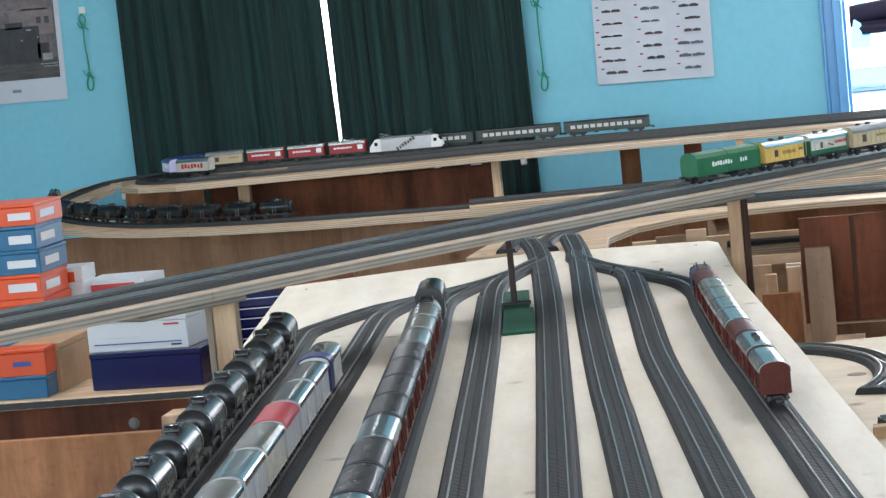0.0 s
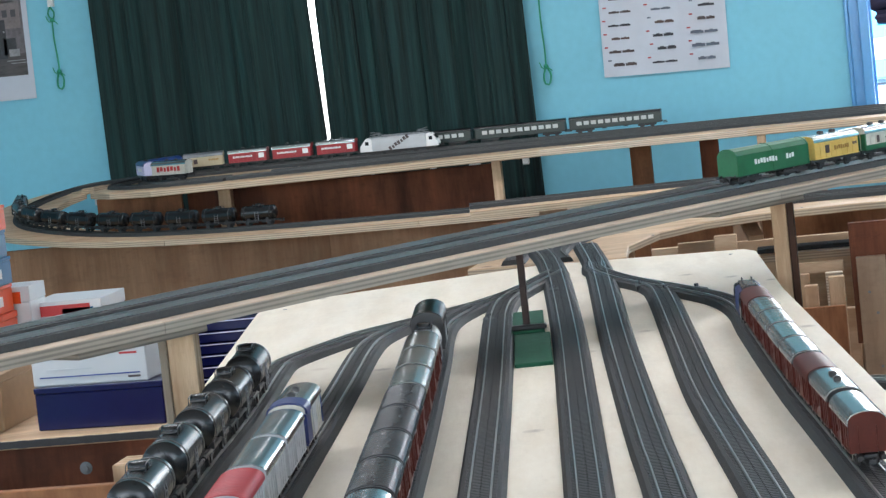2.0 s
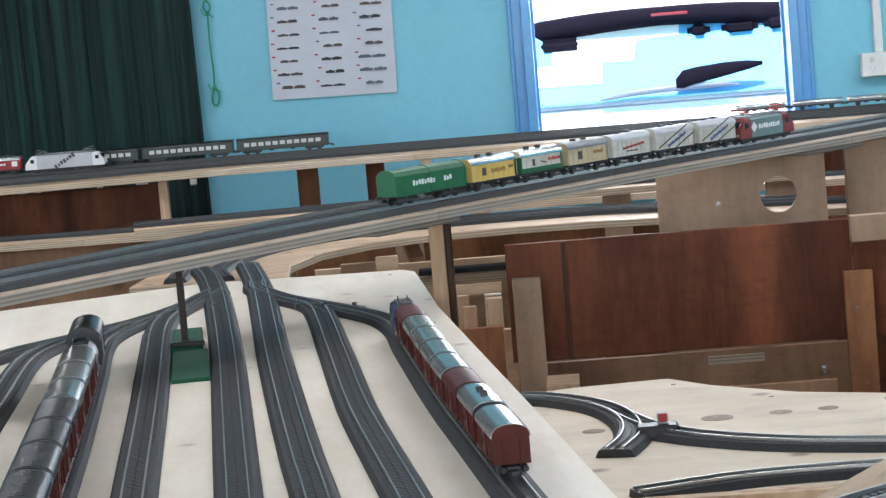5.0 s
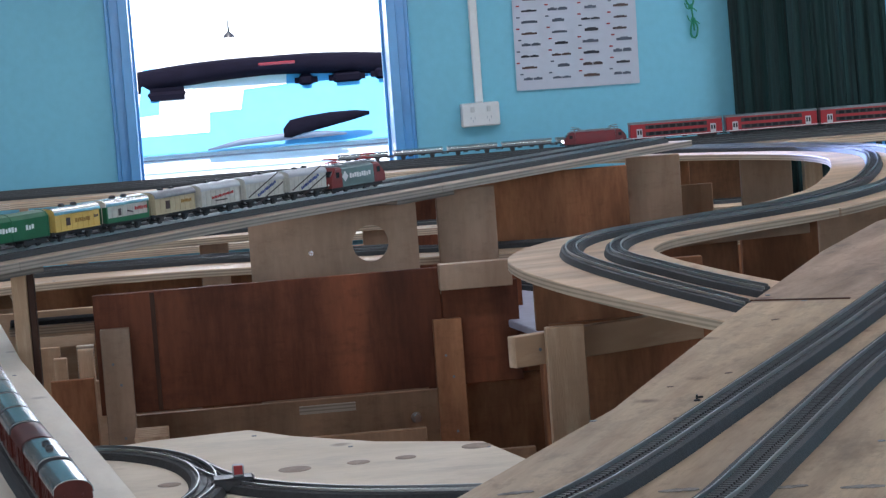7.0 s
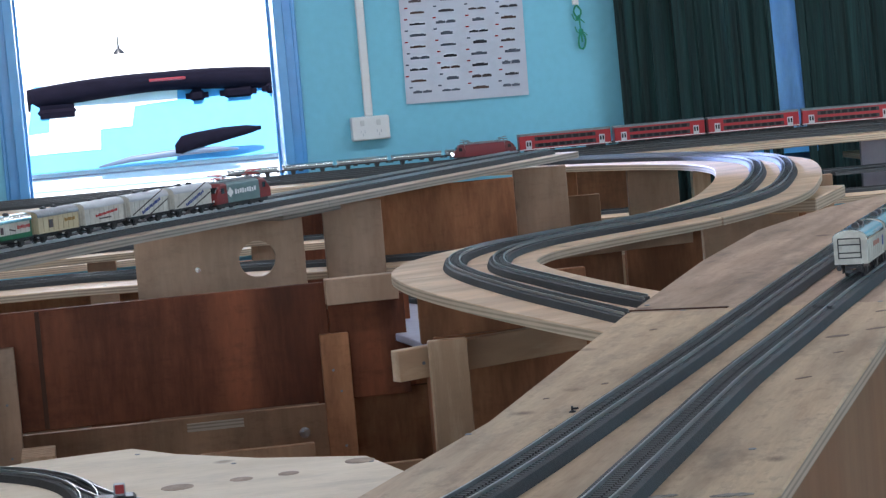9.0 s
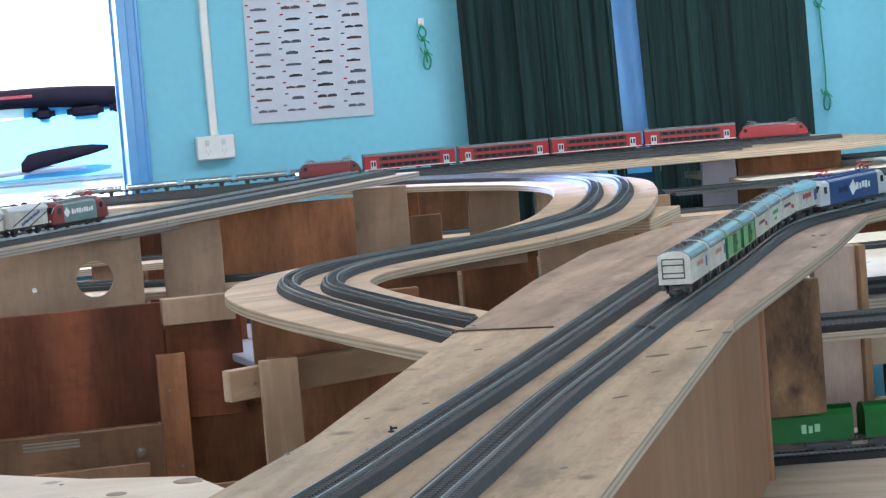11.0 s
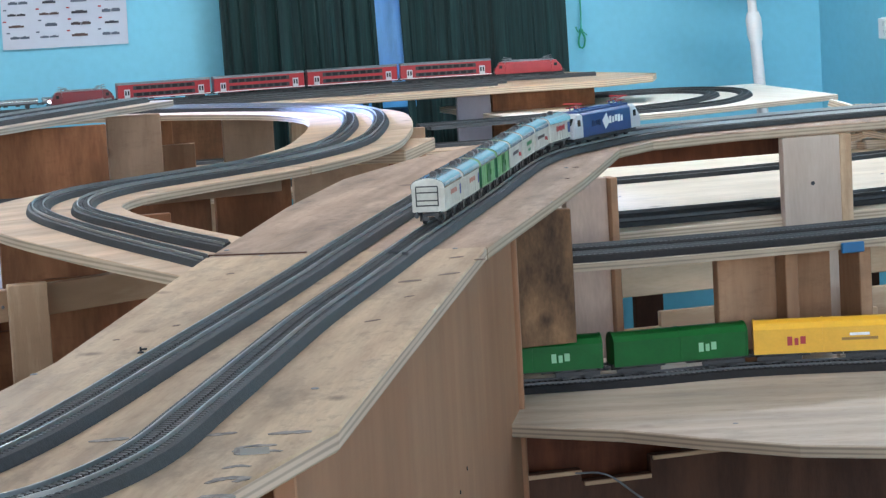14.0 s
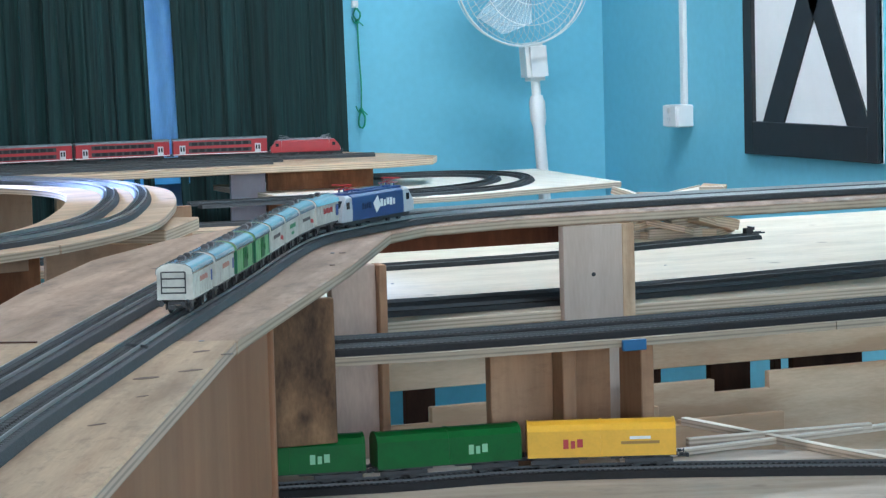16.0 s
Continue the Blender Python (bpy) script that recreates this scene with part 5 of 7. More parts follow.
part("slot", block("slot", 0.088, 0.003, 0.013, birch, 0.0005, (0.055, -0.009, 0.805)), low_rail, "pale strip in the hand slot")
part("bolt", lathe("bolt", [(0.009, 0), (0.009, -0.002), (0.005, -0.0022), (0.005, -0.008)], chrome, 12, "y"), low_rail, "steel bolt", pose(0.192, -0.0075, 0.785))
thing("block", "short timber block on end", "block", pose(-0.075, 3.93, 0), block("block", 0.05, 0.10, 0.818, timber, 0.001))
board("brown plywood panel behind the battens", 0.40, 0.60, 0.60, 0.835, 4.10, ply_upright)
board("pale plywood rail across the frame", 0.16, 0.33, 0.60, 0.800, 3.86, pine_upright, 0.012)
board("pale plywood rail across the frame", 0.335, 0.47, 0.60, 0.785, 3.70, pine_upright, 0.012)
board("dark red-brown end panel", 0.442, 0.530, 0.60, 0.99, 4.20, red_ply)

# crossbeam and uprights under the S-curve
beam = thing("crossbeam", "pale pine crossbeam below the curve board", "beam", pose(0.495, 3.15, 0.986, 0, 0, 26.6))
part("rail", block("rail", 0.28, 0.016, 0.037, pine_side, 0.001), beam)
for sx in (-0.105, -0.085, 0.11):
    part("screw", lathe("screw", [(0.0022, 0), (0.0020, -0.001), (0.0008, -0.0013)], dull_grey, 10, "y"), beam, m=pose(sx, -0.008, 0.018 + 0.008 * (sx > -0.1)))
board("pale plywood upright beside the crossbeam", 0.408, 0.454, 0.60, 1.033, 3.07, timber, 0.014)
board("brown plywood panel below the curve board", 0.454, 0.680, 0.60, 1.000, 3.36, ply_upright)
board("dark plywood panel below the curve board", 0.445, 0.670, 0.985, 1.066, 3.42, ply_upright, 0.012)
board(SUP, 1.030, 1.195, 0.60, 1.066, 4.22, tan_board)
board(SUP, 0.845, 0.965, 0.60, 1.066, 3.97, ply_upright)
board(SUP, 0.690, 0.81, 0.60, 1.066, 3.84, ply_upright)
board(SUP, 1.150, 1.258, 0.60, 1.066, 5.32, tan_board)
board(SUP, 1.035, 1.078, 0.60, 1.066, 5.50, ply_upright)
board("pale plywood stretcher below the curve", 0.965, 1.115, 0.60, 1.010, 5.45, pine_upright)
board("dark brown block below the curve", 0.880, 0.950, 0.60, 1.026, 5.22, red_ply)
board(SUP, 1.380, 1.415, 0.60, 1.043, 4.93, ply_upright)
board(SUP, 1.440, 1.500, 0.60, 1.037, 5.02, tan_board)
thing("batten", "flat pale batten under the curve board", "batten", pose(0.80, 3.80, 1.046, 0, 0, 14), block("batten", 0.22, 0.05, 0.020, tan_board, 0.001))
thing("packing", "layered plywood packing under the curve's end", "packing", pose(1.19, 4.33, 1.040, 0, 0, 62), block("packing", 0.26, 0.19, 0.022, pine_ply, 0.002))

# panels under the near ramp
side = thing("side_panel", "tall plywood side panel under the near ramp", "panel", pose(0.616, 2.152, 0, 0, 0, 65.6), group="layout supports")
part("sheet", block("sheet", 1.36, 0.015, 1.0735, side_ply, 0.001, (0.165, 0, 0)), side)
part("edge_cleat", block("edge_cleat", 0.012, 0.022, 1.078, side_ply, 0.002, (0.852, -0.002, 0)), side)
for sx, sz in ((0.33, 0.89), (0.27, 0.88)):
    part("screw", lathe("screw", [(0.0022, 0), (0.002, 0.001), (0.0008, 0.0012)], black_plastic, 8, "y"), side, m=pose(sx, -0.0085, sz))
board("dark weather-stained plywood panel", 0.947, 1.073, 0.910, 1.0725, 2.996, wood("stained_ply", (0.33, 0.18, 0.088), (0.055, 0.027, 0.014), grain=(3, 3, 1.3), scale=11, streak=0.3, stain=0.7, flecks=0.8, dirt=0.2))
board("layered edge of a plywood upright", 1.2505, 1.261, 0.45, 1.072, 3.335, pine_upright, 0.03)
board("pale grey plywood upright", 1.190, 1.250, 0.45, 1.072, 3.34, mottled("grey_ply", (0.53, 0.385, 0.305), 0.85, 1.1, 10, 0.7, stretch=(4, 4, 1)), 0.018)
sup = thing("upright", "wide pale plywood upright with thick layered edge", "support", pose(1.724, 3.70, 0), group="layout supports")
part("face", block("face", 0.096, 0.016, 1.0725, wood("greyed_pine", (0.56, 0.45, 0.37), (0.42, 0.32, 0.25), grain=(5, 5, 0.9), scale=5, knots=False), 0.001), sup)
part("edge", block("edge", 0.020, 0.050, 1.0725, timber, 0.001, (0.0575, 0.016, 0)), sup)
part("bolt_hole", lathe("bolt_hole", [(0.0032, 0), (0.0032, -0.001)], black_plastic, 12, "y"), sup, m=pose(0.0, -0.0081, 1.000))

# lower boards to the side
board(SUP, 1.286, 1.366, 0.45, 0.990, 3.06, pine_upright, 0.016)
board("layered edge of a plywood upright", 1.3665, 1.384, 0.45, 0.990, 3.05, pine_upright, 0.05)
board(SUP, 1.386, 1.470, 0.45, 0.990, 3.12, pine_upright, 0.016)
board("layered edge of a plywood upright", 1.471, 1.488, 0.45, 0.990, 3.06, pine_upright, 0.06)
thing("blue_clip", "small blue plastic clip on the narrow board", "clip", pose(1.434, 2.972, 0.989), block("blue_clip", 0.030, 0.006, 0.013, principled("blue_clip", (0.01, 0.10, 0.24), 0.4), 0.001))
fascia = thing("fascia", "plywood fascia under the wide pale board", "panel", pose(2.35, 3.735, 0.846), group="layout supports")
part("board", block("board", 2.30, 0.014, 0.086, pine_side, 0.001), fascia)
for x in (1.441, 1.875):
    part("slot", block("slot", 0.066, 0.004, 0.012, black_plastic, 0, (x - 2.35, -0.0075, 0.070)), fascia, "dark cut-out")


def stepped(label, x0, x1, y, base, heights, mat):
    """A board whose top edge is cut in steps: heights as (until x, z)."""
    out, x = [(x0, base)], x0
    for until, z in heights:
        out += [(x, z), (until, z)]
        x = until
    out.append((x1, base))
    bm = bmesh.new()
    a = [bm.verts.new((px, -0.007, pz)) for px, pz in out]
    b = [bm.verts.new((px, 0.007, pz)) for px, pz in out]
    bm.faces.new(a)
    bm.faces.new(b[::-1])
    for k in range(len(out)):
        j = (k + 1) % len(out)
        bm.faces.new((a[k], b[k], b[j], a[j]))
    bmesh.ops.recalc_face_normals(bm, faces=bm.faces)
    bmesh.ops.bevel(bm, geom=list(bm.edges), offset=0.001, segments=1, affect="EDGES")
    return thing("stepped_board", label, "panel", pose(0, y, 0), fixed(bm, "stepped_board", mat), "stepped boards")


ST = "plywood board with its top edge cut in steps"
stepped(ST, 1.30, 1.545, 3.62, 0.0, [(1.432, 0.815), (1.545, 0.837)], pine_side)
stepped(ST, 1.745, 2.405, 3.62, 0.0, [(1.879, 0.842), (1.970, 0.822), (2.405, 0.847)], pine_side)
stepped(ST, 1.70, 1.95, 3.54, 0.0, [(1.747, 0.824), (1.782, 0.794), (1.95, 0.80)], pine_side)
for a, b, top in (((1.6266, 3.2247), (1.745, 2.56), 0.860), ((1.43, 3.015), (1.95, 3.073), 0.858), ((1.55, 3.0675), (1.80, 3.054), 0.862)):
    d = Vector((b[0] - a[0], b[1] - a[1], 0))
    thing("slat", "thin pale plywood slat set on edge", "slat", pose((a[0] + b[0]) / 2, (a[1] + b[1]) / 2, LOWC + 0.0005, 0, 0, math.degrees(math.atan2(d.y, d.x))), block("slat", d.length, 0.010, top - LOWC, birch, 0.001), "crossed slats")
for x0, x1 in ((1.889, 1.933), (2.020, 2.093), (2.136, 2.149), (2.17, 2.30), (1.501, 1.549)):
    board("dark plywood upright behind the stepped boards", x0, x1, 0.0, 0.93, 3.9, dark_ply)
board("dark brown carcass panel below the curve board", 0.95, 1.9, 0.30, 0.78, 3.10, red_ply, 0.012)
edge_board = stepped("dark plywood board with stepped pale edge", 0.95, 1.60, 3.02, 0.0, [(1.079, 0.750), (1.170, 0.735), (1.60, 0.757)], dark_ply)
for ex0, ex1, ez in ((0.952, 1.078, 0.750), (1.081, 1.169, 0.735), (1.172, 1.598, 0.757)):
    lip = block("edge_strip", ex1 - ex0, 0.004, 0.005, pine_side, 0.0005)
    lip.transform(Matrix.Translation(((ex0 + ex1) / 2, -0.0095, ez - 0.006)))
    part("edge_strip", lip, edge_board, "pale cut edge")
wire = thing("cable", "thin grey and red wire drooping below the board", "cable", pose(0, 0, 0))
part("wire", tube("wire", [(1.068, 3.005, 0.747), (1.10, 2.98, 0.746), (1.150, 2.98, 0.708), (1.223, 2.98, 0.671), (1.297, 2.98, 0.650)], 0.0013, dull_grey), wire)
part("wire_tail", tube("wire_tail", [(1.297, 2.98, 0.650), (1.358, 2.98, 0.633), (1.50, 2.98, 0.620)], 0.0020, ink_red), wire, "red wire")

# tracks, buffer stops and offcuts on the wide pale board
WIDE = 0.950
track([(1.25, 4.43, WIDE), (1.75, 4.425, WIDE), (2.0, 4.44, WIDE), (2.22, 4.50, WIDE), (2.47, 4.55, WIDE)], "grey model siding on the wide pale board", near=False)
track([(1.25, 3.90, WIDE), (1.5, 3.875, WIDE), (1.9, 3.88, WIDE), (2.40, 3.95, WIDE), (3.2, 4.02, WIDE)], "grey model track on the wide pale board", near=False)
track([(1.25, 3.80, WIDE), (1.5, 3.77, WIDE), (1.9, 3.78, WIDE), (2.40, 3.85, WIDE), (3.2, 3.92, WIDE)], "grey model track on the wide pale board", near=False)
for bx, by, bz in ((2.46, 4.55, WIDE), (2.47, 4.02, WIDE), (2.46, 7.0, BACK), (2.52, 7.08, BACK), (2.40, 7.06, BACK)):
    stop = thing("buffer_stop", "black model buffer stop at the track's end", "buffer stop", pose(bx, by, bz + 0.009, 0, 0, -4), group="buffer stops")
    part("beam", join("beam", [(0, 0, 0.012, 0.004, 0.026, 0.006)], black_plastic), stop)
    part("frame", join("frame", [(-0.006, s * 0.008, 0.006, 0.014, 0.002, 0.012) for s in (-1, 1)] + [(0.010, s * 0.008, 0.003, 0.03, 0.002, 0.003) for s in (-1, 1)], black_plastic), stop)
rnd = random.Random(11)
for k in range(30):
    layer = k // 6
    thing("offcut", "loose pale plywood offcut in a jumbled heap", "offcut", pose(2.265 + 0.036 * (k % 6) + 0.006 * layer + rnd.uniform(-0.015, 0.015), 4.70 + rnd.uniform(-0.05, 0.05), WIDE + 0.001 + layer * 0.0175, rnd.uniform(-12, 12) * (layer > 0), rnd.uniform(-16, 16) * (layer > 0), rnd.uniform(-80, 80)),
          block("offcut", rnd.uniform(0.06, 0.13), rnd.uniform(0.03, 0.06), rnd.choice((0.012, 0.015, 0.018)), rnd.choice((pine_ply, birch, aged_ply)), 0.001), "timber offcuts")

# posts and panels under the back shelf
for x, y, w, mat in ((-1.123, 6.77, 0.024, timber), (-0.421, 6.77, 0.022, timber), (-0.785, 7.22, 0.058, ply_upright), (-0.577, 7.02, 0.05, red_ply), (0.20, 6.85, 0.05, timber), (1.7, 6.9, 0.05, timber)):
    board("slim post under the back shelf", x - w / 2, x + w / 2, 0.45, BACK - 0.018, y, mat, 0.03, "post")
thing("batten", "flat pale batten packed under the shelf's edge", "batten", pose(-0.98, 6.76, BACK - 0.017, 0, 0, 1.5), block("batten", 1.05, 0.05, 0.016, birch, 0.001))
board("red-brown panel behind the tank train", -2.245, -2.004, 0.45, 0.985, 6.80, ply_upright)
board("red-brown panel behind the tank train", -2.01, -1.15, 0.45, 0.975, 6.88, red_ply)
board("pale post before the red-brown panel", -1.89, -1.855, 0.60, 0.990, 6.77, timber, 0.03, "post")
board("brown plywood panel under the lower board", -2.66, -1.985, 0.45, 0.880, 6.62, pine_upright)
board("brown plywood panel under the lower board", -1.995, -1.49, 0.45, 0.880, 6.47, pine_upright)
board("brown plywood panel under the lower board", -1.50, -0.9, 0.45, 0.879, 6.36, pine_upright)
for x0, x1, y, mat in ((2.127, 2.224, 6.80, mottled("grey_violet_board", (0.36, 0.34, 0.40), 0.9, 1.1, 8, 0.6)), (2.236, 2.54, 6.82, ply_upright), (0.55, 0.95, 6.85, red_ply), (1.2, 1.55, 6.85, ply_upright)):
    board("plywood panel under the back shelf", x0, x1, 0.45, BACK - 0.018, y, mat)
for x in (-0.3, 0.5, 1.3, 2.1):
    board("slim post under the lower track board", x, x + 0.05, 0.45, 0.879, 6.35, timber, 0.03, "post")

# clutter between the yard and the panel
board("pale plywood rail behind the yard", -0.500, -0.402, 0.45, 0.910, 5.0, pine_side)
board("brown plywood upright behind the yard", -0.592, -0.543, 0.45, 0.957, 4.62, pine_side)
board("brown plywood upright behind the yard", -0.40, -0.36, 0.45, 0.957, 4.62, pine_side)
board("brown plywood upright behind the yard", 0.02, 0.09, 0.45, 0.957, 4.66, ply_upright)
board("brown plywood rail beside the yard", -0.246, -0.160, 0.45, 0.813, 4.60, pine_side)
board("pale timber upright beside the yard", -0.205, -0.178, 0.45, 0.876, 4.55, timber, 0.02)
board("pale timber upright beside the yard", -0.245, -0.222, 0.45, 0.870, 4.50, timber, 0.02)
board("long brown plywood rail behind the yard", -0.60, 0.40, 0.45, 0.88, 5.22, pine_side)
for fx in (-0.82, -0.42, 0.02, 0.36):
    board("plywood upright behind the long ramp", fx, fx + 0.06, 0.45, 0.973, 5.40, tan_board)
board("brown plywood panel behind the long ramp", -0.95, 0.48, 0.45, 0.93, 5.56, ply_upright)
for fx in (-0.6, 0.30):
    board("plywood upright behind the long ramp", fx, fx + 0.05, 0.45, 0.960, 4.98, ply_upright)
board(SUP, 0.0, 0.4, 0.45, 0.860, 5.06, ply_upright)
spare_line = deck([(-0.35, 5.02), (-0.05, 5.02), (0.1, 5.05), (0.6, 5.15)], 0.10, 0.875, "lower plywood shelf behind the panel", pine_ply, 0.014)[1]
track([tuple(p) for p in spare_line[::4]], "grey model track on the lower shelf", near=False)

board("short pale plywood board behind the yard", -0.283, -0.244, 0.450, 0.864, 4.72, timber, 0.012)
board("short pale plywood board behind the yard", -0.216, -0.185, 0.450, 0.861, 4.74, birch, 0.012)
board("red-brown plywood block beside the yard", -0.250, -0.177, 0.450, 0.837, 4.46, ply_upright, 0.012)
board("pale plywood edge board behind the yard", -0.288, -0.183, 0.856, 0.877, 4.78, pine_side, 0.012)
thing("slat", "pale plywood slat leaning behind the yard", "slat", look((-0.372, 5.04, 0.955), (-0.322, 4.80, 0.885)), block("slat", 0.03, 0.010, 0.20, timber, 0.001, (0, 0, -0.14)), "crossed slats")
board("brown plywood skirt under the ramp board", 1.46, 1.80, 1.028, 1.066, 3.93, red_ply, 0.012, "skirt", category="panel")

# ---- shelf of boxes beside the yard ----
shelf_top = 0.886
shelf = thing("shelf", "pale plywood shelf with ragged black tape on its edge", "shelf")
part("board", slab("board", [(-1.75, 3.42), (-1.02, 3.42), (-1.04, 3.98), (-1.75, 3.98)], shelf_top - 0.014, shelf_top, pine_ply), shelf)
part("edge_tape", join("edge_tape", [(-1.74 + 0.012 * k, 3.4188, shelf_top - 0.0072, 0.0122, 0.0016, 0.010 + 0.0006 * math.sin(k * 2.3)) for k in range(60)], black_plastic, 0), shelf, "ragged black tape")
carcass = board("dark brown carcass panel under the shelf", -1.75, -1.03, 0.45, shelf_top - 0.015, 3.47, red_ply)
part("bolt", lathe("bolt", [(0.009, 0), (0.009, -0.0015), (0.004, -0.002), (0.004, -0.005)], dull_grey, 12, "y"), carcass, "grey bolt head", pose(0.19, -0.0078, 0.832))
board("knotty plywood panel beside the yard", -1.50, -0.955, 0.45, 0.897, 2.98, ply_upright)
board("pale timber block behind the plywood panel", -1.030, -1.003, 0.45, 0.902, 3.10, timber, 0.06)
board("plywood back panel behind the boxes", -1.75, -0.95, 0.45, 0.99, 4.05, ply_upright)
orange = mottled("orange_card", (0.58, 0.062, 0.008), 0.92, 1.06, 9, 0.35)
teal = mottled("teal_card", (0.005, 0.095, 0.20), 0.92, 1.06, 9, 0.35)
navy = mottled("navy_card", (0.004, 0.006, 0.055), 0.9, 1.1, 9, 0.22)
white_card = mottled("white_card", (0.53, 0.545, 0.56), 0.97, 1.02, 9, 0.35)


def carton(label, x, y, z, sx, sy, sz, mat, turn=0, bars=(), group="model boxes"):
    """A card box with a separate lid flap line and bars on its front, printed or as painted highlights."""
    c = thing("box", label, "box", pose(x, y, z, 0, 0, turn), group=group)
    part("tray", block("tray", sx, sy, sz * 0.86, mat, 0.0015), c)
    part("lid", block("lid", sx + 0.0016, sy + 0.0016, sz * 0.14, mat, 0.001, (0, 0, sz * 0.86)), c)
    for bx, bz, w, h, ink in bars:
        part("print", join("print", [(bx, -sy / 2 - 0.0006, bz, w, 0.0006, h)], ink, 0), c)
    return c


carton("long navy blue card box on the shelf", -1.166, 3.525, shelf_top, 0.190, 0.12, 0.060, navy, -5)
carton("white card box with a blue line and red print", -1.180, 3.535, shelf_top + 0.060, 0.172, 0.11, 0.054, white_card, -5, [(0.0, 0.012, 0.15, 0.0018, ink_blue), (0.060, 0.040, 0.026, 0.003, ink_red), (0.066, 0.007, 0.018, 0.003, ink_dark), (-0.03, 0.022, 0.07, 0.002, light_grey)])
# the pale violet bar paints the highlight along each box's edge
for k in range(6):
    carton("thin navy blue card box with a painted edge highlight", -1.035 + 0.006 * (k % 3), 3.80 + 0.004 * k, shelf_top + 0.0165 * k, 0.22, 0.10, 0.016, navy, 4, [(0, 0.0145, 0.20, 0.0016, purple_car)])
carton("teal card box under an orange one", -1.382, 3.465, shelf_top, 0.105, 0.05, 0.037, teal)
carton("orange card box with a dark blue print", -1.380, 3.465, shelf_top + 0.037, 0.105, 0.05, 0.044, orange, 0, [(0.012, 0.02, 0.03, 0.008, ink_blue)])
carton("plain wooden box behind the card boxes", -1.366, 3.592, shelf_top, 0.085, 0.19, 0.080, mottled("box_wood", (0.42, 0.27, 0.15), 0.85, 1.1, 9, 0.6))
STACK = [("teal card box at the foot of a stack", 0.070, teal, []), ("orange card box in a stack", 0.068, orange, []), ("orange card box in a stack", 0.042, orange, [(0.05, 0.02, 0.05, 0.014, white_card), (-0.02, 0.022, 0.03, 0.008, ink_blue)]), ("teal card box with a white label", 0.041, teal, [(0.05, 0.018, 0.05, 0.013, white_card)]), ("teal card box with a white label", 0.041, teal, [(0.055, 0.018, 0.04, 0.014, white_card), (0.01, 0.02, 0.014, 0.014, ink_red)]), ("orange card box on top of the stack", 0.037, orange, [(0.055, 0.016, 0.04, 0.012, white_card)])]
level = shelf_top
for k, (label, high, mat, bars) in enumerate(STACK):
    one = carton(label, -1.480 + 0.003 * (k % 2), 3.72, level, 0.165, 0.14, high, mat, 0, bars)
    part("side_label", join("side_label", [(0.0831, -0.01, high * 0.45, 0.0008, 0.07, high * 0.34)], white_card, 0), one)
    level += high
carton("tall white card box with red print", -1.40, 3.835, shelf_top, 0.05, 0.07, 0.172, white_card, 0, [(-0.004, 0.155, 0.03, 0.018, orange)])
carton("white card box with a red and blue label", -1.335, 3.90, shelf_top, 0.115, 0.12, 0.140, white_card, 0, [(0.0, 0.126, 0.08, 0.016, ink_red), (0.02, 0.124, 0.05, 0.008, teal)])

# the bluish light falling on this pale board is put into its colour
sheet_deck("small pale board with a track below the curve, bluish skylight in its colour", [(0.47, 4.10), (0.4933, 3.94), (0.53, 3.66), (0.68, 3.66), (0.70, 4.7), (0.50, 4.7)], 0.930, mottled("skylit_board_tint", (0.42, 0.42, 0.50), 0.8, 1.1, 8, 0.5), 0.012)
track([(0.47, 4.62, 0.930), (0.56, 4.45, 0.930), (0.64, 4.25, 0.930), (0.67, 4.0, 0.930)], "grey model track on the small white board", near=False)
board("brown plywood rail under the curve board", 0.50, 0.60, 0.60, 0.917, 3.80, ply_upright, 0.04)

# ---- little board with the turnout ----
LOWB = 0.949
track([(x, y, LOWB) for x, y in [(-0.17, 2.945), (-0.102, 2.935), (-0.049, 2.883), (-0.013, 2.811), (0.004, 2.724), (0.002, 2.64), (-0.015, 2.57)]], "tight curved model track leading to a turnout")
track([(x, y, LOWB) for x, y in [(-0.010, 2.805), (0.010, 2.73), (0.036, 2.665), (0.085, 2.605), (0.164, 2.548), (0.293, 2.497), (0.40, 2.46)]], "model track swinging away from a turnout")
track([(x, y, LOWB) for x, y in [(0.00, 2.36), (0.12, 2.40), (0.30, 2.40), (0.42, 2.38)]], "model track at the edge of the little board")
lever = thing("turnout_lantern", "small turnout motor with red and white lantern", "turnout lantern", pose(0.030, 2.660, LOWB) @ Matrix.Scale(1.45, 4))
part("housing", block("housing", 0.030, 0.020, 0.010, black_plastic, 0.002), lever)
part("lantern", block("lantern", 0.008, 0.008, 0.008, light_grey, 0.001, (0.004, 0, 0.010)), lever)
part("red_face", block("red_face", 0.006, 0.001, 0.006, ink_red, 0, (0.004, -0.0056, 0.012)), lever)
hole_dark = mottled("knot_brown", (0.34, 0.25, 0.18), 0.6, 1.3, 60, 0.7)
for x, y, r in ((0.095, 2.751, 0.017), (0.1614, 2.758, 0.012), (0.211, 2.762, 0.011), (0.289, 2.793, 0.016), (-0.034, 2.726, 0.012)):
    thing("plug", "round brown timber plug set in the little board", "plug", pose(x, y, LOWB), lathe("plug", [(r, -0.002), (r, 0.0004), (r * 0.9, 0.0006)], hole_dark, 20), "timber plugs")
board(SUP, 0.02, 0.30, 0.45, 0.936, 2.55, ply_upright)
thing("batten", "pale batten at the front of the little board", "batten", pose(0.10, 2.30, LOWB - 0.001), block("batten", 0.22, 0.02, 0.014, timber, 0.001))

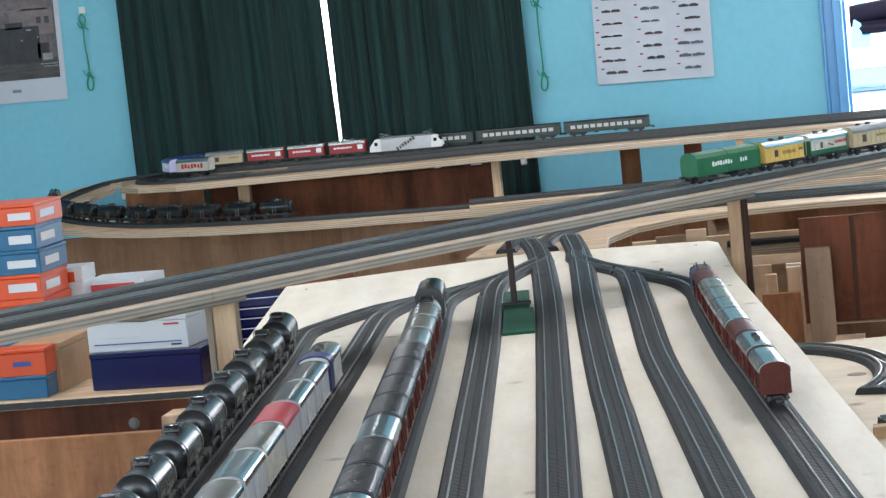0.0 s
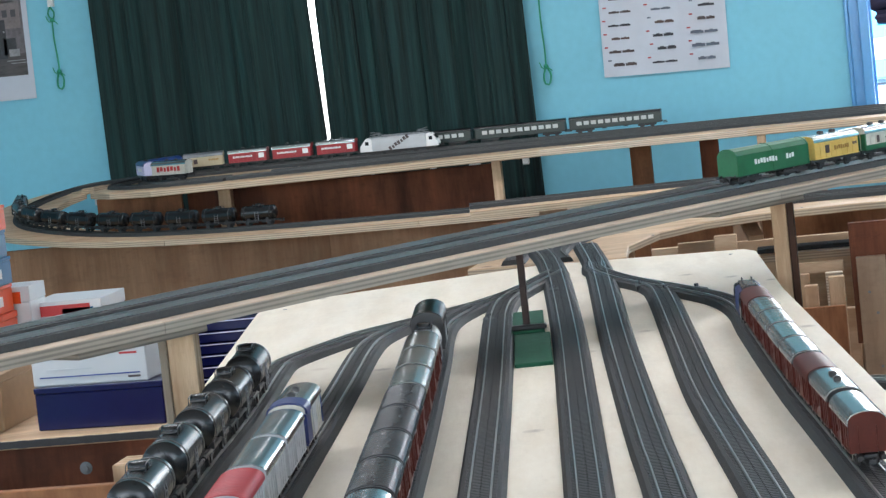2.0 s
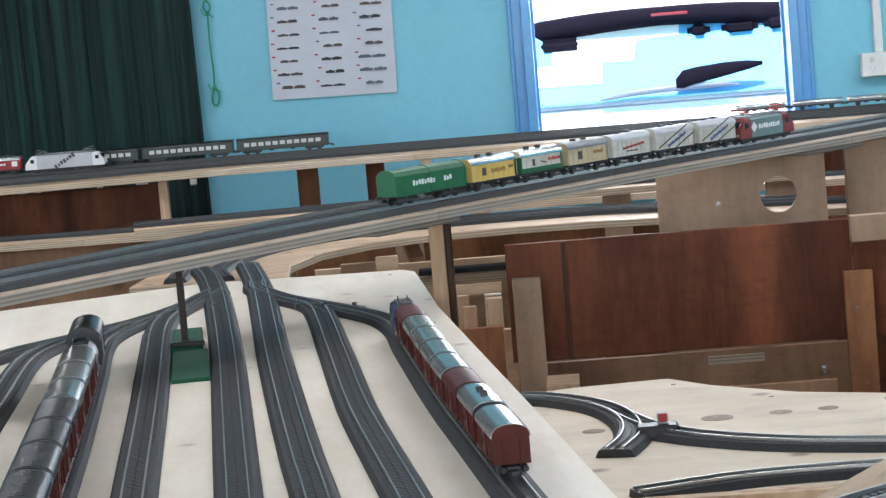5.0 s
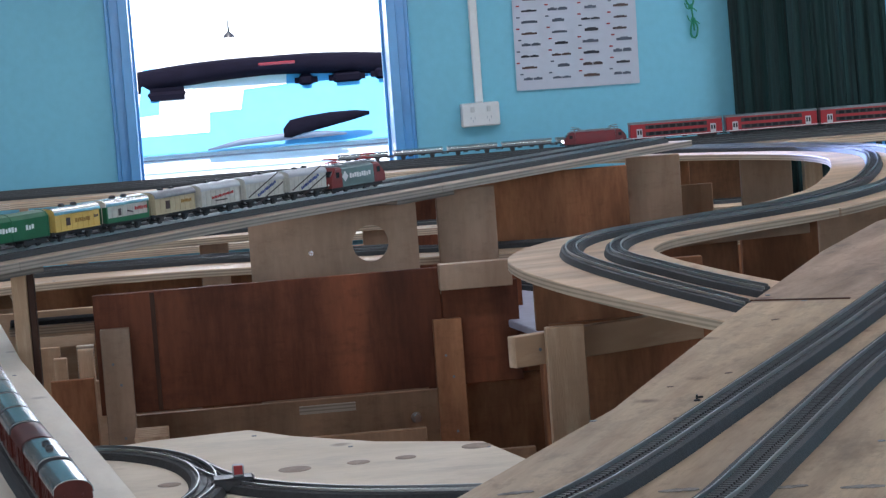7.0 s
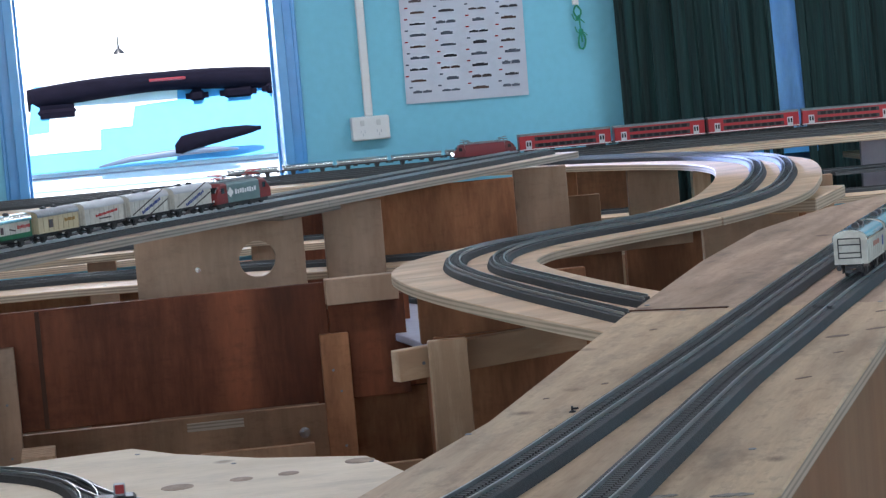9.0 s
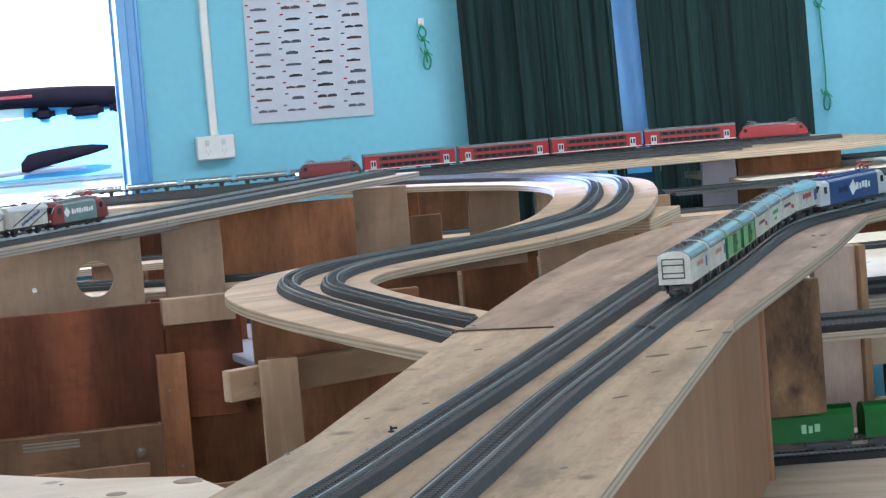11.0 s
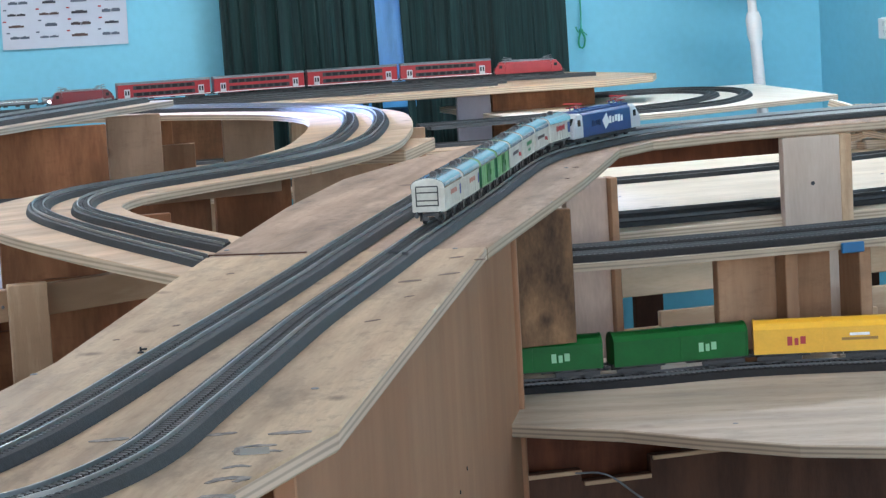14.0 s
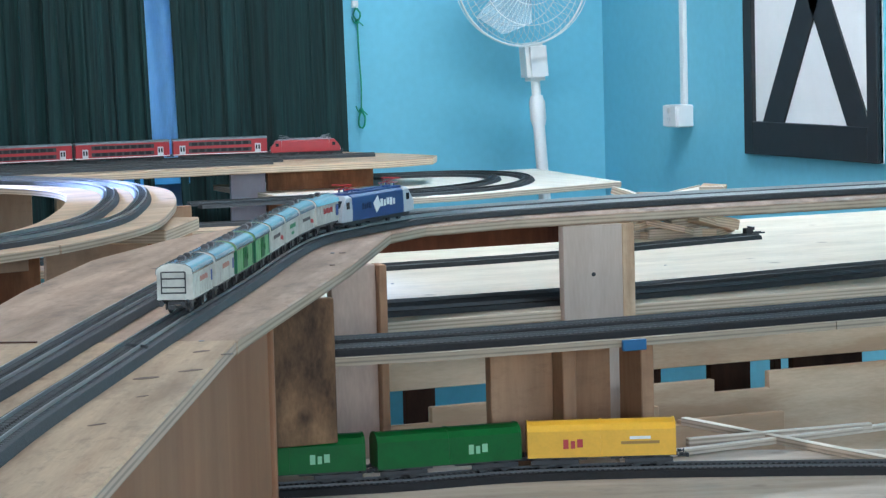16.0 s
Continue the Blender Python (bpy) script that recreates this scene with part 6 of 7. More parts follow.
# ---- worn details of the near ramp ----
worn_ink = mottled("worn_grey_ink", (0.17, 0.15, 0.13), 0.6, 2.2, 120, 0.7, fine=3)
thing("joint_strip", "dark ragged gap where two ramp boards meet", "seam", pose(0.618, 2.679, R2 + 0.0003, 0, 0, -29), block("joint_strip", 0.104, 0.0045, 0.0014, dark_ply, 0))
peg = thing("peg", "small black peg standing in the ramp board beside the track", "peg", pose(0.391, 2.102, R2) @ Matrix.Scale(0.7, 4))
part("stem", lathe("stem", [(0.0042, 0), (0.0036, 0.0016), (0.0014, 0.0022), (0.0012, 0.0065), (0.0018, 0.007)], black_plastic, 10), peg)
part("arm", block("arm", 0.0085, 0.0022, 0.0022, black_plastic, 0.0004, (0.003, 0, 0.0030)), peg)
thing("clip", "small black clip on the track's edge", "clip", pose(0.717, 2.506, R2 + 0.0005, 0, 18, 28), block("clip", 0.0035, 0.026, 0.011, black_plastic, 0.0006))
knot_dark = mottled("dark_knot_wood", (0.13, 0.085, 0.06), 0.6, 1.6, 160, 0.7)
for x, y, r, sx, turn in ((0.690, 2.369, 0.0062, 2.0, 8), (0.735, 2.393, 0.0045, 2.8, 15), (0.779, 2.509, 0.0042, 2.2, 20), (0.793, 2.478, 0.0038, 1.6, 0), (1.212, 3.346, 0.0045, 1.5, 75), (1.147, 3.201, 0.0034, 1.4, 60), (0.593, 2.150, 0.0026, 3.4, 22), (0.445, 2.232, 0.0028, 1.6, 40), (0.386, 2.185, 0.0022, 1.4, 10), (0.560, 2.545, 0.0030, 1.8, 30), (0.66, 2.27, 0.0022, 3.0, 25), (0.36, 2.03, 0.0020, 2.0, 60)):
    thing("knot", "dark knot in the ramp's plywood", "knot", pose(x, y, R2 - 0.0003, 0, 0, turn) @ Matrix.Diagonal((sx, 1, 1, 1)), lathe("knot", [(r, 0), (r * 0.95, 0.0006)], knot_dark, 16), "plywood knots")


def ink_mark(points, width):
    """A smudged pen stroke, a thin film of ink with ragged ends."""
    line = spline([(x, y, R2 + 0.0003) for x, y in points], 0.004)
    V, F, n = [], [], len(line)
    for i, p in enumerate(line):
        r = across(line, i)
        w = width * (0.35 + 0.65 * min(1, 4 * i / n, 4 * (n - 1 - i) / n + 0.2)) * (1 + 0.25 * math.sin(i * 2.7))
        V += [p - r * w / 2, p + r * w / 2, p + r * w / 2 + Vector((0, 0, 0.0003)), p - r * w / 2 + Vector((0, 0, 0.0003))]
    for i in range(n - 1):
        for k in range(4):
            F.append((4 * i + k, 4 * i + 4 + k, 4 * i + 4 + (k + 1) % 4, 4 * i + (k + 1) % 4))
    F += [(0, 1, 2, 3), (4 * n - 1, 4 * n - 2, 4 * n - 3, 4 * n - 4)]
    bm = bmesh.new()
    me = make("ink_mark", V, F, worn_ink)
    bm.from_mesh(me)
    bpy.data.meshes.remove(me)
    thing("ink_mark", "smudged dark grey ink stroke on the ramp's plywood", "ink mark", None, fixed(bm, "ink_mark", worn_ink), "ink marks")


for stroke, width in (([(0.293, 1.753), (0.305, 1.752), (0.319, 1.750)], 0.007), ([(0.361, 1.731), (0.372, 1.729), (0.385, 1.729)], 0.006), ([(0.401, 1.711), (0.414, 1.709), (0.429, 1.704)], 0.007),
                      ([(0.375, 1.679), (0.386, 1.678), (0.399, 1.673)], 0.005), ([(0.375, 1.679), (0.373, 1.667), (0.370, 1.655)], 0.006), ([(0.388, 1.660), (0.396, 1.652)], 0.004), ([(0.352, 1.620), (0.362, 1.623), (0.368, 1.617)], 0.004),
                      ([(0.334, 1.583), (0.346, 1.591), (0.358, 1.586), (0.349, 1.577)], 0.006), ([(0.315, 1.531), (0.327, 1.547), (0.339, 1.540), (0.326, 1.528)], 0.006), ([(0.240, 1.510), (0.262, 1.501), (0.288, 1.493)], 0.006), ([(0.178, 1.700), (0.197, 1.700)], 0.006), ([(0.194, 1.792), (0.218, 1.794)], 0.006)):
    ink_mark(stroke, width * 1.35)
thing("tape_patch", "shiny scrap of clear tape on the ramp board", "tape", pose(0.381, 1.661, R2 + 0.0004, 0, 0, -12), block("tape_patch", 0.018, 0.020, 0.0004, principled("clear_tape", (0.50, 0.46, 0.40), 0.10), 0))

# turnout motors in the throat of the yard
for x, y, turn in ((-0.432, 3.66, 12), (-0.390, 3.585, 20), (-0.560, 3.70, 8), (-0.610, 3.43, 15), (-0.655, 3.30, 25), (-0.345, 3.57, 30)):
    mot = thing("turnout_motor", "small black turnout motor beside the track", "turnout motor", pose(x, y, YARD, 0, 0, turn), group="turnout motors")
    part("housing", block("housing", 0.016, 0.034, 0.009, black_plastic, 0.002), mot)
    part("lamp_post", block("lamp_post", 0.005, 0.005, 0.005, black_plastic, 0.0006, (0.0, 0.006, 0.009)), mot)
    part("lamp_face", block("lamp_face", 0.003, 0.001, 0.003, dull_grey, 0, (0.0, 0.0028, 0.010)), mot)

# ---- trains ----
cache = {}


def once(key, build):
    if key not in cache:
        cache[key] = build()
    return cache[key]


def wheelset():
    def build():
        bm = bmesh.new()
        for y, r, w in ((-0.0083, 0.0055, 0.0026), (0.0083, 0.0055, 0.0026), (-0.0070, 0.0063, 0.0008), (0.0070, 0.0063, 0.0008), (0, 0.0012, 0.018)):
            bmesh.ops.create_cone(bm, cap_ends=True, segments=14, radius1=r, radius2=r, depth=w, matrix=Matrix.Translation((0, y, 0.0055)) @ Matrix.Rotation(radians(90), 4, "X"))
        return fixed(bm, "wheelset", black_plastic)
    return once("wheelset", build)


def buffer_mesh():
    return once("buffer", lambda: lathe("buffer", [(0.0016, 0), (0.0016, 0.004), (0.0008, 0.0042), (0.0008, 0.006), (0.0026, 0.0062), (0.0024, 0.0072)], black_plastic, 10, "x"))


def coupler_mesh():
    return once("coupler", lambda: join("coupler", [(0.004, 0, 0, 0.010, 0.003, 0.002), (0.0095, 0, 0.001, 0.003, 0.007, 0.004)], black_plastic))


def running_gear(car, L, W, axles, frame_mat=None, bogie=False):
    """Frame, axle guards, wheels, buffers and couplers under a wagon."""
    def build():
        b = [(0, 0, 0.0115, L - 0.006, 0.012, 0.003), (0, -W * 0.36, 0.0125, L - 0.004, 0.0016, 0.004), (0, W * 0.36, 0.0125, L - 0.004, 0.0016, 0.004)]
        for a in axles:
            for s in (-1, 1):
                b.append((a, s * 0.0115, 0.0075, 0.010, 0.0014, 0.008))
                b.append((a, s * 0.0122, 0.0100, 0.018, 0.0010, 0.002))
        for x in (-0.25, 0.2):
            b.append((x * L * 0.5, 0.004, 0.0085, 0.012, 0.008, 0.004))
        if bogie:
            for c in (min(axles) / 2 + sorted(axles)[1] / 2, max(axles) / 2 + sorted(axles)[-2] / 2):
                for s in (-1, 1):
                    b.append((c, s * 0.0128, 0.0068, 0.050, 0.0022, 0.005))
        return join("underframe", b, frame_mat or black_plastic, 0.0003)
    part("underframe", once(("gear", L, W, tuple(axles), bogie), build), car)
    for a in axles:
        part("wheelset", wheelset(), car, m=pose(a, 0, 0))
    for s in (-1, 1):
        for t in (-1, 1):
            part("buffer", buffer_mesh(), car, m=pose(s * L / 2, t * 0.010, 0.0118, 0, 0, 0 if s > 0 else 180))
        part("coupler", coupler_mesh(), car, m=pose(s * L / 2, 0, 0.008, 0, 0, 0 if s > 0 else 180))


def arch(name, L, W, z0, rise, mat, ribs=0, n=12, lip=0.0012):
    """A barrel roof along x; ribs: raised bands across it."""
    V, F = [], []
    xs = [(-L / 2, 0), (L / 2, 0)]
    if ribs:
        xs = []
        for k in range(ribs):
            a = -L / 2 + L * (k + 0.25) / ribs
            xs += [(a - 0.0012, 0), (a, 0.0007), (a + 0.0012, 0.0007), (a + 0.0024, 0)]
        xs = [(-L / 2, 0)] + xs + [(L / 2, 0)]
    ring = []
    for k in range(n + 1):
        t = math.pi * k / n
        ring.append((-math.cos(t) * W / 2, math.sin(t) ** 0.8 * rise))
    m = len(ring) + 2
    for x, e in xs:
        for y, z in ring:
            g = 1 + e / (W / 2)
            V.append((x, y * g, z0 + lip + z + e))
        V.append((x, W / 2, z0))
        V.append((x, -W / 2, z0))
    for i in range(len(xs) - 1):
        for k in range(m):
            F.append((i * m + k, i * m + (k + 1) % m, (i + 1) * m + (k + 1) % m, (i + 1) * m + k))
    F.append(tuple(range(m)))
    F.append(tuple((len(xs) - 1) * m + k for k in range(m - 1, -1, -1)))
    me = make(name, V, F, mat)
    bm = bmesh.new()
    bm.from_mesh(me)
    bpy.data.meshes.remove(me)
    me = fixed(bm, name, mat)
    me.shade_smooth()
    me.set_sharp_from_angle(angle=radians(35))
    return me


def marks(car, W, rows, z_shift=0.0):
    """Printed panels on both flanks: rows of (x, z, sx, sz, ink, slant in degrees)."""
    for s in (-1, 1):
        for x, z, sx, sz, ink, slant in rows:
            def strokes():
                n = max(1, round(sx / (sz * 0.85))) if sz >= 0.004 and sx > 1.6 * sz else 1
                if n == 1:
                    return join("lettering", [(0, 0, 0, sx, 0.0004, sz)], ink, 0)
                w = sx / n
                return join("lettering", [((k + 0.5) * w - sx / 2, 0, (0, -0.08, 0.06)[k % 3] * sz, w * (0.74, 0.6, 0.8)[k % 3], 0.0004, sz * (1, 0.8, 0.86)[k % 3]) for k in range(n)], ink, 0)
            me = once(("mark", round(sx, 4), round(sz, 4), ink.name), strokes)
            part("lettering", me, car, m=pose(x * -s, s * (W / 2 + 0.0003), z, 0, slant * s, 0))


def box_wagon(label, body_mat, roof_mat, L=0.112, H=0.0235, W=0.032, rise=0.0095, rows=(), hatches=True, ribs=0, plank=True, end_mat=None, doors=None, category="model wagon", name="goods_wagon", sill=None, gable_shade=None):
    """A covered two-axle wagon: planked body, barrel roof, doors, gear below."""
    car = thing(name, label, category)
    car.location = (0, 0, -50)
    LB = L - 0.014

    def build():
        b = [(0, 0, 0.014 + H / 2, LB, W, H)]
        if plank:
            n = max(5, round(LB / 0.013))
            for k in range(n + 1):
                x = -LB / 2 + 0.0007 + (LB - 0.0014) * k / n
                for s in (-1, 1):
                    b.append((x, s * (W / 2 + 0.0002), 0.014 + H / 2, 0.0011, 0.0009, H - 0.001))
            for s in (-1, 1):
                b.append((0, s * (W / 2 + 0.0003), 0.0150, LB, 0.0011, 0.0014))
                for y in (-0.25, 0.25):
                    b.append((s * (LB / 2 + 0.0003), y * W, 0.014 + H / 2, 0.0012, 0.0013, H - 0.001))
        return join("body", b, body_mat, 0.0002)
    part("body", once(("body", L, H, W, body_mat.name, plank), build), car)
    part("roof", once(("roof", L, W, H, rise, roof_mat.name, ribs), lambda: arch("roof", LB + 0.003, W + 0.003, 0.014 + H, rise, roof_mat, ribs)), car)
    # black ends set proud of the roof paint the shadow gap between wagons
    gm = gable_shade or body_mat
    part("end_wall", once(("gable_shade", L, W, H, rise, gm.name), lambda: arch("end_wall", LB + (0.0070 if gable_shade else 0.0034), W + 0.0014, 0.014 + H, rise - 0.0010, gm)), car)
    if hatches:
        hm = once(("hatch", roof_mat.name), lambda: join("roof_hatch", [(0, 0, 0.0014, 0.007, 0.007, 0.0028), (0, 0, 0.0032, 0.005, 0.005, 0.001)], black_plastic))
        for x in (-0.12, 0.12):
            part("roof_hatch", hm, car, m=pose(x * L, 0, 0.014 + H + rise + 0.0008))
    if end_mat:
        em = once(("end", W, H, end_mat.name), lambda: join("end_band", [(0, 0, H / 2, 0.003, W + 0.0014, H)], end_mat))
        for s in (-1, 1):
            part("end_band", em, car, m=pose(s * (LB / 2 - 0.001), 0, 0.014))
    if doors:
        dm = once(("door", H, doors.name), lambda: join("door", [(0, 0, H / 2, 0.024, 0.0014, H - 0.003), (0.009, 0, H / 2, 0.0012, 0.003, 0.006), (-0.004, 0, H * 0.7, 0.001, 0.0024, H * 0.4)], doors))
        for s in (-1, 1):
            part("door", dm, car, m=pose(0, s * (W / 2 + 0.0006), 0.0145))
    if sill:
        sm = once(("sill", L, W, sill.name), lambda: join("sill_band", [(0, 0, 0, LB + 0.0006, W + 0.0022, 0.007)], sill))
        part("sill_band", sm, car, m=pose(0, 0, 0.0175))
    marks(car, W + 0.0020, rows)
    running_gear(car, L, W, (-L * 0.27, L * 0.27))
    return car


def hood_wagon(label, mat, L=0.162, H=0.0275, W=0.033, rows=()):
    """A long sliding-wall wagon with a low pitched hood."""
    car = thing("hood_wagon", label, "model wagon")
    car.location = (0, 0, -50)
    LB = L - 0.010
    prof = [(-W / 2, 0.012), (-W / 2, 0.012 + H), (-W * 0.36, 0.012 + H + 0.006), (-W * 0.12, 0.012 + H + 0.009), (W * 0.12, 0.012 + H + 0.009), (W * 0.36, 0.012 + H + 0.006), (W / 2, 0.012 + H), (W / 2, 0.012)]
    line = [Vector((x, 0, 0)) for x in (-LB / 2, -0.0010, -0.0009, 0.0009, 0.0010, LB / 2)]
    part("body", once(("hood", mat.name, L, H), lambda: sweep("body", line, prof, mat)), car)
    for x in (-LB / 2, 0, LB / 2):
        part("rib", once(("hoodrib", mat.name, H, W), lambda: sweep("rib", [Vector((-0.0012, 0, 0)), Vector((0.0012, 0, 0))], [(a * 1.03, (b - 0.012) * 1.02 + 0.012) for a, b in prof], mat)), car, m=pose(x, 0, 0))
    marks(car, W, rows)
    ax = L * 0.5 - 0.032
    running_gear(car, L, W, (-ax - 0.012, -ax + 0.012, ax - 0.012, ax + 0.012), bogie=True)
    return car


def tank_wagon(label, mat, L=0.112, R=0.018, ends=0.024):
    """A tank wagon: barrel with straps, dome, walkway, ladder rails, gear."""
    car = thing("tank_wagon", label, "model wagon")
    car.location = (0, 0, -50)
    T = L - ends
    zc = 0.0145 + R
    rings = [(R * 0.35, -T / 2 - 0.003), (R * 0.8, -T / 2 - 0.0018), (R, -T / 2 + 0.001), (R, T / 2 - 0.001), (R * 0.8, T / 2 + 0.0018), (R * 0.35, T / 2 + 0.003)]
    part("tank", once(("tank", mat.name, L, R, ends), lambda: lathe("tank", rings, mat, 24, "x")), car, m=pose(0, 0, zc))
    for x in (-0.40, 0.40):
        part("strap", once(("strap", R), lambda: lathe("strap", [(R + 0.0003, -0.0009), (R + 0.0005, -0.0005), (R + 0.0005, 0.0005), (R + 0.0003, 0.0009)], black_plastic, 24, "x")), car, m=pose(x * T, 0, zc))
    part("dome", once("dome", lambda: lathe("dome", [(0.0080, 0), (0.0080, 0.004), (0.0066, 0.0060), (0.002, 0.0068)], mat, 14)), car, m=pose(0, 0, zc + R - 0.0008))

    part("walkway", once(("walk", R), lambda: join("walkway", [(0, 0, R + 0.0010, 0.028, 0.012, 0.0007)], black_plastic, 0)), car, m=pose(0, 0, zc))
    for s in (-1, 1):
        hoop = [(-0.012, 0, R - 0.002), (-0.013, 0, R + 0.002), (-0.009, 0, R + 0.0042), (0, 0, R + 0.0046), (0.009, 0, R + 0.0042), (0.013, 0, R + 0.002), (0.012, 0, R - 0.002)]
        part("handrail", once(("hoop", R), lambda: tube("handrail", hoop, 0.0005, black_plastic, 5, 0.003)), car, m=pose(0, s * 0.0075, zc))
        part("ladder", once(("ladder", R), lambda: join("ladder", [(x, 0, 0, 0.0006, 0.0008, R * 1.3) for x in (-0.005, 0.005)] + [(0, 0, z * R, 0.010, 0.0006, 0.0006) for z in (-0.5, -0.2, 0.1, 0.4)], dull_grey, 0)), car, m=pose(0, s * R, zc - R * 0.45))
    for x in (-0.3, 0.3):
        part("saddle", once(("saddle", R), lambda: join("saddle", [(0, 0, 0, 0.008, R * 1.5, 0.006)], black_plastic)), car, m=pose(x * T, 0, 0.0165))
    running_gear(car, L, 0.030, (-L * 0.27, L * 0.27))
    return car


def loco(label, side, nose, roof, L=0.218, H=0.033, W=0.034, rows=(), lower=None, arms=True, steep=0.014, cab=None):
    """An electric locomotive: sloped cabs, windscreens, roof gear, two pantographs, two bogies."""
    car = thing("locomotive", label, "model locomotive")
    car.location = (0, 0, -50)
    h = L / 2 - 0.004
    z0, z1 = 0.009, 0.009 + H

    def shell(mat, x0, x1, slope0, slope1):
        bm = bmesh.new()
        pts = []
        for x, s, sg in ((x0, slope0, -1), (x1, slope1, 1)):
            pts.append([(x, -W / 2, z0), (x, W / 2, z0), (x, W / 2, z0 + H * 0.42), (x - sg * s, W * 0.47, z1 - 0.003), (x - sg * (s + 0.002), W * 0.36, z1), (x - sg * (s + 0.002), -W * 0.36, z1), (x - sg * s, -W * 0.47, z1 - 0.003), (x, -W / 2, z0 + H * 0.42)])
        A = [bm.verts.new(p) for p in pts[0]]
        B = [bm.verts.new(p) for p in pts[1]]
        bm.faces.new(A[::-1])
        bm.faces.new(B)
        for k in range(8):
            bm.faces.new((A[k], A[(k + 1) % 8], B[(k + 1) % 8], B[k]))
        bmesh.ops.recalc_face_normals(bm, faces=bm.faces)
        bmesh.ops.bevel(bm, geom=list(bm.edges), offset=0.0008, segments=1, affect="EDGES")
        return fixed(bm, "body", mat)
    part("body", shell(side, -h + 0.030, h - 0.030, 0, 0), car)
    for s in (-1, 1):
        me = once(("cab", nose.name, L, H, steep), lambda: shell(nose, -0.0155, 0.0155, 0, steep))
        cabp = part("cab", me, car, m=pose(s * (h - 0.0145), 0, 0, 0, 0, 0 if s > 0 else 180))
        part("windscreen", once(("screen", L, H, steep), lambda: join("windscreen", [(0, 0, 0, 0.0008, W * 0.74, H * 0.36)], pane_mat)), cabp, m=pose(0.0158 - steep * 0.5, 0, z0 + H * 0.69, 0, -math.degrees(math.atan2(steep, H * 0.50)), 0))
        for t in (-1, 1):
            part("headlight", once("headlight", lambda: lathe("headlight", [(0.0016, 0), (0.0016, 0.0008), (0.0010, 0.0011)], lamp_mat, 10, "x")), cabp, m=pose(0.0154, t * W * 0.32, z0 + 0.006))
            part("side_window", once("sidewin", lambda: join("side_window", [(0, 0, 0, 0.009, 0.0008, 0.009)], pane_mat)), cabp, m=pose(-0.003, t * (W / 2 - 0.0003), z0 + H * 0.62))
    part("roof", once(("locoroof", roof.name, L), lambda: join("roof", [(0, 0, z1 + 0.0012, L * 0.74, W * 0.62, 0.0032), (0, 0, z1 + 0.0035, L * 0.30, W * 0.36, 0.0024), (-L * 0.2, 0.006, z1 + 0.0035, 0.014, 0.006, 0.003), (L * 0.2, -0.006, z1 + 0.0035, 0.014, 0.006, 0.003)] + [(x * L, y, z1 + 0.005, 0.0016, 0.0016, 0.005) for x in (-0.31, -0.25, 0.25, 0.31) for y in (-0.006, 0.006)], roof)), car)
    if arms:
        def panto():
            bm = bmesh.new()

            def rod(a, b, r=0.0006):
                a, b = Vector(a), Vector(b)
                d = b - a
                bmesh.ops.create_cone(bm, cap_ends=True, segments=5, radius1=r, radius2=r, depth=d.length, matrix=Matrix.Translation((a + b) / 2) @ d.to_track_quat("Z", "Y").to_matrix().to_4x4())
            for t in (-1, 1):
                rod((-0.014, 0.007 * t, 0.001), (0.014, 0.007 * t, 0.001), 0.0008)
                rod((0.012, 0.006 * t, 0.001), (-0.012, 0.003 * t, 0.004))
                rod((-0.012, 0.003 * t, 0.004), (0.010, 0.009 * t, 0.007))
            rod((0.010, -0.013, 0.007), (0.010, 0.013, 0.007), 0.0009)
            rod((0.006, -0.013, 0.007), (0.006, 0.013, 0.007), 0.0009)
            return fixed(bm, "pantograph", ink_red if arms == "red" else dull_grey)
        for s in (-1, 1):
            part("pantograph", once(("panto", arms), panto), car, m=pose(s * L * 0.29, 0, z1 + 0.006, 0, 0, 0 if s > 0 else 180))
    part("skirt", once(("skirt", L, W), lambda: join("skirt", [(0, 0, z0 - 0.001, L * 0.9, W * 0.8, 0.006), (0, 0, z0 - 0.003, L * 0.2, W * 0.8, 0.006)], lower or black_plastic)), car)
    marks(car, W + 0.0004, rows)
    ax = L * 0.27
    running_gear(car, L - 0.006, W, (-ax - 0.016, -ax + 0.016, ax - 0.016, ax + 0.016), bogie=True)
    return car


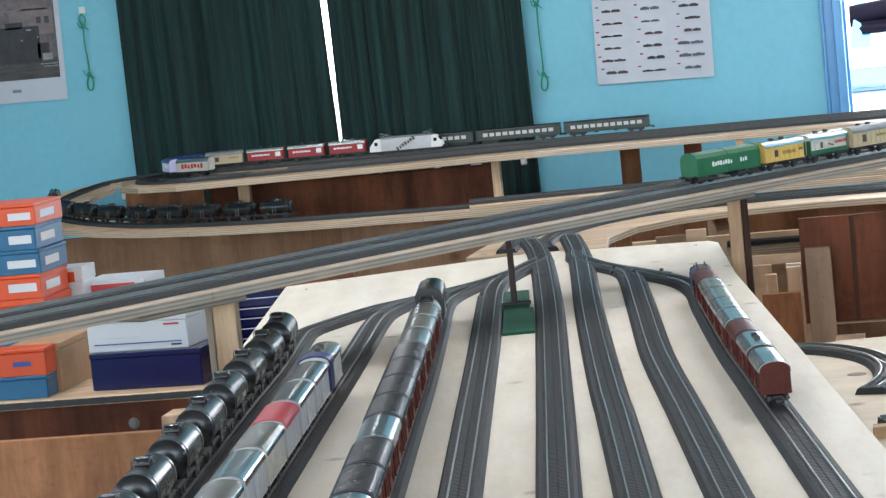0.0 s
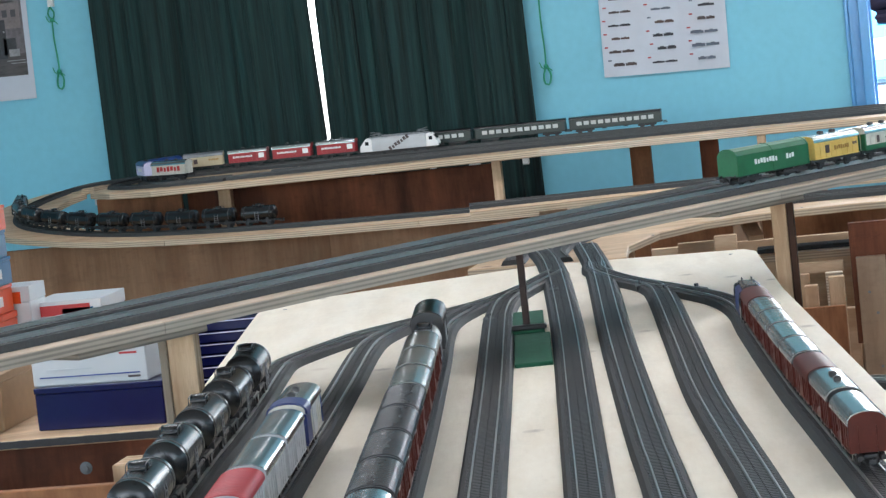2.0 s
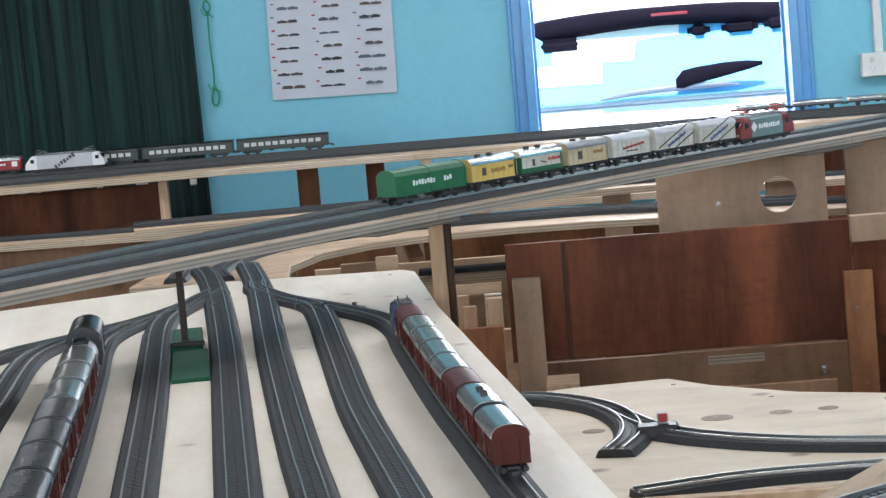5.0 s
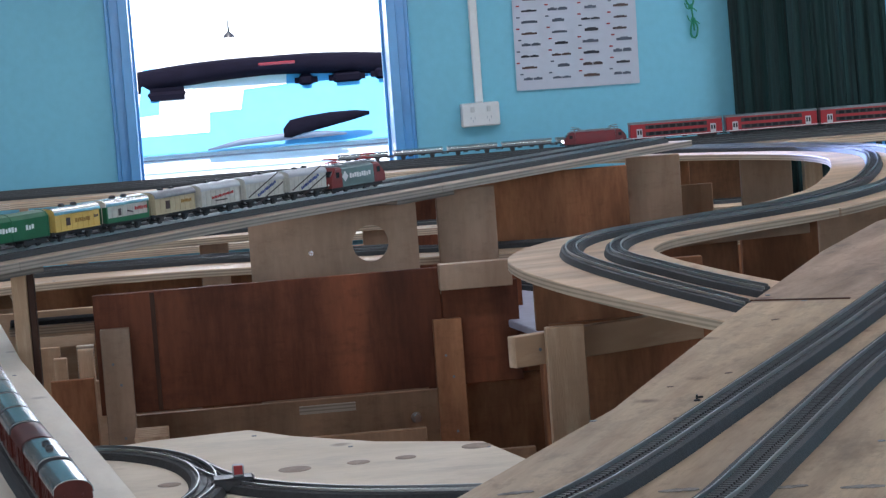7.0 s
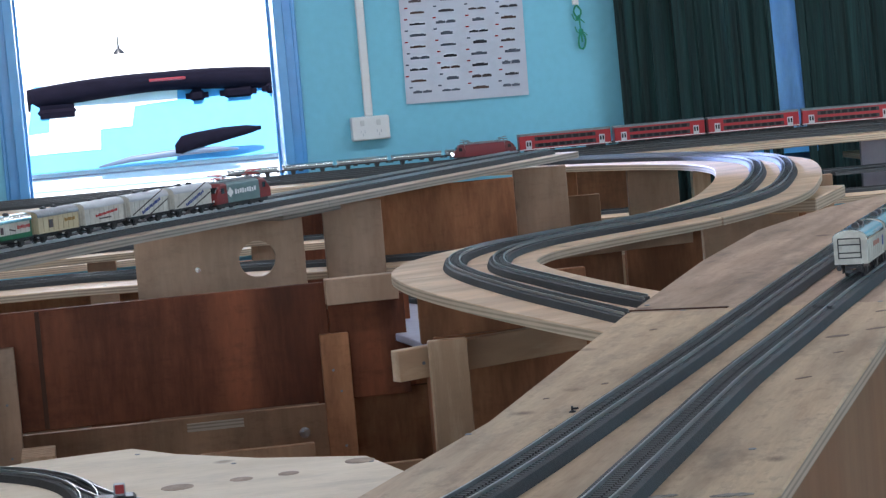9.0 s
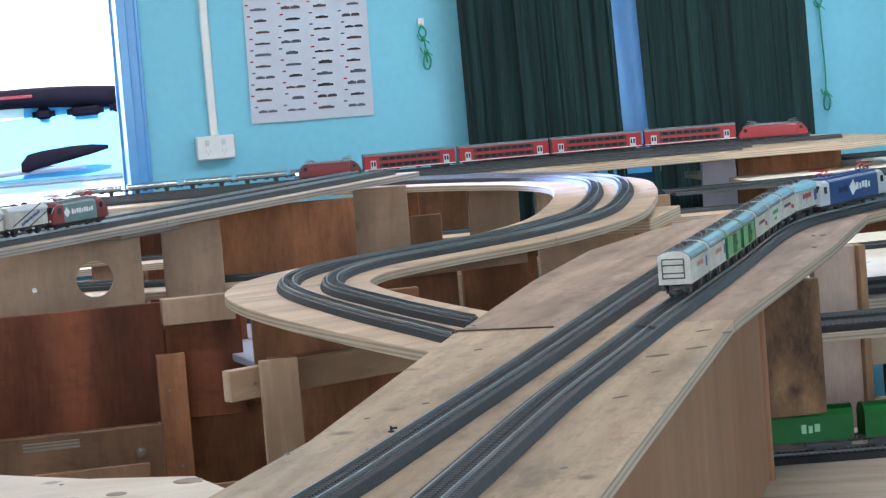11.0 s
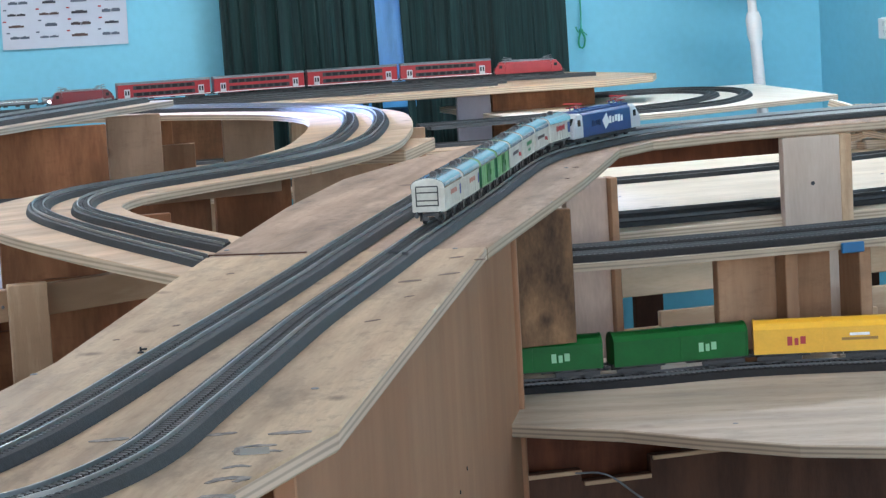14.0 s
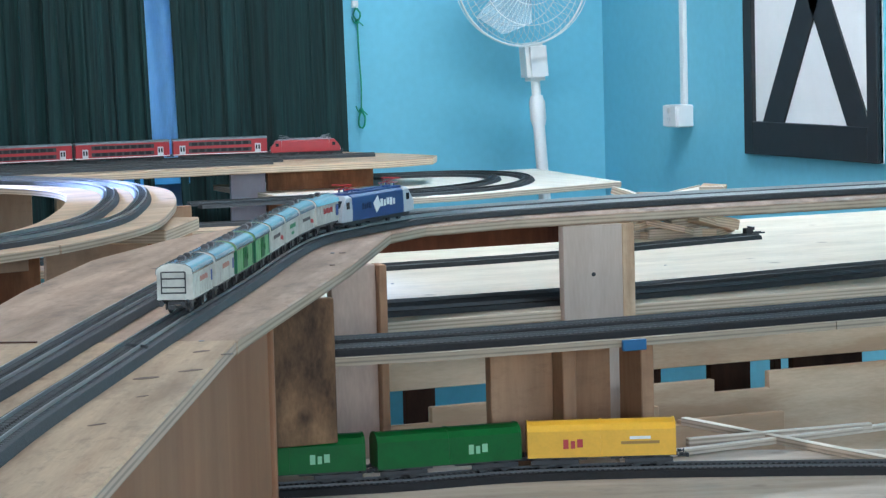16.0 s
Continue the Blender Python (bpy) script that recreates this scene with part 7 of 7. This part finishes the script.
def coach(label, mat, roof_mat, L=0.264, H=0.030, W=0.032, rise=0.006, decks=1, pane=None, doors=None, band=None, panes=11):
    """A passenger coach with separate panes, doors and a barrel roof."""
    car = thing("coach", label, "model coach")
    car.location = (0, 0, -50)
    LB = L - 0.008
    part("body", once(("coachbody", mat.name, L, H), lambda: block("body", LB, W, H, mat, 0.0012, (0, 0, 0.010))), car)
    part("roof", once(("coachroof", roof_mat.name, L, H), lambda: arch("roof", LB + 0.001, W + 0.001, 0.010 + H, rise, roof_mat)), car)
    if band:
        part("stripe", once(("stripe", band.name, L), lambda: join("stripe", [(0, 0, 0, LB + 0.0004, W + 0.0006, 0.0022)], band)), car, m=pose(0, 0, 0.0125))
    pm = pane or pane_mat
    for d in range(decks):
        zw = 0.010 + H * (0.60 if decks == 1 else (0.30, 0.76)[d])
        hw = H * (0.36 if decks == 1 else 0.22)
        n = panes if decks == 1 else panes - 3
        span = LB * (0.86 if decks == 1 else 0.62)
        if decks == 2:
            bm = once(("strip", L, hw), lambda: join("window_band", [(0, 0, 0, span + 0.012, W + 0.0004, hw + 0.002)], black_plastic, 0))
            part("window_band", bm, car, m=pose(0, 0, zw))
        me = once(("pane", L, n, pm.name, hw), lambda: join("window", [(0, 0, 0, span / n * 0.72, 0.0008, hw)], pm, 0))
        for s in (-1, 1):
            for k in range(n):
                part("window", me, car, m=pose(-span / 2 + span * (k + 0.5) / n, s * (W / 2 + 0.0004), zw))
    if doors:
        dm = once(("cdoor", H, doors.name), lambda: join("door", [(0, 0, H * 0.36, 0.016, 0.001, H * 0.62)], doors))
        for s in (-1, 1):
            for x in (-0.40, 0.40):
                dd = part("door", dm, car, m=pose(x * LB, s * (W / 2 + 0.0004), 0.0105))
                for k in (-1, 1):
                    part("door_pane", once(("dpane", H), lambda: join("door_pane", [(0, 0, 0, 0.0045, 0.0006, H * 0.30)], pane_mat, 0)), dd, m=pose(k * 0.0036, s * 0.0006, H * 0.42))
    ax = L * 0.5 - 0.045
    running_gear(car, L, W, (-ax - 0.014, -ax + 0.014, ax - 0.014, ax + 0.014), bogie=True)
    return car


def measure_line(line):
    out = [0.0]
    for a, b in zip(line, line[1:]):
        out.append(out[-1] + (b - a).length)
    return out


def at_run(line, run, s):
    """The point s metres along a line (past the ends too)."""
    for k in range(1, len(line)):
        if run[k] >= s or k == len(line) - 1:
            f = (s - run[k - 1]) / max(1e-9, run[k] - run[k - 1])
            return line[k - 1].lerp(line[k], f) if f <= 1 else line[k - 1] + (line[k] - line[k - 1]) * f


def nearest_run(line, run, x, y):
    k = min(range(len(line)), key=lambda i: (line[i].x - x) ** 2 + (line[i].y - y) ** 2)
    return run[k]


used = set()


def couple_up(line, x, y, items, way=1, group="", flip=False, gap=0.003, k=1.0):
    """Set wagons out along a track: the first has its outer end beside (x, y), the rest follow. items: (thing, length)."""
    run = measure_line(line)
    s = nearest_run(line, run, x, y)
    for car, L in items:
        L *= k
        c = s + way * L / 2
        a, b = at_run(line, run, c - L * 0.3), at_run(line, run, c + L * 0.3)
        p = (a + b) / 2
        ang = math.degrees(math.atan2(b.y - a.y, b.x - a.x)) + (180 if flip else 0)
        pitch = -math.degrees(math.asin((b.z - a.z) / (b - a).length)) * (-1 if flip else 1)
        m = pose(p.x, p.y, p.z + RAIL, 0, pitch, ang)
        if car in used:
            car = copy_thing(car, m @ Matrix.Scale(k / car.scale.x, 4))
        else:
            used.add(car)
            car.matrix_world = m @ Matrix.Scale(k, 4)
        if group:
            car["group"] = group
        s += way * (L + gap)


# yard trains
tank = tank_wagon("glossy black tank wagon with a top walkway", gloss_black)
long_tank = tank_wagon("long glossy black tank wagon with a top walkway", gloss_black, 0.153, 0.0185, 0.056)
couple_up(T_1, -0.808, 2.94, [(long_tank, 0.153)] * 8, -1, "black tank train in the yard", k=1.12)
blue_nose = box_wagon("silver and white covered wagon with a blue band", white_car, silver, L=0.135, H=0.029, doors=light_grey, end_mat=blue_car, hatches=True)
deep_blue = mottled("deep_blue_paint", (0.006, 0.02, 0.12), 0.9, 1.1, 50, 0.4)
part("roof_band", arch("roof_band", 0.032, 0.0372, 0.043, 0.0106, deep_blue), blue_nose, "blue band over the roof", pose(-0.046, 0, 0))
part("side_band", join("side_band", [(0, 0, 0, 0.032, 0.0348, 0.027)], deep_blue), blue_nose, "blue band", pose(-0.046, 0, 0.029))
pale_wag = box_wagon("grey wagon with a silver-green roof", light_grey, silver, L=0.135, H=0.027, doors=light_grey, hatches=False)
red_wag = box_wagon("pale wagon with a ribbed red roof", light_grey, ribbed_red, L=0.115, H=0.027, hatches=False, ribs=18)
rib_wag = box_wagon("pale wagon with a ribbed silver roof", white_car, silver, L=0.135, H=0.027, hatches=False, ribs=20)
couple_up(T_2, -0.670, 2.60, [(blue_nose, 0.135), (pale_wag, 0.135), (pale_wag, 0.135), (red_wag, 0.115), (rib_wag, 0.135), (pale_wag, 0.135), (rib_wag, 0.135), (red_wag, 0.115)], -1, "mixed goods train in the yard", k=1.06)
old_loco = box_wagon("black van with a high domed black roof", black_plastic, gloss_black, L=0.125, H=0.026, rise=0.014, hatches=False, doors=dull_grey)
short_tank = tank_wagon("silver-topped tank wagon on a red-brown frame", light_grey, 0.098, 0.0155)
brown_wag = box_wagon("red-brown covered wagon with a grey barrel roof", brown_car, silver, L=0.112, H=0.024, rise=0.0115, hatches=False, doors=brown_car, gable_shade=black_plastic)
brown_dark = box_wagon("red-brown covered wagon with a dull ribbed roof", brown_car, dark_roof, L=0.112, H=0.024, rise=0.0115, hatches=False, doors=brown_car, ribs=16, gable_shade=black_plastic)
couple_up(T_3, -0.645, 3.17, [(old_loco, 0.125), (short_tank, 0.098), (brown_wag, 0.112), (brown_wag, 0.112), (brown_wag, 0.112), (brown_dark, 0.112), (brown_dark, 0.112), (brown_dark, 0.112), (brown_dark, 0.112), (brown_wag, 0.112), (brown_dark, 0.112), (brown_dark, 0.112), (brown_wag, 0.112), (brown_dark, 0.112)], -1, "red-brown goods train in the yard", k=1.12)
brown_vent = box_wagon("red-brown covered wagon with roof vents", brown_car, silver, L=0.125, H=0.025, rise=0.0115, hatches=True, doors=brown_car, gable_shade=black_plastic)
dark_loco = loco("dark blue-black locomotive with a grey roof", deep_blue, gloss_black, dark_roof, L=0.140, H=0.032, arms=False, steep=0.008)
brown_top = box_wagon("red-brown covered wagon with a brown roof", brown_car, brown_car, L=0.112, H=0.024, rise=0.0115, hatches=False, doors=brown_car, gable_shade=black_plastic)
brown_tail = box_wagon("red-brown covered wagon at the end of its train", brown_car, silver, L=0.120, H=0.024, rise=0.0115, hatches=False, doors=brown_car)
couple_up(T_E, -0.262, 3.265, [(dark_loco, 0.140), (brown_top, 0.105), (brown_wag, 0.112), (brown_wag, 0.112), (brown_wag, 0.112), (brown_wag, 0.112), (brown_top, 0.112), (brown_vent, 0.130), (brown_tail, 0.125)], -1, "red-brown covered wagons in the yard", k=0.96)

# train on the long ramp
freight_loco = loco("grey-green electric locomotive with red ends and white emblem", teal_loco, mottled("loco_red", (0.19, 0.022, 0.022), 0.9, 1.1, 40, 0.4), dull_grey, L=0.158, rows=[(-0.038, 0.026, 0.012, 0.012, ink_white, 45), (0.004, 0.026, 0.060, 0.008, ink_white, 0)], arms="red")
stripe_wag = box_wagon("cream refrigerator wagon with two diagonal brown stripes", white_car, light_grey, rows=[(-0.004, 0.033, 0.086, 0.0020, ink_dark, 22), (0.010, 0.018, 0.080, 0.0020, ink_dark, 22), (0.004, 0.0265, 0.052, 0.0050, ink_blue, 20)])
script_wag = box_wagon("cream refrigerator wagon with a red script line", white_car, light_grey, rows=[(0.004, 0.028, 0.056, 0.004, ink_red, 5), (0.0, 0.021, 0.030, 0.002, ink_dark, 0)])
tan_wag = box_wagon("tan refrigerator wagon with a brown emblem", tan_car, dull_grey, rows=[(-0.020, 0.027, 0.010, 0.012, ink_dark, 0), (0.026, 0.029, 0.026, 0.005, ink_gold, 0)])
greenwhite = box_wagon("white refrigerator wagon with green ends and sill", white_car, silver, rows=[(0.030, 0.030, 0.030, 0.005, ink_red, 0), (-0.020, 0.028, 0.006, 0.010, ink_dark, 0), (0.004, 0.027, 0.014, 0.002, ink_dark, -12)], end_mat=green_car, sill=green_car)
yellow_wag = box_wagon("yellow refrigerator wagon with a dark round emblem", yellow_car, silver, rows=[(-0.022, 0.027, 0.009, 0.011, ink_dark, 0), (0.010, 0.027, 0.034, 0.006, ink_gold, 0), (0.040, 0.029, 0.010, 0.004, ink_dark, 0)])
green_hood = hood_wagon("long deep green sliding-wall wagon with white lettering", green_car, rows=[(-0.016, 0.028, 0.050, 0.007, ink_white, 0), (0.036, 0.028, 0.018, 0.007, ink_white, 0)])
couple_up(T_R1, 0.305, 4.35, [(freight_loco, 0.158), (stripe_wag, 0.112), (stripe_wag, 0.112), (script_wag, 0.112), (tan_wag, 0.112), (greenwhite, 0.112), (yellow_wag, 0.112), (green_hood, 0.162)], -1, "refrigerator train on the long ramp")

# train on the near ramp
faded_red = principled("faded_red_print", (0.45, 0.18, 0.13), 0.5)
tail_wag = box_wagon("white refrigerator wagon with red lettering at the end of the train", white_car, silver, rows=[(0.002, 0.030, 0.036, 0.005, faded_red, 0), (0.040, 0.028, 0.006, 0.010, ink_blue, 0)])
part("end_ladder", join("end_ladder", [(-0.0555, y, 0.030, 0.001, 0.0012, 0.020) for y in (-0.011, 0.011)] + [(-0.0555, 0, z, 0.001, 0.022, 0.0012) for z in (0.021, 0.026, 0.034, 0.040)], black_plastic), tail_wag, "black end rails")
union_wag = box_wagon("white refrigerator wagon with red lettering and a blue shield", white_car, silver, rows=[(0.0, 0.030, 0.040, 0.007, ink_red, 0), (0.040, 0.028, 0.010, 0.014, ink_blue, 0)])
green_fridge = box_wagon("pale green refrigerator wagon with green edges", mottled("pale_green_wagon", (0.16, 0.36, 0.14), 0.9, 1.06, 50, 0.45), silver, end_mat=green_car, doors=grass_green)
plain_wag = box_wagon("white refrigerator wagon with small printed marks", white_car, silver, rows=[(-0.010, 0.029, 0.050, 0.004, ink_dark, 0), (0.028, 0.024, 0.020, 0.005, ink_red, -6)])
greenprint = box_wagon("white refrigerator wagon with green print", white_car, silver, rows=[(0.0, 0.030, 0.044, 0.005, ink_green, 0), (0.0, 0.022, 0.020, 0.003, ink_green, 0)])
box_loco = loco("blue electric locomotive with large white lettering and grey cabs", blue_car, light_grey, blue_car, rows=[(-0.006, 0.026, 0.016, 0.016, ink_white, 35), (0.026, 0.027, 0.046, 0.010, ink_white, 0), (-0.036, 0.026, 0.028, 0.008, principled("navy_print", (0.01, 0.02, 0.08), 0.5), 0)], arms="red")
couple_up(T_R, 0.80, 2.70, [(tail_wag, 0.112), (tail_wag, 0.112), (green_fridge, 0.112), (green_fridge, 0.112), (plain_wag, 0.112), (greenprint, 0.112), (plain_wag, 0.112), (union_wag, 0.112), (box_loco, 0.218)], 1, "refrigerator train on the near ramp", k=1.06)

# goods wagons on the lower curve
green_hood2 = hood_wagon("grass green sliding-wall wagon with a white patch", grass_green, rows=[(0.030, 0.026, 0.022, 0.010, principled("faded_print", (0.25, 0.5, 0.28), 0.5), 0)])
yellow_hood = hood_wagon("bright yellow sliding-wall wagon with red print", bright_yellow, rows=[(-0.030, 0.026, 0.022, 0.010, ink_red, 0), (0.040, 0.026, 0.040, 0.003, ink_gold, 0), (0.040, 0.031, 0.022, 0.003, ink_white, 0)])
couple_up(T_G, 0.90, 3.05, [(green_hood2, 0.162), (green_hood2, 0.162), (yellow_hood, 0.162)], 1, "sliding-wall wagons on the lower curve", k=1.10)

# trains along the wall
regio = coach("red double-deck coach with white doors", red_car, dull_grey, L=0.268, H=0.040, rise=0.005, decks=2, pane=pane_mat, doors=light_grey, band=ink_white)
red_loco = loco("red electric locomotive at the train's end", red_car, red_car, dull_grey, L=0.200, arms=True)
lead_loco = loco("dark red locomotive with lit headlights", mottled("dark_red_paint", (0.16, 0.012, 0.018), 0.9, 1.1, 40, 0.35), mottled("cab_red_paint", (0.11, 0.010, 0.014), 0.9, 1.1, 40, 0.35), dull_grey, L=0.180, arms=True)
lit_lamp = principled("lit_headlight", (0.9, 0.9, 0.9), 0.3)
lit_lamp.node_tree.nodes["Principled BSDF"].inputs["Emission Color"].default_value = (0.85, 0.92, 1.0, 1)
lit_lamp.node_tree.nodes["Principled BSDF"].inputs["Emission Strength"].default_value = 14.0
for hy in (-0.011, 0.011):
    part("lit_headlight", lathe("lit_headlight", [(0.0026, 0), (0.0030, -0.001), (0.0016, -0.002)], lit_lamp, 12, "x"), lead_loco, "bright white headlight", pose(-0.0895, hy, 0.018))
couple_up(T_BK2, 1.03, 7.05, [(lead_loco, 0.180), (regio, 0.268), (regio, 0.268), (regio, 0.268), (regio, 0.268), (red_loco, 0.200)], 1, "red regional train along the wall")
dark_coach = coach("dark green passenger coach with pale lit windows", dark_green, gloss_black, L=0.264, H=0.029, pane=lit_pane, panes=11)
pale_loco = loco("pale grey electric locomotive with a patterned flank", light_grey, ink_white, dull_grey, L=0.205, rows=[(0.0, 0.026, 0.060, 0.010, ink_dark, 30)])
couple_up(T_BK1, -1.50, 7.13, [(dark_coach, 0.264), (dark_coach, 0.264), (dark_coach, 0.264)], 1, "dark passenger train along the wall")
red_fridge = box_wagon("red refrigerator wagon with white print", red_car, silver, rows=[(-0.012, 0.028, 0.050, 0.005, ink_white, 0), (0.036, 0.028, 0.014, 0.012, ink_white, 0)])
violet_wag = box_wagon("pale violet wagon with white print", purple_car, blue_car, rows=[(0.0, 0.028, 0.050, 0.010, ink_white, 0)])
redwhite = box_wagon("cream wagon with a red signboard", white_car, silver, rows=[(0.0, 0.028, 0.070, 0.012, ink_red, 0)])
couple_up(T_BK2, -1.30, 7.05, [(pale_loco, 0.205), (red_fridge, 0.112), (red_fridge, 0.112), (red_fridge, 0.112), (tan_wag, 0.112), (violet_wag, 0.112), (violet_wag, 0.112), (redwhite, 0.112)], -1, "red goods train along the wall", k=1.12)
# tank train on the lower board
steam = loco("dark grey locomotive on the lower curve", dull_grey, gloss_black, gloss_black, L=0.16, H=0.030, arms=False, steep=0.006)
couple_up(T_TK, -1.62, 6.36, [(tank, 0.112)] * 9 + [(steam, 0.16)], -1, "black tank train on the lower board")

flat_wag = box_wagon("low covered flat wagon with a shiny grey hood", dull_grey, silver, L=0.15, H=0.006, rise=0.007, hatches=False, plank=False)
couple_up(T_BK1, 0.42, 7.13, [(flat_wag, 0.15)] * 5, 1, "low grey wagons along the wall")
